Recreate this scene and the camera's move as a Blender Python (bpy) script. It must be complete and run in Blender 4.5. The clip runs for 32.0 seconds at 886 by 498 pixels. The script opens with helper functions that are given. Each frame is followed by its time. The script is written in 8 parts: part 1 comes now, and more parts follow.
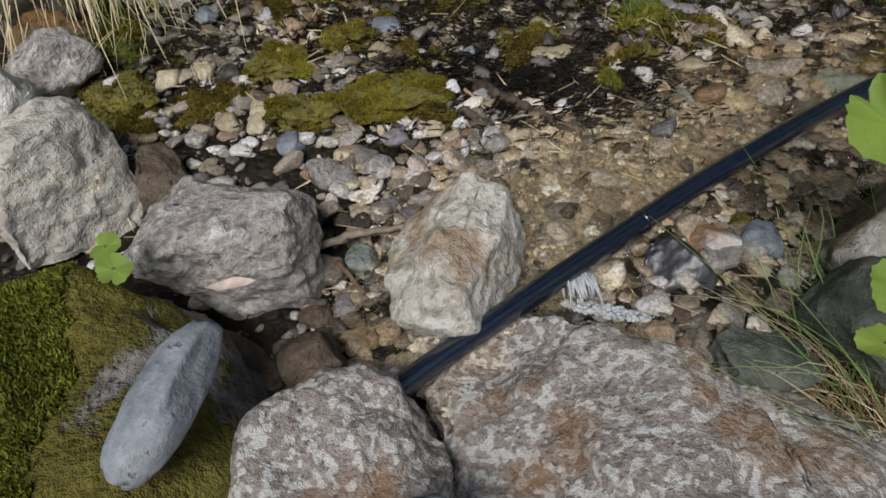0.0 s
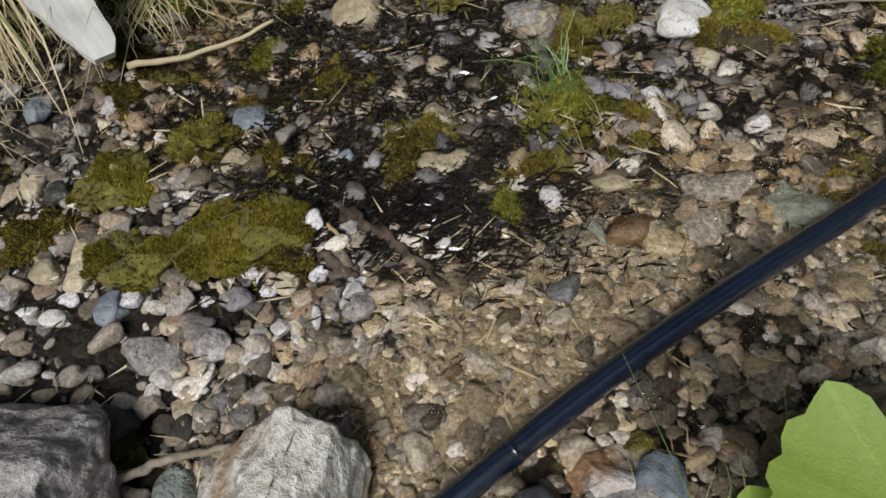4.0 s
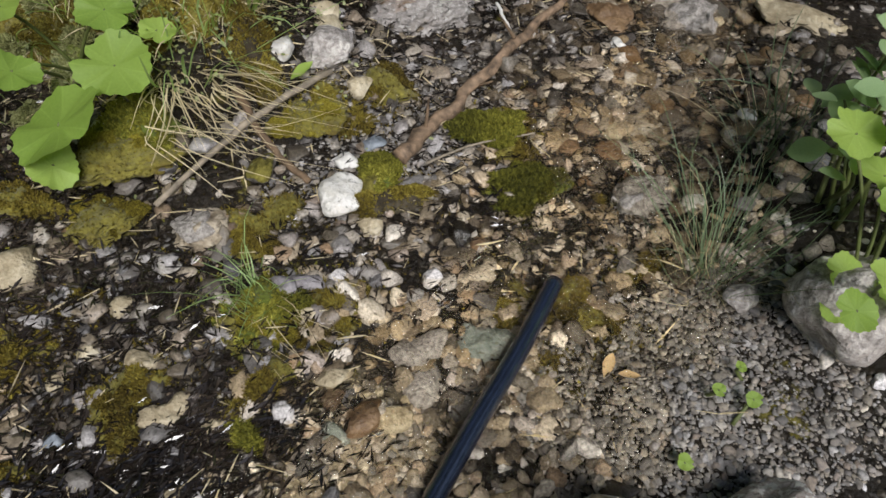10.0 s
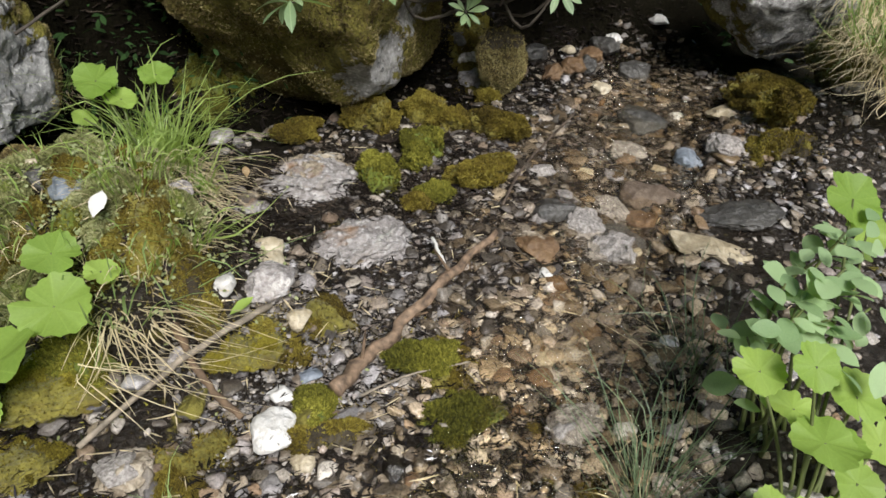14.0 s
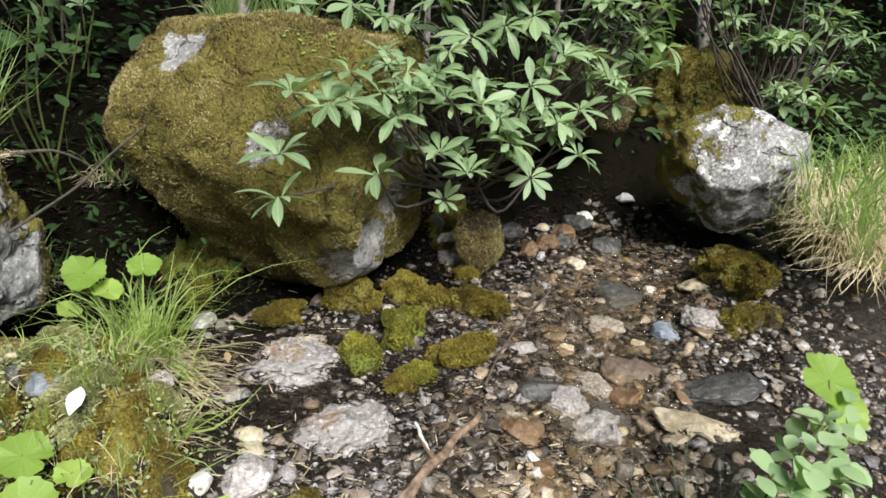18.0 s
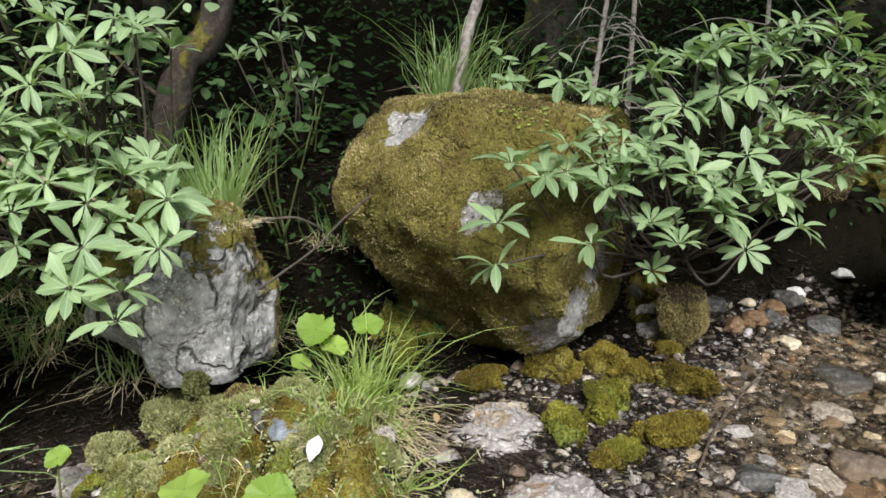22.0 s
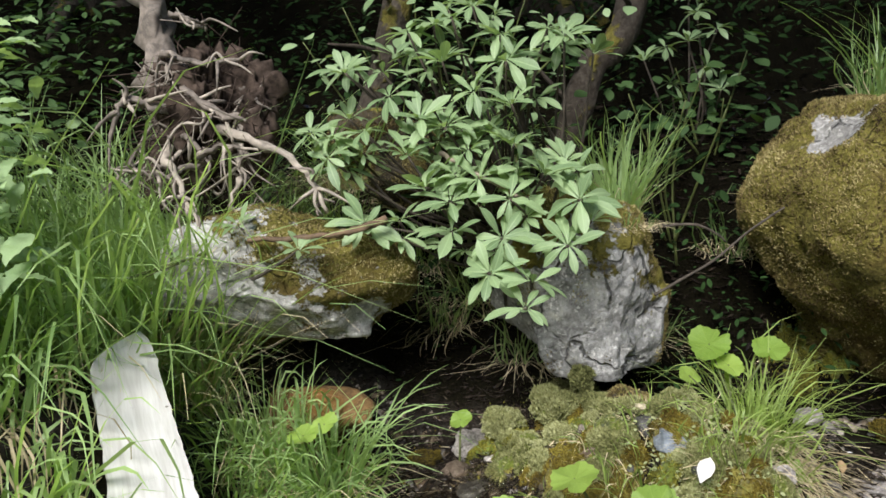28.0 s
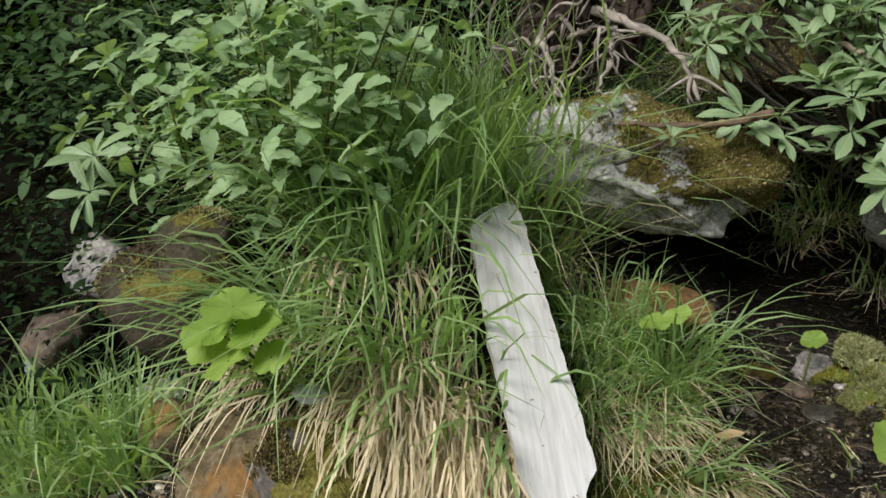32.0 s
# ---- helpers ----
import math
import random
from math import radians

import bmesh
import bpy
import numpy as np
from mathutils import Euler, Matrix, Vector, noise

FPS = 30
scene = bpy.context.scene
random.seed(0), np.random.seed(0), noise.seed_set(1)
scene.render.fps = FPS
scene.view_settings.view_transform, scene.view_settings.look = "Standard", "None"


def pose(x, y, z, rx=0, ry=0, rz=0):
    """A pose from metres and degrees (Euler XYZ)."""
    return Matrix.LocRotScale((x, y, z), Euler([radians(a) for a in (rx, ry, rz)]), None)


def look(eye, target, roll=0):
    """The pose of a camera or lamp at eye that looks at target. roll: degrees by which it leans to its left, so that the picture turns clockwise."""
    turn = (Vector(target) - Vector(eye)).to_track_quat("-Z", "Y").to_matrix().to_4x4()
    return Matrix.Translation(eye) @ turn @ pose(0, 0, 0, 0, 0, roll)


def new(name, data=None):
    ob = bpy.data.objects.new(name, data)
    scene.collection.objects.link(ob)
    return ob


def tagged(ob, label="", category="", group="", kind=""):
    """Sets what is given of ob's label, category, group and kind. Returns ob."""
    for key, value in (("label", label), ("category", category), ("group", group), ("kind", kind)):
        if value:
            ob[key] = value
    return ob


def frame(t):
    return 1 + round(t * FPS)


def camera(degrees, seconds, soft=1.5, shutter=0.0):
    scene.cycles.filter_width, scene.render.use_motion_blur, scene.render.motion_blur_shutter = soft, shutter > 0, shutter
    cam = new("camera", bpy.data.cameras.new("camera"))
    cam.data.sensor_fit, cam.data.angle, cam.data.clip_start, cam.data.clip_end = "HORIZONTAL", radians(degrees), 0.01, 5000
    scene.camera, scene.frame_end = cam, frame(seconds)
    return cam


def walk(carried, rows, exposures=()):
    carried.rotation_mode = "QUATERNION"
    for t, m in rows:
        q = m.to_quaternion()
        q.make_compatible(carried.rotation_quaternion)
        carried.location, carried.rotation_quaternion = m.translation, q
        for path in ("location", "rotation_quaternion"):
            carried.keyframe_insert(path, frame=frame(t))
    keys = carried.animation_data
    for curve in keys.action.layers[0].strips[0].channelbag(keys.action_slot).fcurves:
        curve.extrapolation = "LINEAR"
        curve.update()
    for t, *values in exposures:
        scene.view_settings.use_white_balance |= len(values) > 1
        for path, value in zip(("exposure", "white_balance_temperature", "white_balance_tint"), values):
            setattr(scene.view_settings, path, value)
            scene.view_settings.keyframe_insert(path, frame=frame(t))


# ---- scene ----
from itertools import product

cam = camera(64.66, 32.0, soft=1.6)


def view(x, y, z, yaw, pitch, roll):
    """Camera pose from its place, its heading from +y to +x, its pitch and its roll, in degrees."""
    a, p, r = radians(yaw), radians(pitch), radians(roll)
    ahead = Vector((math.sin(a) * math.cos(p), math.cos(a) * math.cos(p), math.sin(p)))
    right = Vector((math.cos(a), -math.sin(a), 0))
    up = right.cross(ahead)
    right, up = right * math.cos(r) + up * math.sin(r), up * math.cos(r) - right * math.sin(r)
    m = Matrix((right, up, -ahead)).transposed().to_4x4()
    m.translation = (x, y, z)
    return m


EXPOSURES = [(0.0, -0.24), (1.0, -0.15), (3.0, -0.14), (6.0, 0.10), (8.0, 0.22), (11.0, 0.22), (13.0, 0.54), (17.0, 0.80), (18.0, 1.08), (20.0, 1.08), (22.0, 1.02), (24.0, 1.13), (25.5, 1.12), (28.0, 0.84), (29.0, 0.86), (30.0, 0.56), (32.0, 0.22)]
ROWS = [
    (0.0, 0.0193, -0.0692, 0.7836, -6.89, -40.81, -4.27),
    (0.5, -0.0107, -0.0320, 0.8618, -3.11, -42.68, -5.57),
    (1.0, -0.0000, -0.0000, 0.9000, 0.00, -42.29, -5.88),
    (1.5, 0.0411, 0.0275, 0.8817, -9.69, -43.25, -6.54),
    (2.0, 0.0995, 0.0725, 0.8868, -11.72, -44.34, -8.17),
    (2.5, 0.1700, 0.1165, 0.8822, -7.44, -43.49, -7.79),
    (3.0, 0.1932, 0.1674, 0.8835, -3.97, -43.61, -6.64),
    (3.5, 0.2170, 0.2564, 0.8815, -10.21, -44.64, -7.68),
    (5.5, 0.1723, 0.4773, 0.9335, -12.02, -57.16, -9.59),
    (6.0, 0.0789, 0.5084, 1.0170, -0.19, -57.90, -11.78),
    (6.5, 0.0859, 0.4886, 1.0276, 8.58, -58.91, -5.58),
    (7.0, 0.1241, 0.4611, 1.0246, 12.11, -59.77, -1.63),
    (7.5, 0.1458, 0.4533, 1.0312, 12.52, -59.74, -3.77),
    (8.0, 0.1689, 0.4565, 1.0430, 16.02, -57.61, -3.08),
    (8.5, 0.1880, 0.4549, 1.0527, 20.38, -54.13, -1.79),
    (9.0, 0.2000, 0.4520, 1.0640, 22.01, -51.02, -1.43),
    (9.5, 0.2175, 0.4553, 1.0730, 23.19, -49.11, -1.26),
    (10.0, 0.2307, 0.4529, 1.0824, 24.78, -46.32, -0.50),
    (10.5, 0.2404, 0.4575, 1.0955, 25.63, -44.52, 0.01),
    (11.0, 0.2509, 0.4579, 1.1052, 25.96, -41.91, 0.22),
    (11.5, 0.2581, 0.4600, 1.1162, 26.18, -39.76, -0.37),
    (12.0, 0.2646, 0.4627, 1.1222, 27.55, -37.83, 0.63),
    (12.5, 0.2620, 0.4617, 1.1312, 28.35, -34.98, 1.24),
    (13.0, 0.2637, 0.4534, 1.1432, 28.58, -32.94, 1.33),
    (13.5, 0.2684, 0.4436, 1.1449, 28.71, -31.21, 1.43),
    (14.0, 0.2700, 0.4434, 1.1479, 29.04, -30.09, 1.46),
    (14.5, 0.2731, 0.4430, 1.1565, 29.85, -28.39, 1.27),
    (16.5, 0.2697, 0.4431, 1.1762, 30.92, -22.69, 1.61),
    (17.0, 0.2679, 0.4473, 1.1882, 30.82, -20.42, 1.55),
    (17.5, 0.2673, 0.4431, 1.1934, 30.59, -17.84, 0.83),
    (18.0, 0.2671, 0.4459, 1.1976, 30.46, -16.81, 0.90),
    (18.5, 0.2692, 0.4425, 1.1993, 29.54, -14.88, 0.41),
    (19.0, 0.2732, 0.4444, 1.2013, 29.75, -14.71, 0.47),
    (19.5, 0.2693, 0.4463, 1.1982, 29.39, -13.29, 0.01),
    (20.0, 0.2625, 0.4464, 1.1967, 29.56, -13.20, -0.05),
    (20.5, 0.2361, 0.4517, 1.1876, 25.90, -13.75, -0.33),
    (21.0, 0.2024, 0.4540, 1.1942, 19.85, -13.14, -0.45),
    (21.5, 0.1779, 0.4586, 1.2011, 17.47, -12.34, -0.38),
    (22.0, 0.1599, 0.4702, 1.2034, 16.59, -11.29, -0.71),
    (22.5, 0.1394, 0.4739, 1.2129, 14.51, -9.28, -1.24),
    (23.0, 0.1133, 0.4816, 1.2115, 12.56, -8.96, -0.52),
    (23.5, 0.0920, 0.4842, 1.2123, 10.16, -8.99, -0.42),
    (24.0, 0.0639, 0.4907, 1.2088, 8.03, -9.21, 0.05),
    (24.5, 0.0278, 0.5014, 1.2111, 5.01, -9.73, 0.11),
    (25.0, -0.0002, 0.5002, 1.2108, 2.15, -10.03, -0.25),
    (25.5, -0.0023, 0.4946, 1.2150, -0.48, -10.43, -0.22),
    (27.5, 0.0767, 0.4865, 1.2111, -11.26, -13.31, -0.28),
    (28.0, 0.0745, 0.4792, 1.2178, -12.89, -11.16, -0.60),
    (28.5, 0.0658, 0.4708, 1.2212, -15.77, -9.68, -0.27),
    (29.0, 0.0563, 0.4603, 1.2215, -18.10, -9.04, 0.33),
    (29.5, 0.0415, 0.4527, 1.2127, -21.07, -10.95, 0.25),
    (30.0, 0.0229, 0.4386, 1.1986, -23.91, -12.57, -0.14),
    (30.5, -0.0077, 0.4181, 1.1829, -27.76, -14.15, 0.12),
    (31.0, -0.0239, 0.4050, 1.1710, -30.72, -15.82, 0.35),
    (31.5, -0.0679, 0.3875, 1.1642, -33.15, -17.09, 0.70),
    (32.0, -0.1145, 0.3758, 1.1551, -34.56, -18.12, 0.88),
]
walk(cam, [(row[0], view(*row[1:])) for row in ROWS], exposures=EXPOSURES)

# ---- light ----
world = bpy.data.worlds.new("sky")
scene.world = world
world.use_nodes = True
wn = world.node_tree
sky = wn.nodes.new("ShaderNodeTexSky")
sky.sky_type, sky.sun_disc = "NISHITA", False
sky.sun_elevation, sky.sun_rotation = radians(45), radians(190)
wn.links.new(sky.outputs[0], wn.nodes["Background"].inputs[0])
wn.nodes["Background"].inputs[1].default_value = 0.10
sun = new("sun", bpy.data.lights.new("sun", "SUN"))
sun.data.energy, sun.data.angle, sun.data.color = 3.9, radians(26), (1.0, 0.985, 0.97)
sun.matrix_world = look((-0.7, -3.1, 4.1), (0.0, 1.0, 0.0))

# ---- small tools ----


def sstep(a, b, v):
    u = np.clip((v - a) / (b - a), 0.0, 1.0)
    return u * u * (3 - 2 * u)


def hashed(ix, iy, iz, seed):
    h = (ix * 374761393 + iy * 668265263 + iz * 2147483647 + seed * 1274126177) & 0xFFFFFFFF
    h = ((h ^ (h >> 13)) * 1274126177) & 0xFFFFFFFF
    h = ((h ^ (h >> 16)) * 2246822519) & 0xFFFFFFFF
    return ((h ^ (h >> 15)) & 0xFFFFFF) / float(0xFFFFFF)


def vnoise(p, seed=0):
    """Smooth value noise in -1..1 at the points p (n, 3)."""
    f = np.floor(p)
    i = f.astype(np.int64)
    u = p - f
    u = u * u * (3 - 2 * u)
    out = 0.0
    for dx, dy, dz in product((0, 1), (0, 1), (0, 1)):
        w = (u[:, 0] if dx else 1 - u[:, 0]) * (u[:, 1] if dy else 1 - u[:, 1]) * (u[:, 2] if dz else 1 - u[:, 2])
        out = out + w * hashed(i[:, 0] + dx, i[:, 1] + dy, i[:, 2] + dz, seed)
    return out * 2 - 1


def fbm(p, seed=0, octaves=4, gain=0.5):
    total, amp, q = 0.0, 1.0, np.array(p, float)
    for k in range(octaves):
        total = total + amp * vnoise(q, seed + 17 * k)
        q, amp = q * 2.03 + 3.7, amp * gain
    return total


def quick_mesh(name, verts, faces, smooth=True):
    """A mesh from an (n, 3) array of places and an (m, 3 or 4) array of corners."""
    verts, faces = np.asarray(verts, np.float32), np.asarray(faces, np.int32)
    me = bpy.data.meshes.new(name)
    n, k = faces.shape
    me.vertices.add(len(verts))
    me.vertices.foreach_set("co", verts.ravel())
    me.loops.add(n * k)
    me.loops.foreach_set("vertex_index", faces.ravel())
    me.polygons.add(n)
    me.polygons.foreach_set("loop_start", np.arange(0, n * k, k, dtype=np.int32))
    me.polygons.foreach_set("loop_total", np.full(n, k, np.int32))
    me.polygons.foreach_set("use_smooth", np.full(n, smooth))
    me.update(calc_edges=True)
    return me


def thing(name, mesh=None, material=None, at=None, label="", category="", group="", kind=""):
    ob = new(name, mesh)
    if mesh is not None and material is not None and not mesh.materials:
        mesh.materials.append(material)
    if at is not None:
        ob.matrix_world = at
    return tagged(ob, label, category, group, kind)


def part(name, mesh, material, parent, label="", at=None, kind=""):
    ob = new(name, mesh)
    if not mesh.materials:
        mesh.materials.append(material)
    ob.parent = parent
    if at is not None:
        ob.matrix_basis = at
    return tagged(ob, label, kind=kind)


def ico(subdiv):
    bm = bmesh.new()
    bmesh.ops.create_icosphere(bm, subdivisions=subdiv, radius=1.0)
    v = np.array([w.co[:] for w in bm.verts])
    f = np.array([[w.index for w in g.verts] for g in bm.faces])
    bm.free()
    return v, f


ICO = {k: ico(k) for k in (1, 2, 3, 4, 5, 6)}


def normals(v, f):
    a, b, c = v[f[:, 0]], v[f[:, 1]], v[f[:, 2]]
    n = np.cross(b - a, c - a)
    out = np.zeros_like(v)
    for k in range(3):
        np.add.at(out, f[:, k], n)
    return out / np.maximum(np.linalg.norm(out, axis=1)[:, None], 1e-12)


def rock_shape(seed, size, subdiv=4, facets=9, rough=0.10, cut=(0.62, 0.92), fine=0.02, planes=(), grit=0.0):
    """A worn, faceted stone of about that full size (x, y, z), round its centre."""
    rng = np.random.default_rng(seed)
    v, f = ICO[subdiv]
    v = v.copy()
    v = v * (1 + 0.22 * vnoise(v * 1.1 + seed, seed)[:, None])
    for _ in range(facets):
        n = rng.normal(size=3)
        n /= np.linalg.norm(n)
        over = v @ n - rng.uniform(*cut)
        v = v - np.maximum(over, 0)[:, None] * n * 0.9
    n = normals(v, f)
    v = v + n * (rough * fbm(v * 2.2 + seed * 1.3, seed + 5, 3) + fine * fbm(v * 9 + seed, seed + 9, 3))[:, None]
    lo, hi = v.min(0), v.max(0)
    v = (v - (lo + hi) / 2) / (hi - lo) * np.array(size)
    for way, off, *hard in planes:
        way = np.array(way, float) / np.linalg.norm(way)
        over = np.maximum(v @ way - off - 0.02 * fbm(v * 6 + seed, seed + 2, 2), 0)
        v = v - (over * (hard[0] if hard else 0.93))[:, None] * way
    if grit:
        n = normals(v, f)
        broken = np.abs(fbm(v * 16 + seed, seed + 6, 3)) - 0.35
        v = v + n * (grit * (fbm(v * 45 + seed, seed + 7, 2) - 1.6 * broken))[:, None]
    return v, f


def tube(points, radii, sides=7, seed=0, wobble=0.0):
    """A tapered tube along points."""
    pts, radii = np.asarray(points, float), np.broadcast_to(np.asarray(radii, float), (len(points),))
    tang = np.gradient(pts, axis=0)
    tang /= np.maximum(np.linalg.norm(tang, axis=1)[:, None], 1e-9)
    ref = np.array((0.13, 0.21, 0.97)) if abs(tang[:, 2]).mean() < 0.85 else np.array((0.97, 0.2, 0.1))
    a = np.cross(tang, ref)
    a /= np.linalg.norm(a, axis=1)[:, None]
    b = np.cross(tang, a)
    ang = np.linspace(0, 2 * np.pi, sides, endpoint=False)
    ring = np.cos(ang)[None, :, None] * a[:, None] + np.sin(ang)[None, :, None] * b[:, None]
    rng = np.random.default_rng(seed)
    r = radii[:, None] * (1 + wobble * rng.normal(size=(len(pts), sides)))
    v = (pts[:, None] + ring * r[..., None]).reshape(-1, 3)
    k, n = sides, len(pts)
    i, j = np.meshgrid(np.arange(n - 1), np.arange(k), indexing="ij")
    f = np.stack([i * k + j, i * k + (j + 1) % k, (i + 1) * k + (j + 1) % k, (i + 1) * k + j], -1).reshape(-1, 4)
    v = np.concatenate([v, pts[:1], pts[-1:]])
    caps = [[(j + 1) % k, j, n * k, n * k] for j in range(k)] + [[(n - 1) * k + j, (n - 1) * k + (j + 1) % k, n * k + 1, n * k + 1] for j in range(k)]
    tri = np.concatenate([f[:, [0, 1, 2]], f[:, [0, 2, 3]], np.array(caps)[:, :3]])
    return v, tri


def smooth_path(points, n=24):
    """Catmull-Rom curve through points."""
    p = np.asarray(points, float)
    p = np.concatenate([[2 * p[0] - p[1]], p, [2 * p[-1] - p[-2]]])
    out = []
    seg = len(p) - 3
    for u in np.linspace(0, seg - 1e-6, n):
        i, t = int(u), u - int(u)
        a, b, c, d = p[i : i + 4]
        out.append(0.5 * (2 * b + (c - a) * t + (2 * a - 5 * b + 4 * c - d) * t * t + (3 * b - a - 3 * c + d) * t ** 3))
    return np.array(out)


def merge(chunks):
    vs, fs, n = [], [], 0
    for v, f in chunks:
        vs.append(v)
        fs.append(np.asarray(f) + n)
        n += len(v)
    return np.concatenate(vs), np.concatenate(fs)


# ---- materials ----


class Nodes:
    """A short hand for building one material."""

    def __init__(self, name):
        self.m = bpy.data.materials.new(name)
        self.m.use_nodes = True
        self.t = self.m.node_tree
        self.b = self.t.nodes["Principled BSDF"]

    def add(self, kind, **inputs):
        n = self.t.nodes.new("ShaderNode" + kind)
        for key, value in inputs.items():
            key = key.replace("_", " ")
            if isinstance(value, bpy.types.NodeSocket):
                self.t.links.new(value, n.inputs[key])
            else:
                n.inputs[key].default_value = value
        return n

    def coord(self, kind="Object"):
        return self.t.nodes.new("ShaderNodeTexCoord").outputs[kind]

    def position(self):
        return self.t.nodes.new("ShaderNodeNewGeometry").outputs["Position"]

    def noise(self, scale, detail=5, rough=0.6, vector=None, distortion=0.0):
        n = self.add("TexNoise", Scale=scale, Detail=detail, Roughness=rough, Distortion=distortion)
        self.t.links.new(vector or self.coord(), n.inputs["Vector"])
        return n.outputs["Fac"]

    def shifted(self, vec, by):
        n = self.t.nodes.new("ShaderNodeVectorMath")
        self.t.links.new(vec, n.inputs[0])
        n.inputs[1].default_value = by
        return n.outputs[0]

    def ramp(self, fac, *stops):
        n = self.t.nodes.new("ShaderNodeValToRGB")
        e = n.color_ramp.elements
        while len(e) < len(stops):
            e.new(0.5)
        for k, (at, c) in enumerate(stops):
            e[k].position, e[k].color = at, (*c, 1) if len(c) == 3 else c
        self.t.links.new(fac, n.inputs[0])
        return n.outputs[0]

    def step(self, fac, lo, hi):
        n = self.add("MapRange", Value=fac)
        n.interpolation_type = "SMOOTHSTEP"
        n.inputs[1].default_value, n.inputs[2].default_value = lo, hi
        return n.outputs[0]

    def math(self, op, a, b=0.0):
        n = self.t.nodes.new("ShaderNodeMath")
        n.operation = op
        for k, v in enumerate((a, b)):
            if isinstance(v, bpy.types.NodeSocket):
                self.t.links.new(v, n.inputs[k])
            else:
                n.inputs[k].default_value = v
        return n.outputs[0]

    def mix(self, fac, a, b, blend="MIX"):
        n = self.t.nodes.new("ShaderNodeMix")
        n.data_type, n.blend_type = "RGBA", blend
        for k, v in ((0, fac), (6, a), (7, b)):
            if isinstance(v, bpy.types.NodeSocket):
                self.t.links.new(v, n.inputs[k])
            else:
                n.inputs[k].default_value = v if k == 0 else (*v, 1)
        return n.outputs[2]

    def bump(self, height, strength=0.5, distance=0.01, normal=None):
        n = self.add("Bump", Strength=strength, Distance=distance, Height=height)
        if normal is not None:
            self.t.links.new(normal, n.inputs["Normal"])
        return n.outputs[0]

    def done(self, color=None, rough=None, normal=None, **rest):
        for key, v in (("Base Color", color), ("Roughness", rough), ("Normal", normal), *((k.replace("_", " "), v) for k, v in rest.items())):
            if v is None:
                continue
            if isinstance(v, bpy.types.NodeSocket):
                self.t.links.new(v, self.b.inputs[key])
            else:
                self.b.inputs[key].default_value = (*v, 1) if isinstance(v, tuple) and len(v) == 3 else v
        return self.m


MOSS_DARK, MOSS_MID, MOSS_LIGHT = (0.040, 0.035, 0.009), (0.135, 0.115, 0.024), (0.27, 0.24, 0.055)


def moss_colour(n, vec, green=0.0):
    big = n.noise(7, 4, 0.6, vec)
    small = n.noise(90, 3, 0.7, vec)
    g = Vector((0.70, 0.98, 0.75)) if green else Vector((1, 1, 1))
    tone = lambda c: tuple(a * b for a, b in zip(c, g))
    c = n.ramp(big, (0.3, tone(MOSS_DARK)), (0.5, tone(MOSS_MID)), (0.72, tone(MOSS_LIGHT)))
    c = n.mix(0.55, c, n.ramp(small, (0.3, tone(MOSS_DARK)), (0.7, tone(MOSS_LIGHT))))
    old = n.step(n.noise(3.2, 5, 0.7, vec, 0.3), 0.52, 0.66)
    return n.mix(n.math("MULTIPLY", old, 0.6), c, (0.085, 0.05, 0.018))


def moss_material(name, green=0.0):
    n = Nodes(name)
    vec = n.coord()
    c = moss_colour(n, vec, green)
    return n.done(c, 0.95, n.bump(n.noise(160, 3, 0.7, vec), 0.9, 0.006), Sheen_Weight=0.1, Specular_IOR_Level=0.12)


def sprig_material(name, *stops):
    """Moss shoots or litter, each with a tone of its own, in drifts of light and dark."""
    n = Nodes(name)
    isl = n.t.nodes.new("ShaderNodeNewGeometry").outputs["Random Per Island"]
    drift = n.step(n.noise(5.5, 5, 0.65, n.position()), 0.32, 0.68)
    fac = n.math("ADD", n.math("MULTIPLY", isl, 0.5), n.math("MULTIPLY", drift, 0.5))
    return n.done(n.ramp(fac, *stops), 0.8, Specular_IOR_Level=0.15)


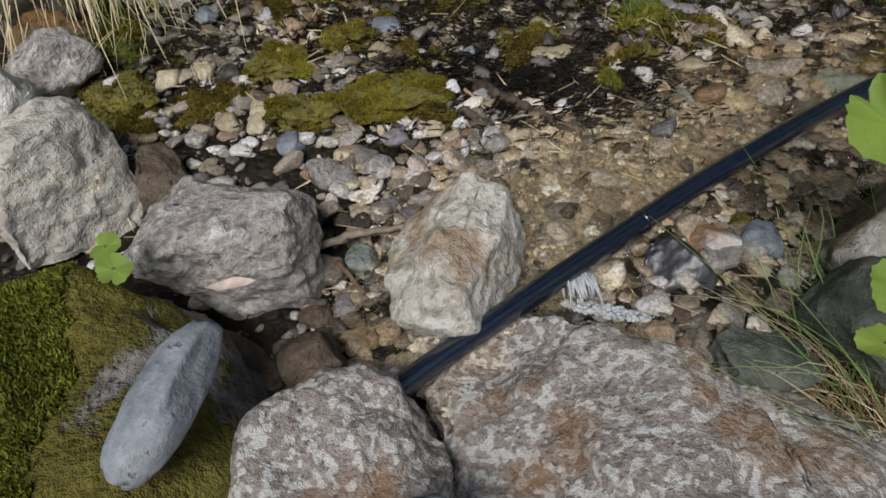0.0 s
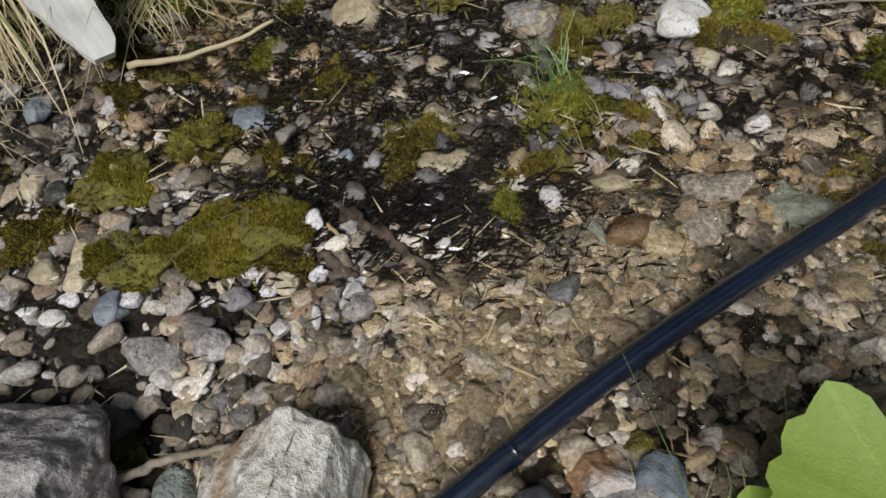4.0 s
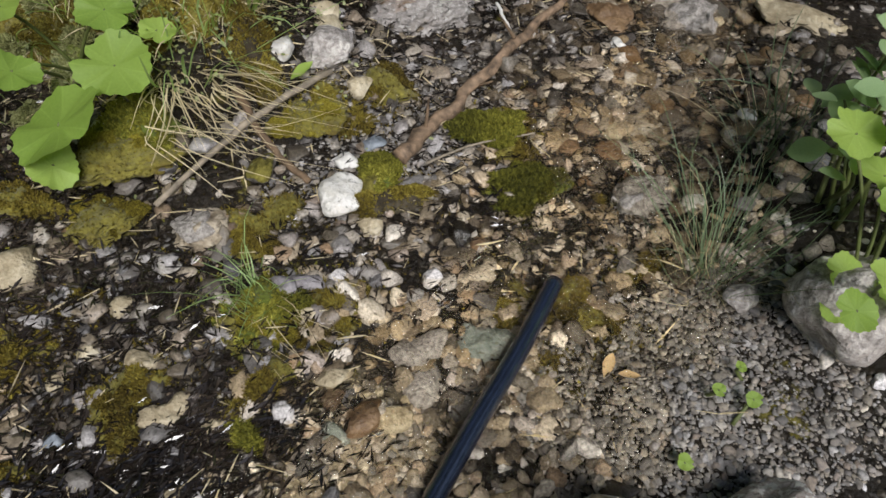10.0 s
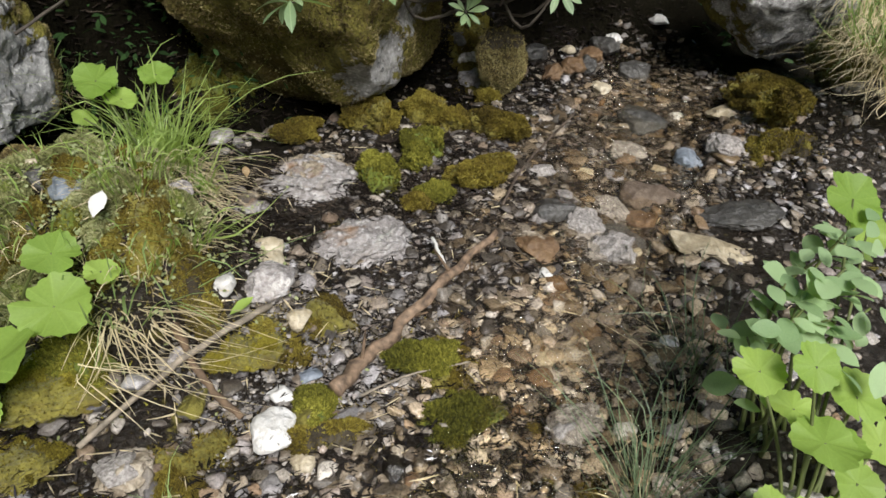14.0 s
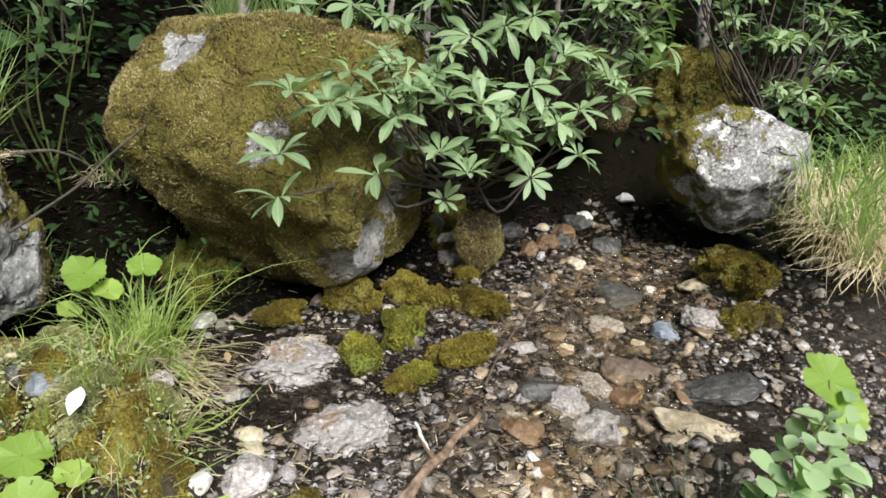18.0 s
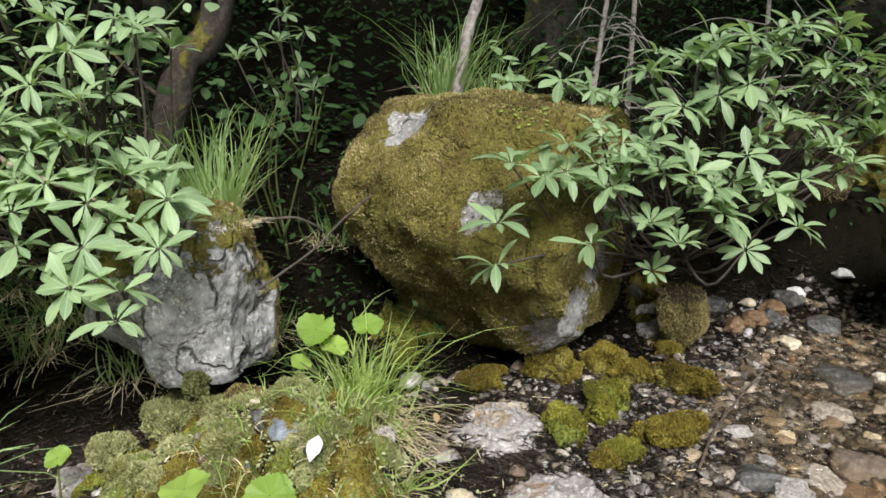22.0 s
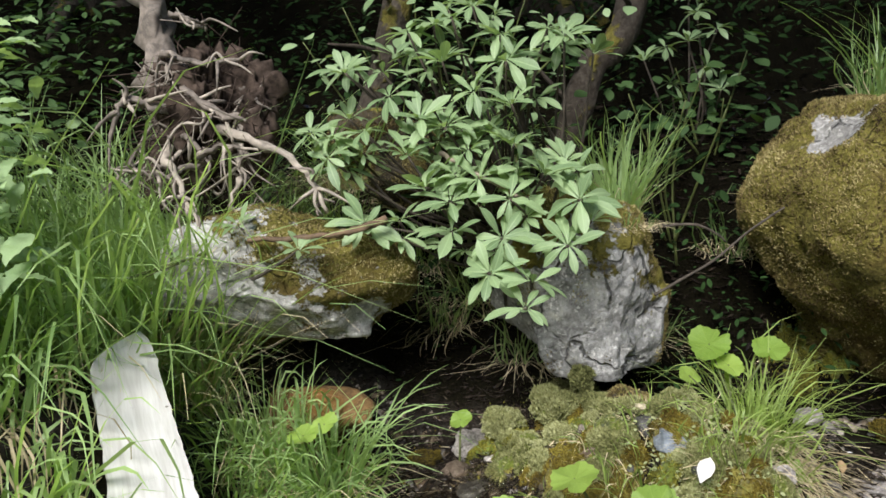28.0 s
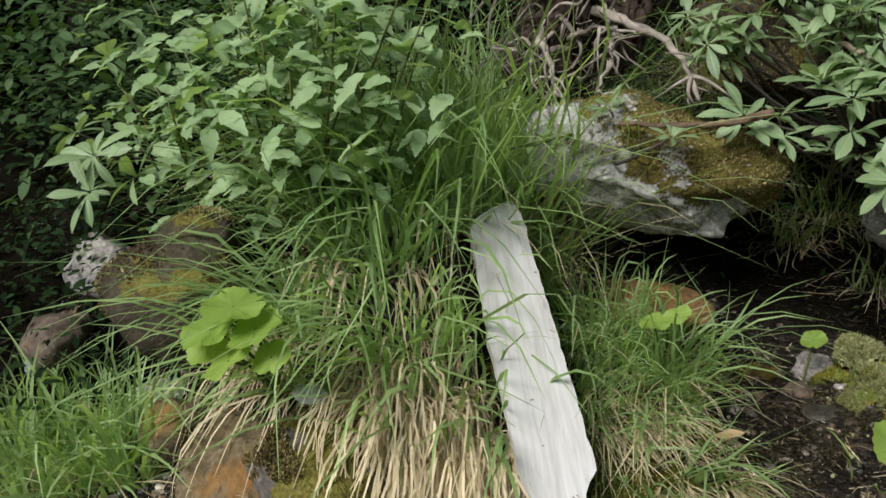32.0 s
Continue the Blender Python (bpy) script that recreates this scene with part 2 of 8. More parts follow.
def rock_material(name, dark, mid, light, lichen=(0.42, 0.41, 0.37), lichen_at=0.62, moss=0.0, moss_top=True, patches=(), grain=60, rust=0.0, rough=0.85, speck=0.5, bands=0.0, spots=0.0, relief=0.009, algae=None, cracks=0.0):
    """Weathered stone with lichen, rust and moss. patches: bare places (centre, radius) in the stone's own space."""
    n = Nodes(name)
    vec = n.coord()
    big, mid_n, fine = n.noise(5, 6, 0.7, vec), n.noise(18, 6, 0.7, vec), n.noise(grain, 4, 0.75, vec)
    c = n.ramp(big, (0.32, dark), (0.5, mid), (0.68, light))
    c = n.mix(speck, c, n.ramp(fine, (0.36, dark), (0.5, mid), (0.64, light)))
    if bands:
        w = n.add("TexWave", Scale=6.0, Distortion=14.0, Detail=6.0)
        w.bands_direction = "Z"
        n.t.links.new(vec, w.inputs["Vector"])
        c = n.mix(bands, c, n.ramp(w.outputs["Fac"], (0.2, dark), (0.8, light)))
    c = n.mix(n.step(mid_n, lichen_at, lichen_at + 0.07), c, lichen)
    patch = n.noise(8.5, 6, 0.7, vec, 0.5)
    c = n.mix(n.math("MULTIPLY", n.step(patch, 0.56, 0.66), 0.4), c, tuple(min(0.75, a * 1.3) for a in light))
    c = n.mix(n.math("MULTIPLY", n.step(n.noise(4.2, 5, 0.7, vec), 0.55, 0.70), 0.45), c, tuple(a * b for a, b in zip(mid, (0.55, 0.46, 0.36))))
    if spots:
        lo = 0.50 if spots > 0.8 else 0.60
        dot = n.step(n.noise(88, 2, 0.5, n.shifted(vec, (3.1, 1.7, 0.4))), lo, lo + 0.07)
        c = n.mix(n.math("MULTIPLY", dot, spots), c, (0.70, 0.68, 0.65))
    pits = n.step(n.noise(42, 5, 0.7, vec, 0.4), 0.62, 0.70)
    c = n.mix(n.math("MULTIPLY", pits, 0.65), c, tuple(0.6 * a for a in dark))
    if rust:
        c = n.mix(n.math("MULTIPLY", n.step(n.noise(6.5, 4, 0.55, n.shifted(vec, (-0.03, 0.0, -0.075))), 0.60 - 0.12 * rust, 0.70 - 0.1 * rust), 0.6), c, (0.27, 0.125, 0.024))
    height = n.math("SUBTRACT", n.math("ADD", n.math("MULTIPLY", mid_n, 1.0), n.math("MULTIPLY", fine, 0.8)), n.math("MULTIPLY", pits, 0.35))
    if cracks:
        warp = n.add("TexNoise", Scale=9.0, Detail=5.0, Vector=vec)
        cell = n.t.nodes.new("ShaderNodeTexVoronoi")
        cell.feature = "DISTANCE_TO_EDGE"
        cell.inputs["Scale"].default_value = 7.5
        n.t.links.new(n.mix(0.13, vec, warp.outputs["Color"]), cell.inputs["Vector"])
        split = n.math("MULTIPLY", n.math("SUBTRACT", 1.0, n.step(cell.outputs["Distance"], 0.006, 0.045)), n.step(n.noise(7, 4, 0.6, vec), 0.42, 0.56))
        c = n.mix(n.math("MULTIPLY", split, cracks), c, tuple(0.3 * a for a in dark))
        height = n.math("SUBTRACT", height, n.math("MULTIPLY", split, 1.4))
    if algae:
        d = n.t.nodes.new("ShaderNodeVectorMath")
        d.operation = "DOT_PRODUCT"
        n.t.links.new(n.t.nodes.new("ShaderNodeNewGeometry").outputs["Normal"], d.inputs[0])
        d.inputs[1].default_value = algae
        wet = n.step(n.math("ADD", d.outputs["Value"], n.math("MULTIPLY", big, 0.5)), 0.85, 1.0)
        c = n.mix(n.math("MULTIPLY", wet, 0.85), c, n.ramp(mid_n, (0.3, (0.08, 0.055, 0.025)), (0.52, (0.19, 0.155, 0.085)), (0.72, (0.36, 0.33, 0.25))))
    rough_s = rough
    if moss > 0:
        mask = n.noise(6, 6, 0.62, vec, 0.2)
        if moss_top:
            z = n.add("SeparateXYZ", Vector=n.t.nodes.new("ShaderNodeNewGeometry").outputs["Normal"]).outputs["Z"]
            mask = n.math("ADD", mask, n.math("MULTIPLY", z, 0.22))
            mask = n.step(mask, 0.92 - 0.45 * moss, 0.98 - 0.45 * moss)
        else:
            mask = n.step(mask, 0.80 - 0.75 * moss, 0.86 - 0.75 * moss)
        for centre, radius in patches:
            d = n.t.nodes.new("ShaderNodeVectorMath")
            d.operation = "DISTANCE"
            n.t.links.new(vec, d.inputs[0])
            d.inputs[1].default_value = centre
            near = n.math("ADD", n.math("DIVIDE", d.outputs["Value"], radius), n.math("MULTIPLY", n.math("SUBTRACT", n.noise(13, 6, 0.7, vec), 0.5), 3.2))
            mask = n.math("MULTIPLY", mask, n.step(near, 0.85, 1.0))
        c = n.mix(mask, c, moss_colour(n, vec))
        height = n.math("ADD", height, n.math("MULTIPLY", mask, n.noise(120, 3, 0.7, vec)))
        rough_s = 0.92
    return n.done(c, rough_s, n.bump(height, 1.0, relief), Specular_IOR_Level=0.22 if rough > 0.5 else 0.5)


def plain_material(name, color, rough=0.6, vary=0.25, scale=30.0, **rest):
    n = Nodes(name)
    vec = n.coord()
    f = n.noise(scale, 5, 0.6, vec)
    lo, hi = tuple(a * (1 - vary) for a in color), tuple(min(1, a * (1 + vary)) for a in color)
    return n.done(n.ramp(f, (0.3, lo), (0.7, hi)), rough, n.bump(f, 0.3, 0.003), **rest)


def leaf_material(name, dark, light, rough=0.45, vein=0.0, thin=0.35, rib=0.0, spec=0.4):
    """A thin leaf that lets some light through; tone differs from leaf to leaf."""
    n = Nodes(name)
    info = n.t.nodes.new("ShaderNodeObjectInfo").outputs["Random"]
    isl = n.t.nodes.new("ShaderNodeNewGeometry").outputs["Random Per Island"]
    vec = n.coord()
    f = n.math("ADD", n.math("MULTIPLY", n.math("ADD", info, isl), 0.4), n.math("MULTIPLY", n.noise(25, 4, 0.6, vec), 0.35))
    c = n.ramp(f, (0.15, dark), (0.8, light))
    if vein:
        g = n.t.nodes.new("ShaderNodeTexGradient")
        g.gradient_type = "RADIAL"
        n.t.links.new(vec, g.inputs["Vector"])
        ray = n.math("ABSOLUTE", n.math("SUBTRACT", n.math("FRACT", n.math("MULTIPLY", g.outputs["Fac"], 9.0)), 0.5))
        c = n.mix(n.math("MULTIPLY", n.step(ray, 0.45, 0.5), vein), c, tuple(min(1.0, a * 1.5 + 0.05) for a in light))
    if rib:
        mid = n.math("ABSOLUTE", n.add("SeparateXYZ", Vector=vec).outputs["Y"])
        c = n.mix(n.math("MULTIPLY", n.math("SUBTRACT", 1.0, n.step(mid, 0.006, 0.022)), rib), c, tuple(min(1.0, a * 1.3 + 0.06) for a in light))
    n.done(c, rough, n.bump(n.noise(70, 3, 0.6, vec), 0.35, 0.002), Specular_IOR_Level=spec)
    tr = n.add("BsdfTranslucent")
    n.t.links.new(n.mix(1.0, c, (1.25, 1.3, 0.6), "MULTIPLY"), tr.inputs["Color"])
    mx = n.t.nodes.new("ShaderNodeMixShader")
    mx.inputs[0].default_value = thin
    n.t.links.new(n.b.outputs[0], mx.inputs[1])
    n.t.links.new(tr.outputs[0], mx.inputs[2])
    n.t.links.new(mx.outputs[0], n.t.nodes["Material Output"].inputs[0])
    return n.m


def gravel_material(name, rough, tint=(1, 1, 1), even=0.0):
    """Mixed stream stones, one tone a stone, with grain and dirt."""
    n = Nodes(name)
    isl = n.t.nodes.new("ShaderNodeNewGeometry").outputs["Random Per Island"]
    info = n.t.nodes.new("ShaderNodeObjectInfo").outputs["Random"]
    r = n.math("FRACT", n.math("ADD", isl, info))
    vec = n.position()
    t = lambda *c: tuple(a * b for a, b in zip(c, tint))
    c = n.ramp(r, (0.0, t(0.05, 0.044, 0.036)), (0.10, t(0.25, 0.205, 0.145)), (0.22, t(0.15, 0.145, 0.14)), (0.33, t(0.52, 0.43, 0.29)), (0.44, t(0.10, 0.088, 0.07)),
               (0.54, t(0.44, 0.36, 0.24)), (0.64, t(0.32, 0.31, 0.29)), (0.75, t(0.86, 0.78, 0.62)), (0.85, t(0.30, 0.20, 0.11)), (0.94, t(0.72, 0.69, 0.64)))
    fine = n.noise(220, 5, 0.7, vec)
    c = n.mix(0.75, c, n.mix(1.0, c, n.ramp(fine, (0.32, (0.25, 0.23, 0.2)), (0.62, (1.5, 1.45, 1.4))), "MULTIPLY"))
    if even:
        c = n.mix(even, c, t(0.27, 0.26, 0.25))
    dirt = n.step(n.noise(14, 5, 0.6, vec), 0.48, 0.66)
    c = n.mix(n.math("MULTIPLY", dirt, 0.45), c, (0.018, 0.014, 0.009))
    return n.done(c, rough, n.bump(fine, 0.5, 0.003), Specular_IOR_Level=0.5 if rough < 0.4 else 0.2)


def ground_material():
    """Wet silt, fine gravel, leaf litter and thin moss."""
    n = Nodes("wet_silt")
    vec = n.position()
    v = n.add("TexVoronoi", Scale=95.0)
    n.t.links.new(vec, v.inputs["Vector"])
    fine = n.noise(130, 5, 0.7, vec)
    big = n.noise(4.5, 5, 0.6, vec)
    grit = n.ramp(n.add("SeparateXYZ", Vector=v.outputs["Color"]).outputs["X"], (0.0, (0.006, 0.005, 0.004)), (0.5, (0.018, 0.014, 0.010)), (0.85, (0.028, 0.023, 0.017)), (1.0, (0.08, 0.07, 0.055)))
    c = n.mix(0.45, grit, n.ramp(fine, (0.38, (0.005, 0.004, 0.003)), (0.78, (0.042, 0.033, 0.023))))
    c = n.mix(n.step(big, 0.46, 0.62), c, (0.012, 0.009, 0.006))
    m = n.step(n.noise(9, 5, 0.65, vec), 0.62, 0.69)
    c = n.mix(n.math("MULTIPLY", m, 0.75), c, moss_colour(n, vec))
    y = n.add("SeparateXYZ", Vector=vec).outputs["Y"]
    x = n.add("SeparateXYZ", Vector=vec).outputs["X"]
    along = n.math("ADD", n.math("MULTIPLY", x, 0.72), n.math("MULTIPLY", y, 0.695))
    across = n.math("ABSOLUTE", n.math("SUBTRACT", n.math("SUBTRACT", n.math("MULTIPLY", y, 0.72), n.math("MULTIPLY", x, 0.695)), 0.44))
    edge = n.math("ADD", across, n.math("MULTIPLY", n.math("SUBTRACT", n.noise(11, 5, 0.6, vec), 0.5), 0.16))
    silt = n.math("MULTIPLY", n.math("SUBTRACT", 1.0, n.step(edge, 0.085, 0.125)), n.math("MULTIPLY", n.step(along, 0.36, 0.46), n.math("SUBTRACT", 1.0, n.step(along, 0.88, 1.0))))
    c = n.mix(n.math("MULTIPLY", silt, 0.9), c, n.ramp(fine, (0.3, (0.15, 0.115, 0.07)), (0.55, (0.34, 0.285, 0.195)), (0.75, (0.50, 0.44, 0.33))))
    # Dark soil of the bank, pulled near black for the shade under trees.
    shaded_humus = n.ramp(fine, (0.3, (0.003, 0.003, 0.002)), (0.6, (0.008, 0.007, 0.004)), (0.78, (0.024, 0.020, 0.011)))
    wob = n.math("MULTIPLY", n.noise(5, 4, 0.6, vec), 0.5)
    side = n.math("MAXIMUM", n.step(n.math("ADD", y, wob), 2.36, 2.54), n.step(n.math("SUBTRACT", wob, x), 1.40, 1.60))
    c = n.mix(side, c, shaded_humus)
    h = n.math("ADD", n.math("MULTIPLY", v.outputs["Distance"], -0.8), fine)
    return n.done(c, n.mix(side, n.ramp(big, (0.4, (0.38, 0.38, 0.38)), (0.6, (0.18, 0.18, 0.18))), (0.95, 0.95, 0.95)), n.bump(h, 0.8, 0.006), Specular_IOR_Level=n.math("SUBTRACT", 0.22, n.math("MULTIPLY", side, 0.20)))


def water_material():
    """Clear shallow water: see-through, with ripples and gloss."""
    n = Nodes("shallow_water")
    vec = n.position()
    h = n.math("ADD", n.noise(34, 3, 0.55, vec, 1.2), n.math("MULTIPLY", n.noise(110, 2, 0.5, vec), 0.5))
    nor, soft_nor = n.bump(h, 1.0, 0.026), n.bump(h, 0.5, 0.006)
    fr = n.add("Fresnel", IOR=1.38, Normal=nor)
    tr = n.add("BsdfRefraction", Color=(0.95, 0.91, 0.82, 1), Roughness=0.0, IOR=1.2, Normal=soft_nor)
    gl = n.add("BsdfGlossy", Roughness=0.04, Normal=nor)
    mx = n.t.nodes.new("ShaderNodeMixShader")
    for k, s in enumerate((fr.outputs[0], tr.outputs[0], gl.outputs[0])):
        n.t.links.new(s, mx.inputs[k])
    n.t.links.new(mx.outputs[0], n.t.nodes["Material Output"].inputs[0])
    return n.m


M_GROUND, M_WATER = ground_material(), water_material()
M_GRAVEL_WET = gravel_material("wet_gravel", 0.16, (0.82, 0.83, 0.90))
M_GRAVEL_DRY = gravel_material("dry_gravel", 0.6, (0.92, 0.95, 1.06))
# Wet gravel copy with the shade of bush and boulder in its tint.
M_GRAVEL_WET_SHADED = gravel_material("wet_shaded_gravel", 0.18, (0.31, 0.30, 0.305))
M_SILT = gravel_material("beige_silt", 0.22, (0.98, 0.95, 0.90), 0.35)
M_MOSS = moss_material("olive_moss")
M_MOSS_GREEN = moss_material("green_moss", 1.0)
M_SPRIG = sprig_material("moss_sprigs", (0.1, (0.035, 0.036, 0.007)), (0.4, (0.10, 0.098, 0.015)), (0.7, (0.20, 0.19, 0.028)), (0.95, (0.36, 0.345, 0.065)))
M_SPRIG_BROWN = sprig_material("brown_moss_sprigs", (0.08, (0.030, 0.021, 0.010)), (0.38, (0.125, 0.094, 0.038)), (0.66, (0.27, 0.22, 0.090)), (0.95, (0.48, 0.42, 0.20)))
M_SPRIG_BRIGHT = sprig_material("bright_moss_sprigs", (0.1, (0.055, 0.065, 0.010)), (0.4, (0.15, 0.165, 0.022)), (0.7, (0.26, 0.28, 0.040)), (0.95, (0.38, 0.40, 0.08)))
M_GRANITE = rock_material("pale_granite", (0.18, 0.150, 0.135), (0.38, 0.33, 0.30), (0.56, 0.50, 0.46), lichen=(0.70, 0.66, 0.62), lichen_at=0.60, grain=130, rust=0.5, speck=0.7, spots=0.95)
M_GREY = rock_material("grey_stone", (0.12, 0.105, 0.095), (0.37, 0.335, 0.315), (0.64, 0.60, 0.57), lichen=(0.68, 0.65, 0.61), lichen_at=0.57, grain=70, speck=0.65, spots=0.35)
M_OCHRE = rock_material("ochre_stained_stone", (0.25, 0.22, 0.17), (0.60, 0.57, 0.50), (0.84, 0.82, 0.77), lichen=(0.78, 0.76, 0.71), lichen_at=0.56, rust=0.65, grain=80, speck=0.65, spots=0.5)
M_DARKSTONE = rock_material("dark_wet_stone", (0.022, 0.021, 0.019), (0.055, 0.052, 0.047), (0.11, 0.105, 0.095), lichen_at=0.74, rough=0.35, grain=40)
M_BROWNSTONE = rock_material("brown_stone", (0.06, 0.042, 0.03), (0.13, 0.098, 0.072), (0.22, 0.175, 0.135), lichen_at=0.74, grain=50)
M_TANSTONE = rock_material("tan_stone", (0.19, 0.15, 0.09), (0.36, 0.30, 0.20), (0.55, 0.48, 0.35), lichen_at=0.7, grain=40, rough=0.6)
M_WHITESTONE = rock_material("white_quartz", (0.42, 0.40, 0.36), (0.64, 0.62, 0.58), (0.82, 0.80, 0.77), lichen=(0.3, 0.28, 0.22), lichen_at=0.72, grain=30)
M_GREENSTONE = rock_material("grey_green_stone", (0.10, 0.115, 0.10), (0.21, 0.235, 0.21), (0.36, 0.385, 0.35), lichen_at=0.7, grain=35, rough=0.6)
M_BLUESTONE = rock_material("blue_grey_stone", (0.09, 0.105, 0.125), (0.19, 0.215, 0.245), (0.33, 0.36, 0.40), lichen_at=0.72, grain=30, rough=0.6)
M_MOSSY = rock_material("mossy_stone", (0.045, 0.04, 0.035), (0.12, 0.105, 0.09), (0.24, 0.22, 0.20), lichen_at=0.7, moss=0.8, grain=45)
M_MOSSY_WET = rock_material("wet_mossy_stone", (0.02, 0.016, 0.01), (0.05, 0.04, 0.025), (0.10, 0.085, 0.06), lichen_at=0.78, moss=0.55, grain=45)
M_HOSE = plain_material("black_plastic", (0.009, 0.013, 0.026), 0.22, 0.3, 60.0, Coat_Weight=1.0, Coat_Roughness=0.05, Specular_IOR_Level=0.9)
M_BOARD = plain_material("weathered_white_board", (0.66, 0.64, 0.60), 0.7, 0.14, 9.0)
M_BARK = plain_material("brown_bark", (0.13, 0.085, 0.05), 0.85, 0.6, 40.0)
M_STICK = plain_material("peeling_stick_bark", (0.185, 0.125, 0.080), 0.75, 0.7, 55.0)
M_TWIG = plain_material("grey_twig", (0.24, 0.20, 0.15), 0.8, 0.45, 60.0)
M_DARKTWIG = plain_material("dark_twig", (0.06, 0.048, 0.036), 0.85, 0.5, 60.0)
M_ROOT = plain_material("bleached_root", (0.29, 0.25, 0.205), 0.8, 0.5, 35.0)
M_SOIL = plain_material("dark_soil", (0.085, 0.065, 0.05), 0.95, 0.7, 45.0, Specular_IOR_Level=0.1)
M_STEM = plain_material("green_stem", (0.09, 0.11, 0.03), 0.6, 0.3, 30.0)
M_RHODO = leaf_material("rhododendron_leaf", (0.082, 0.152, 0.064), (0.305, 0.415, 0.212), 0.39, thin=0.30, rib=0.35, spec=0.45)
M_BUTTERBUR = leaf_material("butterbur_leaf", (0.13, 0.25, 0.030), (0.37, 0.51, 0.115), 0.45, vein=0.15, thin=0.45)
M_GRASS = leaf_material("green_grass", (0.13, 0.225, 0.075), (0.41, 0.56, 0.24), 0.40, thin=0.45)
M_STRAW = leaf_material("dry_straw", (0.32, 0.245, 0.14), (0.76, 0.65, 0.44), 0.7, thin=0.2)
M_SHRUB = leaf_material("shrub_leaf", (0.14, 0.24, 0.10), (0.37, 0.50, 0.26), 0.5, thin=0.35)
# Near-black leaf colour holds the deep shade of the forest.
M_WOODS = leaf_material("shaded_forest_leaf", (0.006, 0.013, 0.005), (0.028, 0.06, 0.018), 0.85, thin=0.2, spec=0.08)
# Shrub leaf again, its colour darkened to stand in for shade.
M_SHRUB_SHADED = leaf_material("shaded_shrub_leaf", (0.022, 0.052, 0.018), (0.075, 0.135, 0.045), 0.6, thin=0.3, spec=0.2)
M_LIVERWORT = leaf_material("pale_liverwort", (0.17, 0.20, 0.08), (0.40, 0.43, 0.22), 0.6, thin=0.25)
M_DEADLEAF = leaf_material("dead_leaf", (0.22, 0.13, 0.06), (0.5, 0.36, 0.2), 0.7, thin=0.15)

# ---- ground ----


def mound(x, y, cx, cy, rx, ry):
    return np.exp(-(((x - cx) / rx) ** 2 + ((y - cy) / ry) ** 2))


def ground_height(x, y):
    """Smooth height of the stream bed and its banks."""
    x, y = np.asarray(x, float), np.asarray(y, float)
    z = 0.073 - 0.011 * x + 0.161 * np.minimum(y, 2.3)
    z = z + 0.42 * mound(x, y, -0.98, 1.50, 0.28, 0.42)            # grassy island
    z = z + 0.16 * mound(x, y, 0.22, 1.95, 0.26, 0.22)             # mossy ledge below the middle boulder
    z = z + 0.16 * mound(x, y, 0.35, 1.72, 0.16, 0.20)
    z = z + 0.30 * mound(x, y, 2.45, 1.55, 0.42, 0.35)             # right bank
    z = z + 0.10 * mound(x, y, 1.35, 0.9, 0.3, 0.35)
    z = z + 0.55 * sstep(2.35, 3.1, y) + 0.5 * np.maximum(y - 3.0, 0.0) * np.minimum(1, 8 / np.maximum(y, 1))
    z = z + 0.40 * sstep(-1.3, -2.2, x) * sstep(0.8, 1.6, y) + 0.25 * sstep(2.8, 4.0, x)
    z = z + 0.35 * mound(x, y, -0.85, 2.45, 0.42, 0.22)               # earth below the root plate
    z = z - 0.10 * mound(x, y, -0.38, 2.12, 0.22, 0.16)
    z = z - 0.30 * mound(x, y, 0.36, 2.62, 0.13, 0.22)             # dark hollow between the boulders
    return z


def bed_noise(x, y):
    p = np.stack([np.ravel(x), np.ravel(y), 0 * np.ravel(x)], -1)
    bank = sstep(2.35, 2.7, p[:, 1]) + sstep(-1.3, -1.6, p[:, 0])
    return (0.020 * fbm(p * 4.0, 3, 3) + 0.006 * fbm(p * 19.0, 8, 3) + np.minimum(bank, 1.0) * (0.07 * fbm(p * 5.0, 13, 3) + 0.03 * fbm(p * 17.0, 15, 2))).reshape(np.shape(x))


STREAM = smooth_path([(2.6, 2.55, 0), (2.0, 2.12, 0), (1.5, 1.75, 0), (1.15, 1.42, 0), (0.85, 1.13, 0), (0.45, 0.88, 0), (0.2, 0.72, 0), (0.05, 0.45, 0), (-0.1, -0.6, 0)], 90)[:, :2]
LEFT = smooth_path([(-2.3, 1.45, 0), (-1.9, 1.18, 0), (-1.6, 1.04, 0), (-1.3, 0.96, 0), (-1.0, 0.88, 0), (-0.8, 0.80, 0)], 40)[:, :2]
SIDE = smooth_path([(0.35, 2.5, 0), (0.1, 2.15, 0), (-0.15, 1.95, 0), (-0.27, 1.68, 0), (-0.33, 1.42, 0), (-0.25, 1.2, 0)], 40)[:, :2]


def away(x, y, line):
    """Distance from a line in plan."""
    p = np.stack([np.ravel(x), np.ravel(y)], -1)
    best = np.full(len(p), 9.0)
    for q in line:
        best = np.minimum(best, np.hypot(p[:, 0] - q[0], p[:, 1] - q[1]))
    return best.reshape(np.shape(x))


def carve(x, y):
    return 0.030 * np.exp(-((away(x, y, STREAM) / 0.15) ** 2)) + 0.022 * np.exp(-((away(x, y, SIDE) / 0.12) ** 2))


def floor_at(x, y):
    x, y = np.asarray(x, float), np.asarray(y, float)
    return ground_height(x, y) + bed_noise(x, y) - carve(x, y)


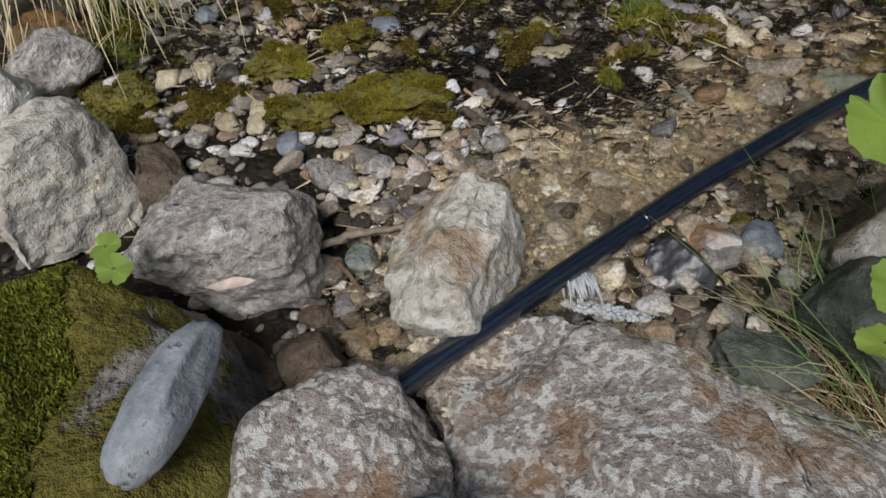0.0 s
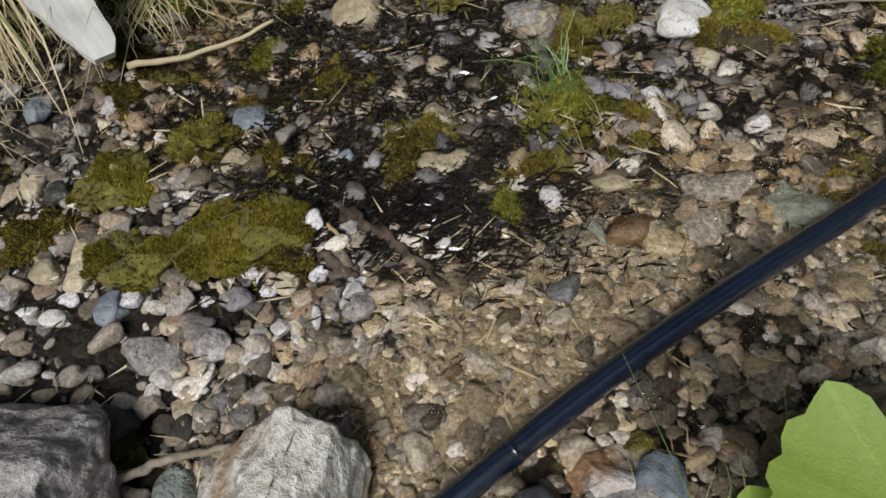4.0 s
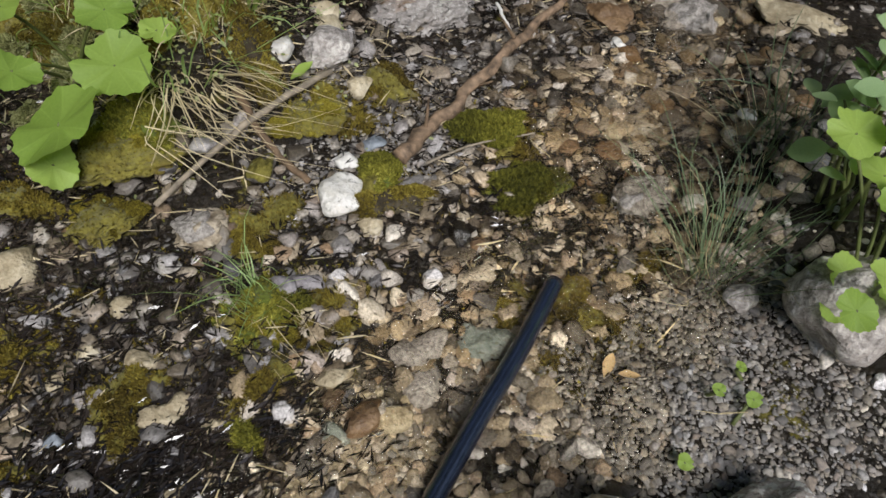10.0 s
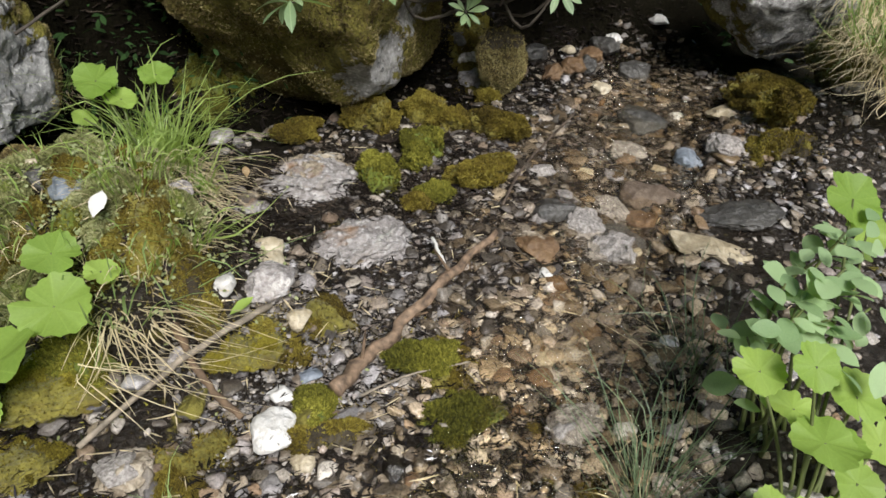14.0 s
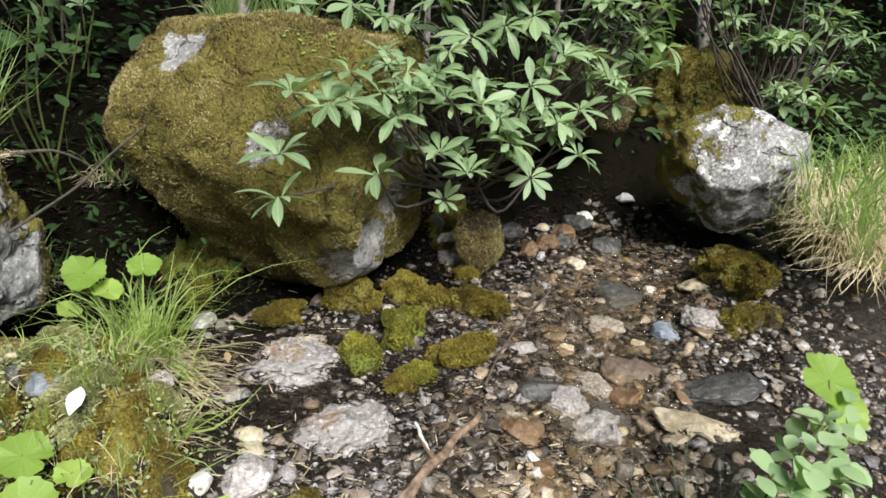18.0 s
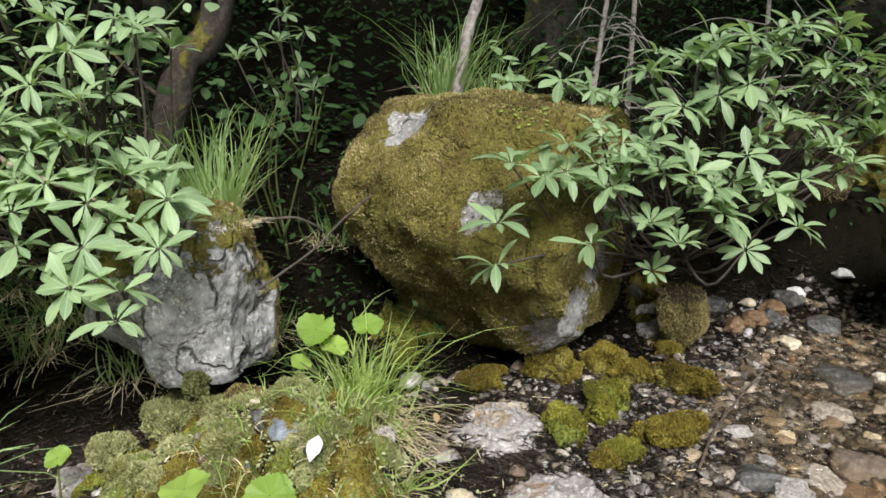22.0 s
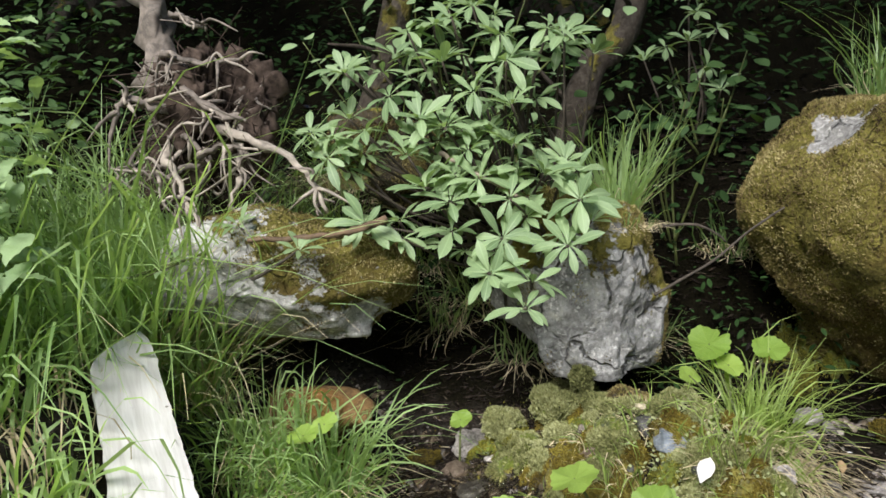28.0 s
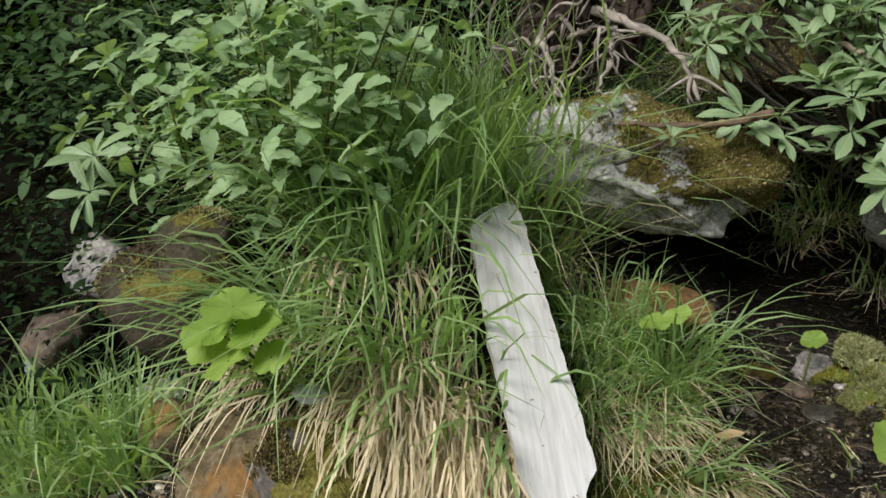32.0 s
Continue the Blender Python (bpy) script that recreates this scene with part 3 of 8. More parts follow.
def spread(lo, hi, fine, far):
    """Grid lines: fine between lo and hi, wider and wider out to far."""
    inner = np.arange(lo, hi + 1e-6, fine)
    steps = fine * 1.28 ** np.arange(1, 40)
    out = np.cumsum(steps)
    out = out[out < far]
    return np.concatenate([lo - out[::-1], inner, hi + out])


gx, gy = np.meshgrid(spread(-1.9, 3.0, 0.016, 60.0), spread(-0.3, 3.2, 0.016, 60.0), indexing="xy")
gz = floor_at(gx, gy)
rows_n, cols_n = gx.shape
ii, jj = np.meshgrid(np.arange(rows_n - 1), np.arange(cols_n - 1), indexing="ij")
quads = np.stack([ii * cols_n + jj, ii * cols_n + jj + 1, (ii + 1) * cols_n + jj + 1, (ii + 1) * cols_n + jj], -1).reshape(-1, 4)
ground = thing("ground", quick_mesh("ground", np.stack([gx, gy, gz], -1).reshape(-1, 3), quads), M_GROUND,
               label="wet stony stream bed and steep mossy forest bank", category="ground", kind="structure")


# the water sheet follows the two channels
wx, wy = np.meshgrid(np.arange(-2.3, 2.6, 0.02), np.arange(0.1, 2.5, 0.02), indexing="xy")
near = np.minimum(np.minimum(away(wx, wy, STREAM) / (0.17 + 0.10 * sstep(1.25, 0.95, wy) + 0.12 * sstep(1.25, 1.55, wy)), away(wx, wy, SIDE) / 0.12), away(wx, wy, LEFT) / 0.16)
wz = ground_height(wx, wy) + 0.003 + 0.006 * sstep(1.3, 1.0, wy) - 0.012 * sstep(0.45, 1.0, near) + 0.004 * fbm(np.stack([wx.ravel() * 9, wy.ravel() * 9, 0 * wx.ravel()], -1), 4, 2).reshape(wx.shape)
wr, wc = wx.shape
ii, jj = np.meshgrid(np.arange(wr - 1), np.arange(wc - 1), indexing="ij")
quads = np.stack([ii * wc + jj, ii * wc + jj + 1, (ii + 1) * wc + jj + 1, (ii + 1) * wc + jj], -1).reshape(-1, 4)
quads = quads[(near.ravel()[quads] < 1.0).all(1)]
water = thing("water", quick_mesh("water", np.stack([wx, wy, wz], -1).reshape(-1, 3), quads), M_WATER,
              label="shallow clear stream water running over gravel", category="water", kind="structure")
water.visible_shadow = False

# ---- boulders and rocks ----


def sprigs(v, f, count, length, seed, keep=None, up=0.5):
    """Tiny moss shoots spread over a surface."""
    rng = np.random.default_rng(seed)
    a, b, c = v[f[:, 0]], v[f[:, 1]], v[f[:, 2]]
    n = np.cross(b - a, c - a)
    area = np.linalg.norm(n, axis=1)
    n = n / np.maximum(area[:, None], 1e-12)
    mid = (a + b + c) / 3
    w = area * (keep(mid, n) if keep is not None else 1.0)
    pick = rng.choice(len(f), count, p=w / w.sum())
    u, t = rng.random((2, count))
    flip = u + t > 1
    u[flip], t[flip] = 1 - u[flip], 1 - t[flip]
    p = a[pick] + u[:, None] * (b - a)[pick] + t[:, None] * (c - a)[pick]
    d = n[pick] * (1 - up) + np.array((0, 0, up)) + rng.normal(size=(count, 3)) * 0.45
    d /= np.linalg.norm(d, axis=1)[:, None]
    side = np.cross(d, rng.normal(size=(count, 3)))
    side /= np.maximum(np.linalg.norm(side, axis=1)[:, None], 1e-9)
    ln = length * rng.uniform(0.5, 1.4, (count, 1))
    wd = ln * 0.30
    q = np.stack([p - side * wd, p + side * wd, p + d * ln, p - side * wd * 0.2 + d * ln * 0.5 + np.cross(side, d) * wd], 1).reshape(-1, 3)
    k = np.arange(count)[:, None] * 4
    return q, np.concatenate([k + [0, 1, 2], k + [0, 3, 2]])


def rock(name, at, size, seed, material, label, category="rock", turn=(0, 0, 0), subdiv=4, group="", **shape):
    v, f = rock_shape(seed, size, subdiv, **shape)
    return thing(name, quick_mesh(name, v, f), material, pose(*at, *turn), label, category, group)


def moss_on(ob, count, length, seed, material, keep=None, label="soft moss cushion"):
    me = ob.data
    v = np.zeros(len(me.vertices) * 3)
    me.vertices.foreach_get("co", v)
    f = np.zeros(len(me.polygons) * 3, np.int32)
    me.polygons.foreach_get("vertices", f)
    q, g = sprigs(v.reshape(-1, 3), f.reshape(-1, 3), count, length, seed, keep)
    return part("moss", quick_mesh("moss", q, g, False), material, ob, label, kind="stuff")



def snap(v, toward):
    """The vertex of a stone that lies furthest out in a direction from its centre."""
    d = np.array(toward, float)
    return v[np.argmax(v @ (d / np.linalg.norm(d)) / np.maximum(np.linalg.norm(v, axis=1), 1e-6))]


def mossy_boulder(at, turn, size, seed, colours, bare, label, count, length, sprig, **more):
    """A boulder overgrown with moss but for bare patches, given as (direction from its centre, radius)."""
    shape = {k: more.pop(k) for k in ("facets", "rough", "fine", "cut", "subdiv", "planes", "grit") if k in more}
    v, f = rock_shape(seed, size, shape.pop("subdiv", 6), **shape)
    places = [(snap(v, way), r) for way, r in bare]
    m = rock_material(label.split(" with")[0].replace(" ", "_"), *colours, moss=1.0, moss_top=False, patches=[(tuple(float(a) for a in p), r) for p, r in places], **more)
    lump = 0.012 * fbm(v * 14, seed + 3, 3) + 0.020 * fbm(v * 5, seed + 4, 2)
    gap = np.min([np.linalg.norm(v - p, axis=1) / r for p, r in places], axis=0)
    v = v + normals(v, f) * ((0.012 + lump) * sstep(0.8, 1.15, gap))[:, None]
    ob = thing("boulder", quick_mesh("boulder", v, f), m, pose(*at, *turn), label, "boulder")

    def keep(mid, n):
        near = np.min([np.linalg.norm(mid - p, axis=1) / r for p, r in places], axis=0) + 0.8 * fbm(mid * 13, seed, 3)
        return (near > 1.0) * (0.25 + 0.75 * (vnoise(mid * 8, seed + 1) > -0.35))

    moss_on(ob, count, length, seed, sprig, keep, "short olive moss with brown tips")
    return ob


M_GRASS_BRIGHT = leaf_material("bright_grass", (0.16, 0.25, 0.05), (0.44, 0.56, 0.18), 0.42, thin=0.45)
GREYS = ((0.10, 0.095, 0.088), (0.27, 0.26, 0.245), (0.50, 0.49, 0.47))
boulder = mossy_boulder((0.905, 2.43, 0.875), (-22, 0, 0), (0.90, 0.76, 0.83), 12, GREYS,
                        (((-0.254, -0.12, 0.24), 0.085), ((0.16, -0.25, 0.00), 0.055), ((-0.10, -0.20, -0.03), 0.055), ((0.26, -0.22, -0.16), 0.11), ((0.10, -0.18, -0.36), 0.12), ((0.30, -0.2, 0.03), 0.05)),
                        "big boulder covered in olive moss with bare pale patches", 70000, 0.0065, M_SPRIG_BROWN, facets=7, rough=0.08, fine=0.02, lichen_at=0.60, spots=0.5, cracks=0.4,
                        planes=(((-0.62, -0.15, -0.80), 0.27), ((0.75, -0.35, -0.5), 0.40), ((0.05, -0.45, 0.89), 0.315, 0.6)))
mossy_boulder((-0.705, 2.07, 0.80), (0, 0, 12), (0.66, 0.46, 0.40), 31, ((0.12, 0.115, 0.105), (0.36, 0.35, 0.33), (0.62, 0.61, 0.58)),
              (((-0.25, -0.22, 0.02), 0.22), ((-0.05, -0.24, -0.10), 0.20), ((0.22, -0.2, -0.18), 0.15)),
              "pale grey boulder with a mossy top and shoulder", 26000, 0.006, M_SPRIG_BROWN, subdiv=6, facets=8, fine=0.016, planes=(((0.05, -0.12, -1.0), 0.145),), lichen_at=0.56, spots=0.6, cracks=0.35, grit=0.002)
mossy_boulder((0.03, 2.335, 0.765), (0, 0, 6), (0.50, 0.44, 0.50), 47, ((0.10, 0.098, 0.093), (0.31, 0.305, 0.295), (0.58, 0.57, 0.555)),
              (((0.0, -0.25, -0.10), 0.24), ((-0.2, -0.15, -0.15), 0.2), ((0.15, -0.15, -0.18), 0.2), ((0.16, -0.16, 0.12), 0.045)),
              "grey split boulder with brown moss on its crown", 12000, 0.006, M_SPRIG_BROWN, subdiv=6, facets=8, bands=0.12, fine=0.03, cut=(0.6, 0.9), spots=0.6, cracks=0.7, grit=0.003,
              planes=(((0.0, -0.12, -1.0), 0.22), ((0.05, -1.0, -0.12), 0.185), ((0.95, -0.25, -0.10), 0.215)), lichen_at=0.60)
mossy_boulder((2.46, 2.10, 0.745), (0, 8, 20), (0.53, 0.50, 0.46), 57, ((0.07, 0.066, 0.062), (0.26, 0.25, 0.24), (0.56, 0.55, 0.53)),
              (((-0.1, -0.3, 0.0), 0.34), ((0.2, -0.2, 0.05), 0.3), ((-0.2, -0.2, -0.1), 0.25), ((0.0, -0.1, 0.2), 0.14)),
              "white and grey lichen-spotted boulder above the stream", 6000, 0.006, M_SPRIG, subdiv=6, facets=18, cut=(0.48, 0.76), rough=0.05, fine=0.012, grit=0.003, lichen=(0.70, 0.69, 0.67), lichen_at=0.56, cracks=0.55, spots=0.6, grain=90)

STONES_PALE = rock_material("pale_flat_rock", (0.13, 0.115, 0.105), (0.29, 0.265, 0.25), (0.50, 0.475, 0.455), lichen_at=0.60, rust=0.2, spots=0.5, grain=90)

# rocks at the lower end of the stream
M_GREENDARK = rock_material("dull_green_rock", (0.05, 0.055, 0.045), (0.11, 0.12, 0.10), (0.20, 0.21, 0.185), lichen_at=0.68, grain=45, moss=0.3)
rock("rock", (0.165, 0.215, 0.115), (0.74, 0.58, 0.29), 266, M_GRANITE, "pale pinkish granite rock at the stream edge", turn=(0, -2, -22), subdiv=6, facets=16, rough=0.10, fine=0.03, cut=(0.45, 0.78), grit=0.0045)
rock("rock", (-0.13, 0.31, 0.135), (0.24, 0.26, 0.20), 267, M_GRANITE, "pale granite block beside the larger rock", turn=(0, 4, -12), subdiv=6, facets=13, rough=0.08, fine=0.02, cut=(0.5, 0.8), grit=0.003)
mossy = rock("rock", (-0.47, 0.27, 0.17), (0.50, 0.46, 0.30), 62, rock_material("half_mossy_rock", (0.09, 0.085, 0.075), (0.23, 0.215, 0.195), (0.42, 0.40, 0.375), lichen=(0.34, 0.33, 0.31), lichen_at=0.66, moss=0.66, grain=60), "grey rock with bright green moss on top", subdiv=5)
moss_on(mossy, 90000, 0.0065, 5, M_SPRIG_BRIGHT, lambda mid, n: ((n[:, 2] > -0.3) & (mid[:, 0] + 0.4 * mid[:, 1] < 0.10)) * (vnoise(mid * 7, 4) + 0.6 * vnoise(mid * 18, 6) > -0.5))
rock("rock", (-0.345, 0.60, 0.215), (0.25, 0.21, 0.18), 63, M_GREY, "rounded rose-grey rock in the stream bed", turn=(0, 0, 20), subdiv=6, cut=(0.5, 0.85), facets=12, grit=0.0012, rough=0.06)
rock("rock", (-0.055, 0.58, 0.195), (0.18, 0.235, 0.19), 64, M_OCHRE, "pale rock with rusty ochre stain beside the hose", turn=(-12, 10, -28), subdiv=6, facets=13, cut=(0.45, 0.8), grit=0.0012, rough=0.06)
rock("rock", (-0.61, 0.67, 0.255), (0.24, 0.21, 0.20), 65, rock_material("grey_tan_rock", (0.22, 0.20, 0.17), (0.52, 0.485, 0.43), (0.76, 0.73, 0.66), lichen=(0.70, 0.63, 0.47), lichen_at=0.60, grain=60), "tan and cream rounded rock by the gravel", subdiv=6, cut=(0.5, 0.85), facets=12, grit=0.0012, rough=0.06)
rock("rock", (-0.265, 0.275, 0.315), (0.055, 0.155, 0.055), 67, rock_material("pale_blue_stone", (0.17, 0.19, 0.215), (0.29, 0.315, 0.35), (0.42, 0.45, 0.49), lichen_at=0.68, grain=40, rough=0.6, relief=0.004), "smooth oblong blue-grey stone lying on a rock", turn=(14, 0, -14), facets=4, rough=0.06)
rock("rock", (-0.195, 0.425, 0.185), (0.085, 0.08, 0.09), 68, M_BROWNSTONE, "small blocky brown rock between larger rocks", facets=13)
rock("rock", (-0.31, 0.42, 0.15), (0.16, 0.13, 0.12), 168, M_BROWNSTONE, "dull brown rock wedged under larger rocks", facets=12)
rock("rock", (-0.045, 0.19, 0.265), (0.085, 0.07, 0.045), 69, M_BLUESTONE, "flat blue-grey stone on the granite rock", facets=5)
rock("rock", (-0.76, 0.82, 0.295), (0.14, 0.13, 0.13), 70, M_WHITESTONE, "white rough stone beside mossy rocks")
rock("rock", (-0.72, 0.95, 0.30), (0.15, 0.13, 0.11), 71, M_GREY, "grey lichened stone on the bank")
rock("rock", (-0.49, 0.735, 0.215), (0.11, 0.10, 0.09), 72, M_BROWNSTONE, "dark brown stone behind rounded rocks")
M_BLACKWET = rock_material("black_wet_stone", (0.010, 0.011, 0.013), (0.024, 0.026, 0.030), (0.055, 0.058, 0.065), lichen=(0.06, 0.06, 0.06), lichen_at=0.80, rough=0.32, grain=25, relief=0.001, speck=0.1)
M_STRIPED = rock_material("striped_pink_stone", (0.17, 0.14, 0.125), (0.36, 0.32, 0.31), (0.62, 0.58, 0.56), lichen_at=0.66, grain=30, rough=0.3, bands=0.8, rust=0.25)
rock("rock", (0.235, 0.590, 0.168), (0.105, 0.080, 0.085), 73, M_BLACKWET, "black angular wet stone in the water", turn=(0, 8, 15), subdiv=5, facets=6, cut=(0.42, 0.66), rough=0.03, fine=0.01)
rock("rock", (0.285, 0.648, 0.172), (0.085, 0.060, 0.050), 173, M_STRIPED, "pale striped pinkish stone in the shallow water", turn=(0, -6, 20), subdiv=5, facets=8, cut=(0.5, 0.75), rough=0.05)
rock("rock", (0.345, 0.645, 0.172), (0.055, 0.050, 0.055), 174, M_BLUESTONE, "small blue-grey stone beside the striped stone", facets=8)
rock("rock", (0.250, 0.525, 0.150), (0.10, 0.05, 0.035), 175, M_BROWNSTONE, "dark brown wet stone below the black stone", facets=10)
rock("rock", (0.195, 0.500, 0.155), (0.045, 0.040, 0.035), 176, M_OCHRE, "small rusty stone among wet stones", facets=10)
rock("rock", (0.30, 0.455, 0.160), (0.13, 0.09, 0.06), 74, M_GREENDARK, "mottled dark green wet stone beside the hose", turn=(0, 0, -10), subdiv=5, facets=9, cut=(0.45, 0.75))
rock("rock", (0.41, 0.475, 0.215), (0.14, 0.13, 0.15), 75, M_GREENDARK, "upright dark green-grey rock under broad leaves", facets=12)
M_SLAB = rock_material("pale_slab_with_wet_flank", (0.24, 0.215, 0.195), (0.46, 0.425, 0.40), (0.68, 0.645, 0.62), lichen_at=0.62, rust=0.15, algae=(-0.75, 0.60, 0.25))
rock("rock", (0.56, 0.565, 0.205), (0.36, 0.34, 0.26), 76, M_SLAB, "pale grey slab with a wet brown flank", turn=(0, 0, -40), subdiv=6, facets=5, rough=0.05, fine=0.02, grit=0.002, planes=(((0.06, 0.05, 1), 0.095), ((-0.86, 0, 0.50), 0.125), ((0.1, 1, 0.25), 0.115), ((1, 0.1, 0.1), 0.10)))
rock("rock", (0.74, 0.58, 0.20), (0.13, 0.16, 0.16), 77, M_GRANITE, "grey rock behind the pale slab", facets=12)
rock("rock", (1.03, 0.79, 0.29), (0.17, 0.16, 0.17), 78, M_GREY, "rounded grey boulder under leafy plants", subdiv=5)
rock("rock", (0.54, 0.70, 0.160), (0.10, 0.09, 0.06), 79, M_BROWNSTONE, "dark wet rock below the slab", facets=12)
left_rock = rock("rock", (-1.42, 1.24, 0.58), (0.44, 0.32, 0.36), 80, M_MOSSY_WET, "dark brown mossy rock beside the grassy island", subdiv=5)
moss_on(left_rock, 9000, 0.007, 6, M_SPRIG_BROWN, lambda mid, n: (vnoise(mid * 9, 4) > -0.2) * 1.0)
M_ALGAE = rock_material("brown_algae_rock", (0.05, 0.035, 0.018), (0.13, 0.095, 0.045), (0.27, 0.22, 0.14), lichen=(0.42, 0.38, 0.34), lichen_at=0.68, rust=0.7, moss=0.35, grain=45, rough=0.35)
rock("rock", (-0.99, 1.05, 0.35), (0.34, 0.22, 0.25), 181, M_ALGAE, "wet brown rock coated with algae under the straw", subdiv=6, facets=9, grit=0.003)
rock("rock", (-1.26, 1.08, 0.36), (0.17, 0.14, 0.15), 182, M_ALGAE, "wet brown rock at the edge of the side channel", subdiv=5, facets=9, grit=0.002)
rock("rock", (-0.78, 1.06, 0.30), (0.18, 0.14, 0.14), 183, M_ALGAE, "wet brown rock below the hanging straw", subdiv=5, facets=9, grit=0.002)
low_rock = rock("rock", (-0.86, 1.10, 0.40), (0.30, 0.24, 0.24), 81, M_MOSSY, "pale grey rock with brown moss under dry grass", subdiv=5)
moss_on(low_rock, 7000, 0.007, 7, M_SPRIG_BROWN, lambda mid, n: (n[:, 2] > 0.2) * (vnoise(mid * 9, 4) > -0.1))
rock("rock", (2.62, 1.62, 0.42), (0.50, 0.36, 0.36), 82, M_GRANITE, "pale rock half covered by the grassy bank", subdiv=5)
rock("rock", (-0.60, 2.00, 0.485), (0.30, 0.22, 0.13), 85, rock_material("rusty_slab", (0.08, 0.05, 0.025), (0.20, 0.12, 0.05), (0.34, 0.21, 0.09), lichen_at=0.72, rust=0.8, moss=0.25), "rusty brown slab in the dark gap below a boulder")
rock("rock", (-1.85, 1.32, 0.50), (0.24, 0.2, 0.2), 83, M_GREY, "grey stone at the foot of the bank")
rock("rock", (-1.72, 1.10, 0.42), (0.18, 0.16, 0.14), 84, M_BROWNSTONE, "brown stone in the side channel")
for at, size, seed in (((1.50, 2.30, 0.55), (0.17, 0.15, 0.22), 91), ((0.16, 2.12, 0.50), (0.16, 0.13, 0.12), 93), ((2.20, 2.62, 1.00), (0.36, 0.3, 0.36), 94), ((-0.42, 2.42, 1.06), (0.34, 0.3, 0.26), 96), ((-0.62, 2.50, 1.12), (0.26, 0.24, 0.22), 97)):
    ob = rock("rock", at, size, seed, M_MOSSY_WET, "brown mossy rock beside the stream", subdiv=4)
    moss_on(ob, 15000, 0.007, seed, M_SPRIG_BROWN, lambda mid, n: 0.15 + (vnoise(mid * 11, 9) > -0.25))

# ---- stones in the bed ----
STONES = {
    "bluewhite": (M_BLUESTONE, "pale blue-grey angular stone in the gravel"), "green": (M_GREENSTONE, "flat grey-green stone in the wet gravel"),
    "rust": (rock_material("rust_brown_stone", (0.07, 0.04, 0.02), (0.16, 0.095, 0.048), (0.28, 0.185, 0.10), lichen_at=0.75, rough=0.4), "rust-brown wet stone in the stream bed"),
    "granite": (rock_material("small_granite", (0.12, 0.105, 0.095), (0.34, 0.31, 0.285), (0.56, 0.52, 0.48), lichen=(0.55, 0.53, 0.50), lichen_at=0.64, grain=130, speck=0.7), "speckled pale granite stone in the gravel"), "cream": (rock_material("cream_stone", (0.34, 0.27, 0.16), (0.54, 0.46, 0.32), (0.70, 0.63, 0.49), lichen_at=0.75, rough=0.5), "small cream stone in the gravel"),
    "tan": (M_TANSTONE, "tan stone in the wet gravel"), "lilac": (rock_material("lilac_grey_stone", (0.13, 0.115, 0.12), (0.25, 0.23, 0.24), (0.40, 0.38, 0.39), lichen_at=0.75), "smooth lilac-grey stone in the gravel"),
    "grey": (M_GREY, "grey weathered stone in the gravel"), "blue": (M_BLUESTONE, "blue-grey stone in the gravel"), "white": (M_WHITESTONE, "bright white quartz stone in the bed"),
    "dark": (M_DARKSTONE, "dark wet rounded stone in the stream"), "mossy": (M_MOSSY, "small stone capped with moss"), "brown": (M_BROWNSTONE, "brown wet slab of stone in the stream"),
    "pale": (STONES_PALE, "pale rough flat rock set in the bed"),
    "conglomerate": (rock_material("crumbly_tan_rock", (0.10, 0.075, 0.05), (0.28, 0.23, 0.165), (0.48, 0.42, 0.33), lichen_at=0.6, grain=28, speck=0.8), "crumbly tan rock set in the bed"),
    "flat": (M_TANSTONE, "flat pale slab in the running water"), "darkflat": (M_DARKSTONE, "flat dark slab in the running water"),
}
stone_count = 0


def stone(key, x, y, w, d, h, turn):
    global stone_count
    stone_count += 1
    material, label = STONES[key]
    big = max(w, d)
    if key in ("conglomerate", "pale"):
        h *= 0.62
    rugged = key in ("conglomerate", "pale", "granite") and big > 0.10
    z = float(floor_at(x, y)) + h * (0.05 if key in ("conglomerate", "pale") else 0.22)
    rng = np.random.default_rng(stone_count)
    rock("stone", (x, y, z), (w, d, h * 1.25), 300 + stone_count, material, label, "stone", (rng.uniform(-8, 8), rng.uniform(-8, 8), turn),
         subdiv=6 if rugged else 5 if big > 0.09 else 3, group="stones in the stream bed", grit=0.006 if rugged else 0.0022 if big > 0.09 else 0.0, facets=12, rough=0.12 if key in ("conglomerate", "pale") else 0.07, fine=0.05 if key in ("conglomerate", "pale") else 0.02, cut=(0.5, 0.88))


stone("bluewhite", -0.189, 1.147, 0.079, 0.046, 0.027, 8)
stone("green", 0.291, 0.948, 0.038, 0.045, 0.023, 8)
stone("rust", 0.339, 0.953, 0.065, 0.052, 0.032, 1)
stone("green", 0.558, 1.005, 0.090, 0.069, 0.040, -5)
stone("granite", 0.442, 1.026, 0.071, 0.053, 0.031, -11)
stone("cream", -0.085, 0.927, 0.027, 0.025, 0.016, -3)
stone("cream", 0.034, 0.875, 0.027, 0.022, 0.015, -2)
stone("cream", 0.402, 0.768, 0.033, 0.028, 0.019, -11)
stone("cream", -0.226, 0.808, 0.029, 0.027, 0.017, -11)
stone("tan", 0.075, 1.067, 0.042, 0.036, 0.021, 12)
stone("lilac", 0.297, 1.195, 0.051, 0.049, 0.025, 4)
stone("tan", -0.031, 1.163, 0.025, 0.027, 0.015, -6)
stone("grey", -0.171, 0.785, 0.049, 0.041, 0.029, -1)
stone("granite", -0.246, 0.772, 0.066, 0.052, 0.037, 12)
stone("cream", -0.371, 0.878, 0.044, 0.061, 0.026, 10)
stone("tan", -0.426, 0.884, 0.044, 0.038, 0.026, 8)
stone("blue", -0.311, 0.823, 0.045, 0.028, 0.020, -2)
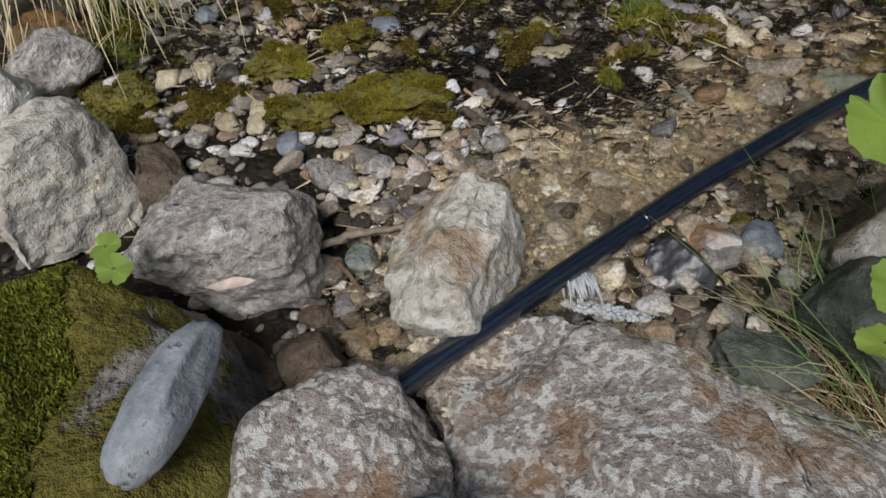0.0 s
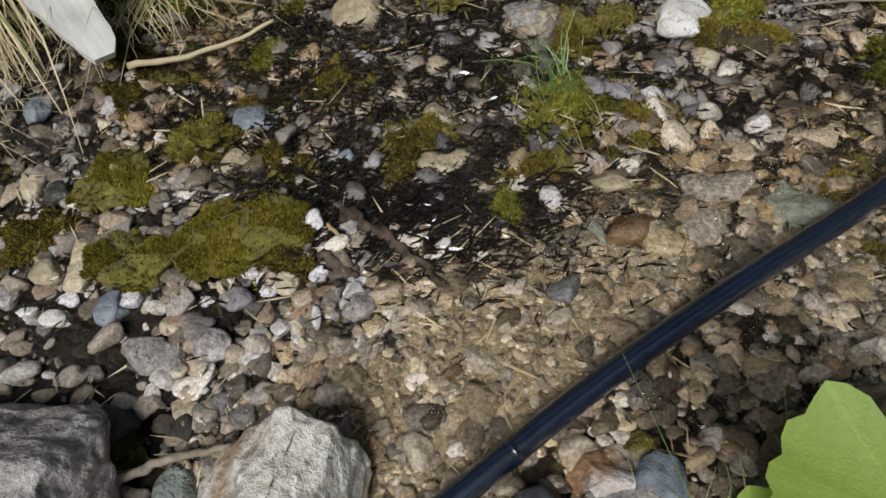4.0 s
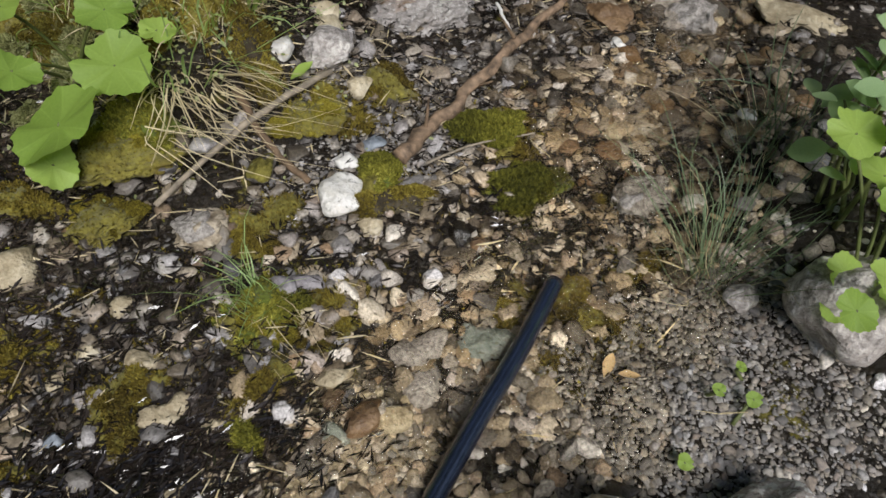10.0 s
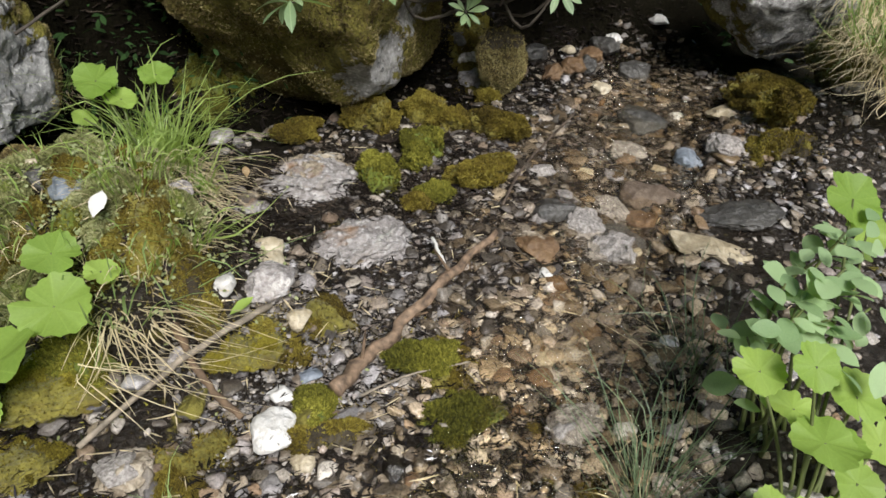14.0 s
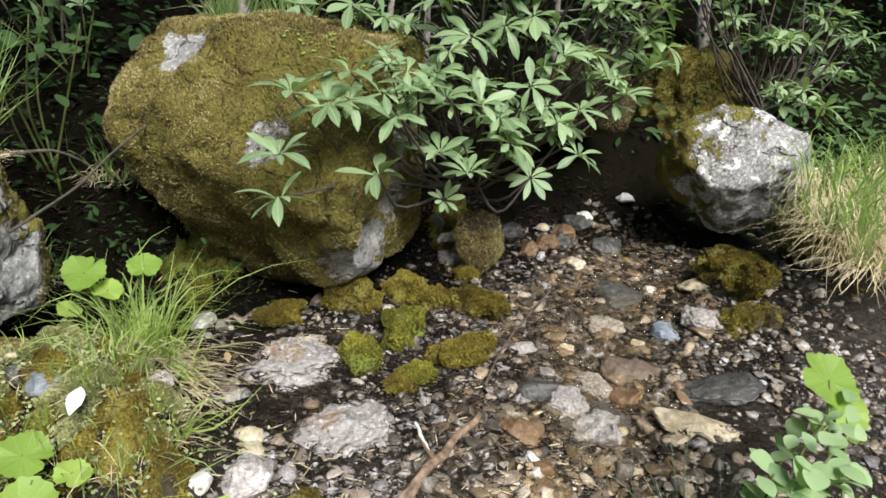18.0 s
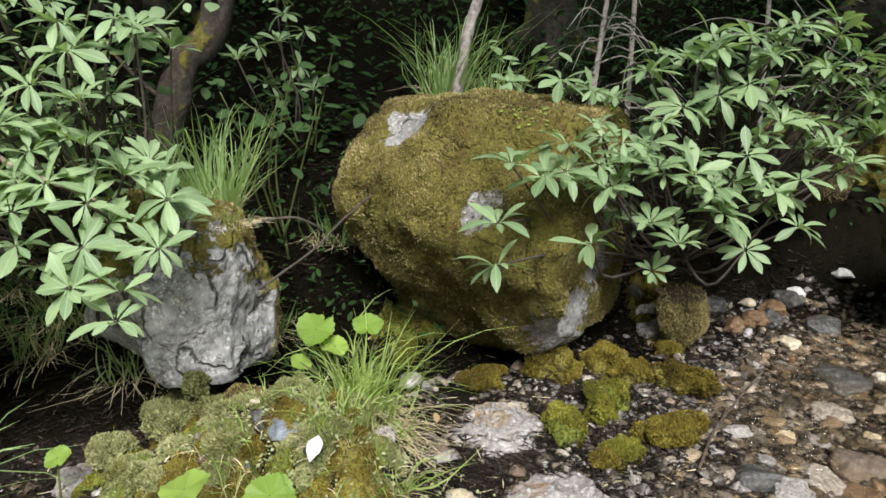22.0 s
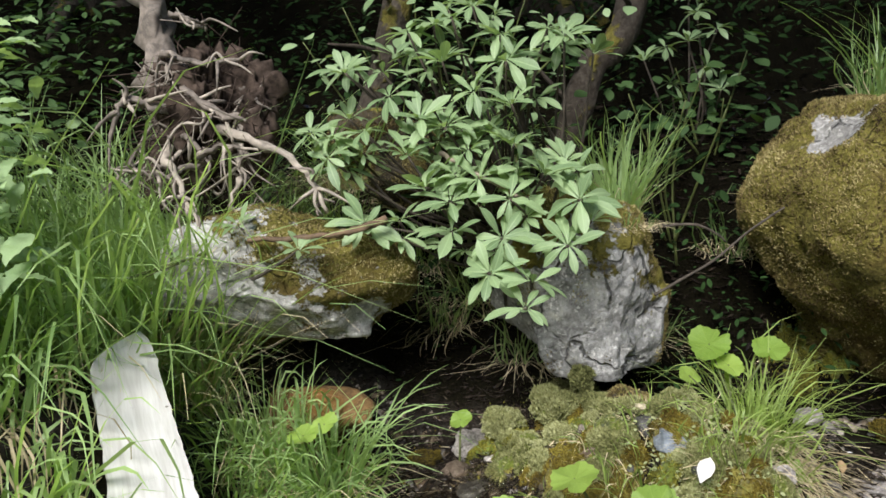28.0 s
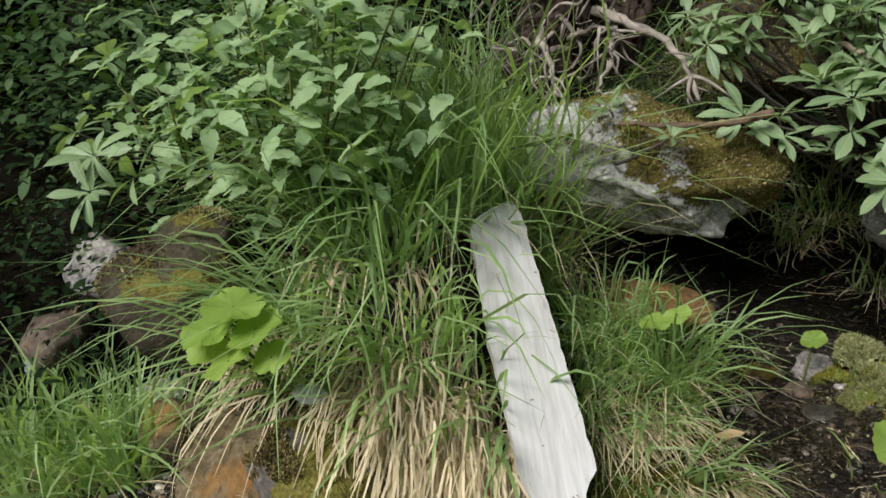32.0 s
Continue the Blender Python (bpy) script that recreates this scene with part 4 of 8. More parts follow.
stone("tan", 0.322, 1.030, 0.059, 0.044, 0.026, 0)
stone("tan", 0.117, 1.072, 0.042, 0.038, 0.022, 4)
stone("tan", -0.201, 1.060, 0.050, 0.043, 0.027, -10)
stone("granite", -0.011, 0.791, 0.043, 0.033, 0.023, 2)
stone("cream", -0.060, 0.789, 0.028, 0.024, 0.017, -5)
stone("tan", -0.062, 1.363, 0.090, 0.078, 0.038, 9)
stone("tan", 0.073, 1.251, 0.039, 0.042, 0.022, -10)
stone("tan", 0.467, 0.785, 0.033, 0.028, 0.019, 4)
stone("blue", -0.049, 1.090, 0.029, 0.028, 0.017, 9)
stone("lilac", 0.165, 1.028, 0.037, 0.022, 0.012, -6)
stone("tan", 0.412, 0.964, 0.028, 0.024, 0.015, 10)
stone("white", 0.530, 0.977, 0.020, 0.017, 0.010, 9)
stone("tan", 0.414, 0.691, 0.029, 0.020, 0.014, -11)
stone("white", 0.315, 0.730, 0.025, 0.018, 0.012, 5)
stone("dark", -0.457, 1.017, 0.047, 0.042, 0.028, -12)
stone("cream", 0.015, 1.198, 0.031, 0.033, 0.018, 0)
stone("tan", 0.082, 1.158, 0.052, 0.050, 0.028, -1)
stone("granite", 0.211, 1.348, 0.085, 0.070, 0.032, -7)
stone("tan", 0.469, 1.269, 0.035, 0.040, 0.019, -4)
stone("cream", 0.325, 1.135, 0.030, 0.031, 0.017, 8)
stone("cream", -0.209, 0.756, 0.031, 0.026, 0.018, -4)
stone("cream", -0.114, 0.796, 0.029, 0.024, 0.017, -8)
stone("lilac", -0.152, 0.846, 0.041, 0.038, 0.024, 5)
stone("white", -0.387, 0.815, 0.036, 0.026, 0.019, -1)
stone("grey", -0.468, 0.846, 0.036, 0.038, 0.022, 7)
stone("white", -0.420, 1.001, 0.036, 0.031, 0.020, -6)
stone("granite", -0.006, 0.915, 0.038, 0.027, 0.018, -4)
stone("tan", 0.082, 0.955, 0.031, 0.024, 0.016, 7)
stone("green", 0.540, 1.027, 0.032, 0.047, 0.019, 0)
stone("tan", 0.363, 0.988, 0.036, 0.023, 0.014, 0)
stone("mossy", 0.329, 0.687, 0.041, 0.028, 0.020, -6)
stone("white", 0.445, 1.327, 0.077, 0.097, 0.046, -38)
stone("white", 0.481, 1.396, 0.055, 0.039, 0.020, -16)
stone("mossy", 0.509, 1.345, 0.058, 0.074, 0.035, -36)
stone("blue", 0.540, 1.417, 0.050, 0.038, 0.019, -18)
stone("cream", 0.564, 1.545, 0.048, 0.067, 0.029, -29)
stone("grey", 0.534, 1.619, 0.102, 0.124, 0.052, -15)
stone("cream", 0.579, 1.770, 0.058, 0.067, 0.025, -28)
stone("cream", 0.564, 1.717, 0.058, 0.063, 0.025, -15)
stone("white", 0.450, 1.616, 0.044, 0.065, 0.026, -25)
stone("cream", 0.491, 1.299, 0.041, 0.039, 0.022, -32)
stone("cream", 0.476, 1.259, 0.034, 0.035, 0.020, -20)
stone("conglomerate", 0.214, 1.352, 0.095, 0.095, 0.054, -22)
stone("lilac", 0.337, 1.198, 0.065, 0.039, 0.024, -22)
stone("cream", 0.337, 1.132, 0.032, 0.028, 0.018, -27)
stone("rust", 0.890, 1.305, 0.045, 0.046, 0.023, -33)
stone("cream", 1.169, 1.190, 0.036, 0.042, 0.020, -23)
stone("white", 1.223, 1.211, 0.040, 0.038, 0.018, -35)
stone("tan", 0.992, 1.313, 0.044, 0.049, 0.024, -21)
stone("rust", 0.624, 1.167, 0.030, 0.028, 0.017, -23)
stone("grey", 0.954, 0.895, 0.062, 0.054, 0.034, -29)
stone("white", 1.015, 1.093, 0.048, 0.041, 0.023, -19)
stone("white", 1.128, 1.505, 0.039, 0.049, 0.020, -33)
stone("cream", 1.392, 1.513, 0.049, 0.064, 0.025, -29)
stone("tan", 0.148, 1.034, 0.036, 0.027, 0.019, -19)
stone("tan", 0.094, 1.064, 0.044, 0.033, 0.023, -29)
stone("tan", 0.374, 0.941, 0.065, 0.041, 0.029, -21)
stone("granite", 0.470, 1.026, 0.063, 0.048, 0.031, -23)
stone("granite", 0.937, 1.147, 0.127, 0.105, 0.057, -15)
stone("conglomerate", 1.048, 1.311, 0.105, 0.089, 0.042, -14)
stone("pale", 0.76, 2.00, 0.27, 0.22, 0.10, -21)
stone("pale", 0.765, 1.77, 0.27, 0.20, 0.085, -19)
stone("mossy", 0.338, 1.414, 0.047, 0.069, 0.028, -34)
stone("granite", 1.341, 1.536, 0.150, 0.151, 0.057, -21)
stone("rust", 1.158, 1.586, 0.107, 0.125, 0.048, -18)
stone("cream", 1.894, 2.280, 0.082, 0.120, 0.033, -32)
stone("dark", 1.902, 2.056, 0.168, 0.205, 0.062, -28)
stone("dark", 1.282, 1.711, 0.126, 0.106, 0.045, -30)
stone("blue", 1.833, 1.786, 0.092, 0.109, 0.038, -19)
stone("cream", 1.507, 1.859, 0.058, 0.060, 0.022, -34)
stone("rust", 1.515, 1.615, 0.092, 0.095, 0.040, -32)
stone("brown", 1.609, 1.689, 0.178, 0.147, 0.058, -42)
stone("rust", 1.677, 1.573, 0.056, 0.054, 0.022, -31)
stone("conglomerate", 0.799, 2.052, 0.200, 0.216, 0.082, -26)
stone("pale", 0.745, 1.760, 0.197, 0.127, 0.059, -19)
stone("cream", 0.571, 1.774, 0.057, 0.047, 0.022, -19)
stone("cream", 0.561, 1.738, 0.053, 0.039, 0.019, -34)
stone("pale", 0.564, 1.907, 0.120, 0.092, 0.040, -18)
stone("white", 1.263, 1.940, 0.069, 0.047, 0.018, -37)
stone("white", 2.423, 2.584, 0.077, 0.113, 0.034, -22)
stone("white", 2.155, 2.528, 0.068, 0.100, 0.032, -38)
stone("cream", 1.943, 2.534, 0.061, 0.089, 0.028, -32)
stone("granite", 1.717, 1.912, 0.109, 0.114, 0.039, -40)
stone("granite", 1.475, 1.696, 0.094, 0.115, 0.047, -21)
stone("tan", 2.122, 1.931, 0.120, 0.120, 0.036, -22)
stone("white", 2.035, 2.045, 0.053, 0.066, 0.020, -38)
stone("granite", 1.337, 1.646, 0.118, 0.122, 0.053, -29)
stone("flat", 1.570, 1.429, 0.213, 0.125, 0.034, -35)
stone("darkflat", 1.742, 1.502, 0.232, 0.125, 0.034, -30)
stone("darkflat", 1.400, 1.574, 0.131, 0.125, 0.034, -28)
stone("conglomerate", 1.151, 1.626, 0.125, 0.127, 0.058, -39)
stone("granite", 1.937, 1.742, 0.125, 0.125, 0.043, -21)
stone("grey", 0.602, 2.309, 0.065, 0.084, 0.029, -35)
stone("grey", 0.814, 2.280, 0.068, 0.078, 0.026, -31)
stone("lilac", 1.593, 1.837, 0.069, 0.067, 0.025, -40)
stone("granite", 1.380, 1.888, 0.083, 0.080, 0.030, -41)
stone("cream", 1.733, 1.789, 0.052, 0.057, 0.021, -37)
stone("blue", 0.236, 1.842, 0.089, 0.086, 0.034, -3)
stone("cream", 0.178, 2.000, 0.060, 0.063, 0.023, 11)
stone("granite", -0.236, 2.145, 0.096, 0.141, 0.054, 10)
stone("pale", -1.596, 1.296, 0.120, 0.108, 0.041, 34)
stone("granite", -1.492, 1.308, 0.133, 0.087, 0.035, 33)
stone("grey", -1.500, 1.193, 0.169, 0.099, 0.039, 39)
stone("cream", -1.601, 1.082, 0.050, 0.048, 0.021, 43)
stone("brown", -1.846, 1.209, 0.093, 0.107, 0.037, 31)
stone("blue", -1.787, 1.087, 0.102, 0.107, 0.044, 42)
stone("dark", -0.181, 1.914, 0.101, 0.068, 0.030, 32)
stone("brown", -0.241, 2.003, 0.080, 0.078, 0.032, 37)
stone("white", -0.644, 0.976, 0.055, 0.077, 0.027, 13)
stone("cream", -0.570, 1.011, 0.047, 0.069, 0.028, 7)
stone("cream", -0.509, 1.028, 0.041, 0.061, 0.022, 11)
stone("cream", -0.379, 0.914, 0.039, 0.057, 0.023, 12)
stone("dark", -0.276, 0.687, 0.079, 0.061, 0.030, -5)
stone("green", -0.172, 0.620, 0.052, 0.047, 0.025, -4)
stone("granite", -0.142, 0.651, 0.027, 0.032, 0.016, -2)
stone("lilac", -0.183, 0.546, 0.030, 0.044, 0.018, 0)
stone("cream", -0.173, 0.500, 0.036, 0.021, 0.012, -0)
stone("blue", -0.315, 0.828, 0.037, 0.051, 0.022, -4)
stone("tan", -0.545, 0.845, 0.034, 0.029, 0.012, 0)
stone("bluewhite", 0.076, 0.536, 0.044, 0.038, 0.022, 9)
stone("granite", 0.284, 0.614, 0.060, 0.042, 0.023, 16)
stone("granite", 0.336, 0.633, 0.046, 0.043, 0.023, 3)
stone("cream", 0.314, 0.706, 0.027, 0.020, 0.010, 4)
stone("tan", 0.397, 0.750, 0.030, 0.032, 0.015, 5)
stone("granite", 0.473, 0.769, 0.050, 0.043, 0.020, 11)
stone("granite", -0.148, 0.450, 0.042, 0.027, 0.017, 14)
stone("brown", -0.218, 0.521, 0.044, 0.038, 0.022, 17)
stone("granite", 0.438, 0.977, 0.066, 0.071, 0.026, 4)
stone("bluewhite", -0.531, 1.150, 0.044, 0.065, 0.020, 12)
stone("cream", -0.092, 0.870, 0.032, 0.035, 0.014, 3)
stone("cream", 0.025, 0.818, 0.030, 0.024, 0.011, 15)
stone("granite", 0.004, 0.846, 0.042, 0.051, 0.022, 0)

# ---- moss cushions ----
M_SPRIG_PALE = sprig_material("pale_moss_sprigs", (0.1, (0.075, 0.080, 0.028)), (0.5, (0.20, 0.205, 0.080)), (0.95, (0.40, 0.41, 0.21)))
M_SPRIG_BED = sprig_material("dark_bed_moss", (0.1, (0.030, 0.022, 0.006)), (0.4, (0.095, 0.070, 0.013)), (0.7, (0.19, 0.150, 0.024)), (0.95, (0.31, 0.27, 0.055)))
CUSHIONS = {"g": (M_MOSS_GREEN, M_SPRIG, "bright yellow-green moss cushion on the bed"), "b": (M_MOSS, M_SPRIG_BED, "low brown-green moss patch on wet gravel"), "o": (M_MOSS, M_SPRIG_BED, "orange-brown moss hummock on a stone"),
            "d": (M_MOSSY_WET, M_SPRIG_BED, "dark wet moss on a stone"), "l": (M_MOSS_GREEN, M_SPRIG_PALE, "pale leafy moss hummock below the boulders")}
cushion_count = 0


def shoots(x, y, centre, count, length, seed):
    """Loose moss shoots on the ground round a place, relative to it."""
    rng = np.random.default_rng(seed)
    p = np.stack([x, y, floor_at(x, y) + 0.002], -1) - centre
    d = rng.normal(size=(count, 3)) * 0.6 + (0, 0, 0.8)
    d /= np.linalg.norm(d, axis=1)[:, None]
    side = np.cross(d, rng.normal(size=(count, 3)))
    side /= np.linalg.norm(side, axis=1)[:, None]
    ln = length * rng.uniform(0.5, 1.6, (count, 1))
    q = np.stack([p - side * ln * 0.3, p + side * ln * 0.3, p + d * ln], 1).reshape(-1, 3)
    return q, np.arange(count * 3).reshape(-1, 3)


def cushion(key, x, y, w, d, h, turn):
    """A soft, lumpy mound that follows the ground, with shoots on it and straying shoots round it."""
    global cushion_count
    if y > 1.6 and max(w, d) > 0.13 and h > 0.028:
        rng = np.random.default_rng(int(x * 1000 + 5000) + int(y * 100))
        for _ in range(4):
            s = rng.uniform(0.34, 0.62)
            cushion(key, x + rng.uniform(-0.36, 0.36) * w, y + rng.uniform(-0.36, 0.36) * d, w * s, d * s, min(0.027, h * s * 1.1), turn)
        return
    cushion_count += 1
    k = cushion_count
    h = h * (0.45 if key == "b" and y < 1.5 else 1.5 if y > 1.5 else 0.8)
    v, f = ICO[4]
    v = v.copy()
    a = np.arctan2(v[:, 1], v[:, 0])
    ring = lambda q, n: vnoise(np.stack([np.cos(a) * q, np.sin(a) * q, 0 * a + k], -1), k + n)
    rim = 1 + 0.55 * ring(1.5, 0) + 0.30 * ring(4.0, 7) + 0.18 * ring(9.0, 9)
    v = v * np.array((w / 2, d / 2, h)) * np.stack([rim, rim, 0 * rim + 1], -1)
    up = np.maximum(v[:, 2], 0) / h
    v = v + normals(v, f) * (up * (0.16 * w * fbm(v * 2.6 / w + k, k, 3) + 0.010 * fbm(v * 45 + k, k + 1, 2)))[:, None]
    c, s = math.cos(radians(turn)), math.sin(radians(turn))
    z0 = float(floor_at(x, y))
    v[:, 2] += floor_at(x + c * v[:, 0] - s * v[:, 1], y + s * v[:, 0] + c * v[:, 1]) - z0 - h * 0.15
    material, sprig, label = CUSHIONS[key]
    ob = thing("moss_cushion", quick_mesh("moss_cushion", v, f), material, pose(x, y, z0, 0, 0, turn), label, "moss", "moss on the stream bed")
    area = w * d
    many = int(min(12000, 1000 + 420000 * area))
    length = 0.0065 if key in "gl" else 0.005
    moss_on(ob, many, length, k, sprig, lambda mid, n: (n[:, 2] > 0.0) * (0.08 + (vnoise(mid * 24, k) > -0.15)), "fine moss shoots")
    rng = np.random.default_rng(k + 900)
    stray = many // (8 if y > 1.6 else 3)
    sx, sy = rng.normal(size=(2, stray)) * 0.48
    sx, sy = sx * w, sy * d
    keep = vnoise(np.stack([sx * 30, sy * 30, 0 * sx + k], -1), k) > -0.1
    sx, sy = sx[keep], sy[keep]
    q, g = shoots(x + c * sx - s * sy, y + s * sx + c * sy, np.array((x, y, z0)), len(sx), length, k)
    loose = part("stray_moss", quick_mesh("stray_moss", q, g, False), sprig, ob, "thin moss straying over the gravel", kind="stuff")
    loose.matrix_basis = Matrix.Rotation(radians(-turn), 4, "Z")


cushion("g", -0.446, 1.455, 0.206, 0.215, 0.053, 0)
cushion("g", 0.250, 1.154, 0.128, 0.115, 0.031, 0)
cushion("g", -0.172, 1.428, 0.085, 0.086, 0.022, 0)
cushion("b", -0.265, 1.099, 0.083, 0.074, 0.020, 0)
cushion("b", -0.078, 1.196, 0.086, 0.066, 0.018, 0)
cushion("b", 0.011, 1.278, 0.098, 0.064, 0.017, 0)
cushion("b", 0.378, 1.153, 0.085, 0.069, 0.018, 0)
cushion("b", 0.340, 1.092, 0.075, 0.054, 0.014, 0)
cushion("b", -0.121, 1.060, 0.098, 0.057, 0.015, 0)
cushion("b", -0.316, 0.885, 0.075, 0.053, 0.014, 0)
cushion("b", -0.410, 1.187, 0.094, 0.071, 0.019, 0)
cushion("b", -0.213, 1.176, 0.077, 0.063, 0.017, 0)
cushion("b", 0.037, 1.034, 0.048, 0.035, 0.009, 0)
cushion("b", 0.789, 1.389, 0.116, 0.128, 0.030, -26)
cushion("b", 0.532, 1.474, 0.067, 0.078, 0.017, -26)
cushion("b", 0.375, 1.150, 0.065, 0.049, 0.013, -26)
cushion("g", 0.272, 1.181, 0.109, 0.087, 0.023, -26)
cushion("b", 1.539, 2.450, 0.194, 0.264, 0.050, -30)
cushion("b", 1.540, 2.570, 0.134, 0.182, 0.035, -30)
cushion("d", 2.015, 1.613, 0.157, 0.214, 0.041, -30)
cushion("g", 0.656, 2.536, 0.166, 0.225, 0.043, -30)
cushion("l", -0.002, 2.307, 0.150, 0.204, 0.039, 0)
cushion("g", -0.152, 2.161, 0.124, 0.168, 0.032, 0)
cushion("d", -0.344, 2.080, 0.083, 0.112, 0.021, 0)
cushion("g", -0.109, 2.041, 0.092, 0.126, 0.024, 0)
cushion("o", -0.609, 2.004, 0.338, 0.228, 0.061, 0)
cushion("g", 0.716, 2.527, 0.166, 0.226, 0.043, 0)
cushion("b", 0.005, 2.130, 0.182, 0.214, 0.047, 0)
cushion("g", 0.114, 2.085, 0.10, 0.11, 0.026, 0)
cushion("b", 0.120, 1.828, 0.176, 0.193, 0.046, 0)
cushion("d", -0.045, 1.894, 0.145, 0.178, 0.038, 0)
cushion("l", 0.290, 1.771, 0.107, 0.146, 0.028, 0)
cushion("b", 0.372, 1.717, 0.147, 0.200, 0.038, -29)
cushion("b", 0.247, 1.647, 0.130, 0.133, 0.034, -29)
cushion("g", -0.474, 1.477, 0.171, 0.142, 0.038, 35)
cushion("o", -1.322, 1.157, 0.172, 0.125, 0.033, 35)
cushion("g", -0.127, 2.044, 0.080, 0.109, 0.021, 35)
cushion("g", -0.688, 1.041, 0.105, 0.142, 0.027, 7)
cushion("o", -0.612, 0.908, 0.119, 0.161, 0.031, 7)
cushion("g", -0.254, 0.654, 0.066, 0.044, 0.012, 7)



M_SPRIG_SOFT = sprig_material("olive_bed_moss", (0.1, (0.045, 0.034, 0.006)), (0.4, (0.13, 0.105, 0.014)), (0.7, (0.24, 0.205, 0.026)), (0.95, (0.36, 0.32, 0.055)))


def soft_moss_stone(x, y, w, d, h, turn, seed):
    """A low stone half covered by short olive moss, bare where the water licks it."""
    ob = rock("mossy_stone", (x, y, float(floor_at(x, y)) + h * 0.05), (w * 1.1, d * 1.1, h * 0.62), seed, M_MOSS, "low stone with a film of short olive moss", "stone", (seed % 7 - 3, seed % 11 - 5, turn), 5, "moss-grown stones", facets=10, cut=(0.5, 0.85), rough=0.22, fine=0.06, grit=0.003)
    moss_on(ob, int(3000 + 420000 * w * d), 0.0042, seed, M_SPRIG_SOFT, lambda mid, n: (n[:, 2] > 0.0) * (0.03 + (fbm(mid * 22, seed, 3) > 0.05)))


def moss_stone(x, y, w, d, h, turn, brown, seed):
    """A stone of the bed grown over with thick moss."""
    label = "stone thickly overgrown with brown moss in the bed" if brown else "stone thickly overgrown with yellow-green moss"
    ob = rock("mossy_stone", (x, y, float(floor_at(x, y)) + h * 0.12), (w * 0.9, d * 0.9, h * 0.8), seed, M_MOSS if brown else M_MOSS_GREEN, label, "stone", (seed % 7 - 3, seed % 11 - 5, turn), 5, "moss-grown stones", facets=8, rough=0.26, fine=0.05, grit=0.002)
    moss_on(ob, int(3000 + 300000 * w * d), 0.0075, seed, M_SPRIG_BED if brown else M_SPRIG, lambda mid, n: (n[:, 2] > -0.35) * (0.15 + (vnoise(mid * 17, seed) > -0.35)))


def hummock(x, y, z, w, h, seed):
    """A swelling tuft of pale leafy moss."""
    w, h = w * 0.78, h * 0.62
    ob = rock("moss_hummock", (x, y, z), (w, w * 0.85, h), seed, M_MOSS_GREEN, "pale green leafy moss hummock at the boulder foot", "moss", (0, 0, seed * 37 % 180), 5, "moss hummocks on the ledge", facets=4, rough=0.20, fine=0.05, grit=0.003)
    moss_on(ob, int(2500 + 260000 * w * w), 0.011, seed, M_SPRIG_PALE, lambda mid, n: (n[:, 2] > -0.3) * (0.1 + (vnoise(mid * 30, seed) > -0.3)))


for k, (x, y, z, w, h) in enumerate(((-0.02, 2.12, 0.50, 0.15, 0.13), (0.09, 2.10, 0.51, 0.13, 0.10), (0.165, 2.06, 0.50, 0.11, 0.10), (-0.15, 2.12, 0.44, 0.13, 0.10), (-0.12, 2.05, 0.42, 0.12, 0.08), (0.02, 2.02, 0.46, 0.14, 0.11), (-0.05, 1.98, 0.43, 0.12, 0.09), (0.04, 2.15, 0.56, 0.07, 0.12), (0.10, 1.98, 0.49, 0.11, 0.08), (0.23, 2.02, 0.50, 0.10, 0.08))):
    hummock(x, y, z, w, h, 860 + k)
for k, (x, y, z, w, h) in enumerate(((0.69, 2.56, 1.18, 0.13, 0.07), (0.76, 2.56, 1.20, 0.13, 0.06), (0.80, 2.53, 1.215, 0.12, 0.05), (0.90, 2.55, 1.22, 0.13, 0.05))):
    ob = rock("moss_hummock", (x, y, z), (w, w, h), 940 + k, M_MOSS_GREEN, "bright green moss cushion on top of the boulder", "moss", (0, 0, 40 * k), 5, "moss on the boulder top", facets=4, rough=0.2, fine=0.05)
    moss_on(ob, 5000, 0.009, 940 + k, M_SPRIG, lambda mid, n: (n[:, 2] > -0.2) * 1.0)
rng_h = np.random.default_rng(46)
for k in range(24):
    x, y = rng_h.normal(0.14, 0.14), rng_h.normal(1.92, 0.10)
    w = rng_h.uniform(0.05, 0.095)
    hummock(x, y, float(floor_at(x, y)) + 0.008, w, w * 0.8, 900 + k)
mound_rock = rock("mossy_bank", (3.02, 2.82, 0.88), (0.62, 0.5, 0.62), 884, M_MOSS, "brown mossy hump of the bank behind the pale boulder", "bank", (0, 0, -25), 6, facets=5, rough=0.16, fine=0.05, grit=0.004)
moss_on(mound_rock, 26000, 0.009, 884, M_SPRIG_BED, lambda mid, n: (n[:, 2] > -0.4) * (0.2 + (vnoise(mid * 12, 3) > -0.2)))
soft_moss_stone(-0.369, 1.029, 0.12, 0.12, 0.09, 0, 841)
soft_moss_stone(-0.305, 0.895, 0.12, 0.11, 0.09, 20, 842)
soft_moss_stone(-0.165, 0.955, 0.18, 0.17, 0.06, 0, 843)
soft_moss_stone(-0.62, 0.945, 0.15, 0.15, 0.12, 0, 844)
soft_moss_stone(-0.26, 1.10, 0.10, 0.09, 0.05, 0, 845)
soft_moss_stone(0.245, 1.15, 0.11, 0.10, 0.04, 0, 846)
moss_stone(0.76, 1.245, 0.19, 0.15, 0.07, -30, False, 847)
moss_stone(0.755, 1.40, 0.17, 0.14, 0.06, -30, False, 848)
moss_stone(0.53, 1.355, 0.09, 0.10, 0.06, 0, False, 849)
soft_moss_stone(0.435, 1.49, 0.15, 0.13, 0.08, 0, 850)
soft_moss_stone(0.14, 1.53, 0.18, 0.15, 0.10, 0, 851)
soft_moss_stone(0.08, 1.42, 0.13, 0.11, 0.07, 0, 852)
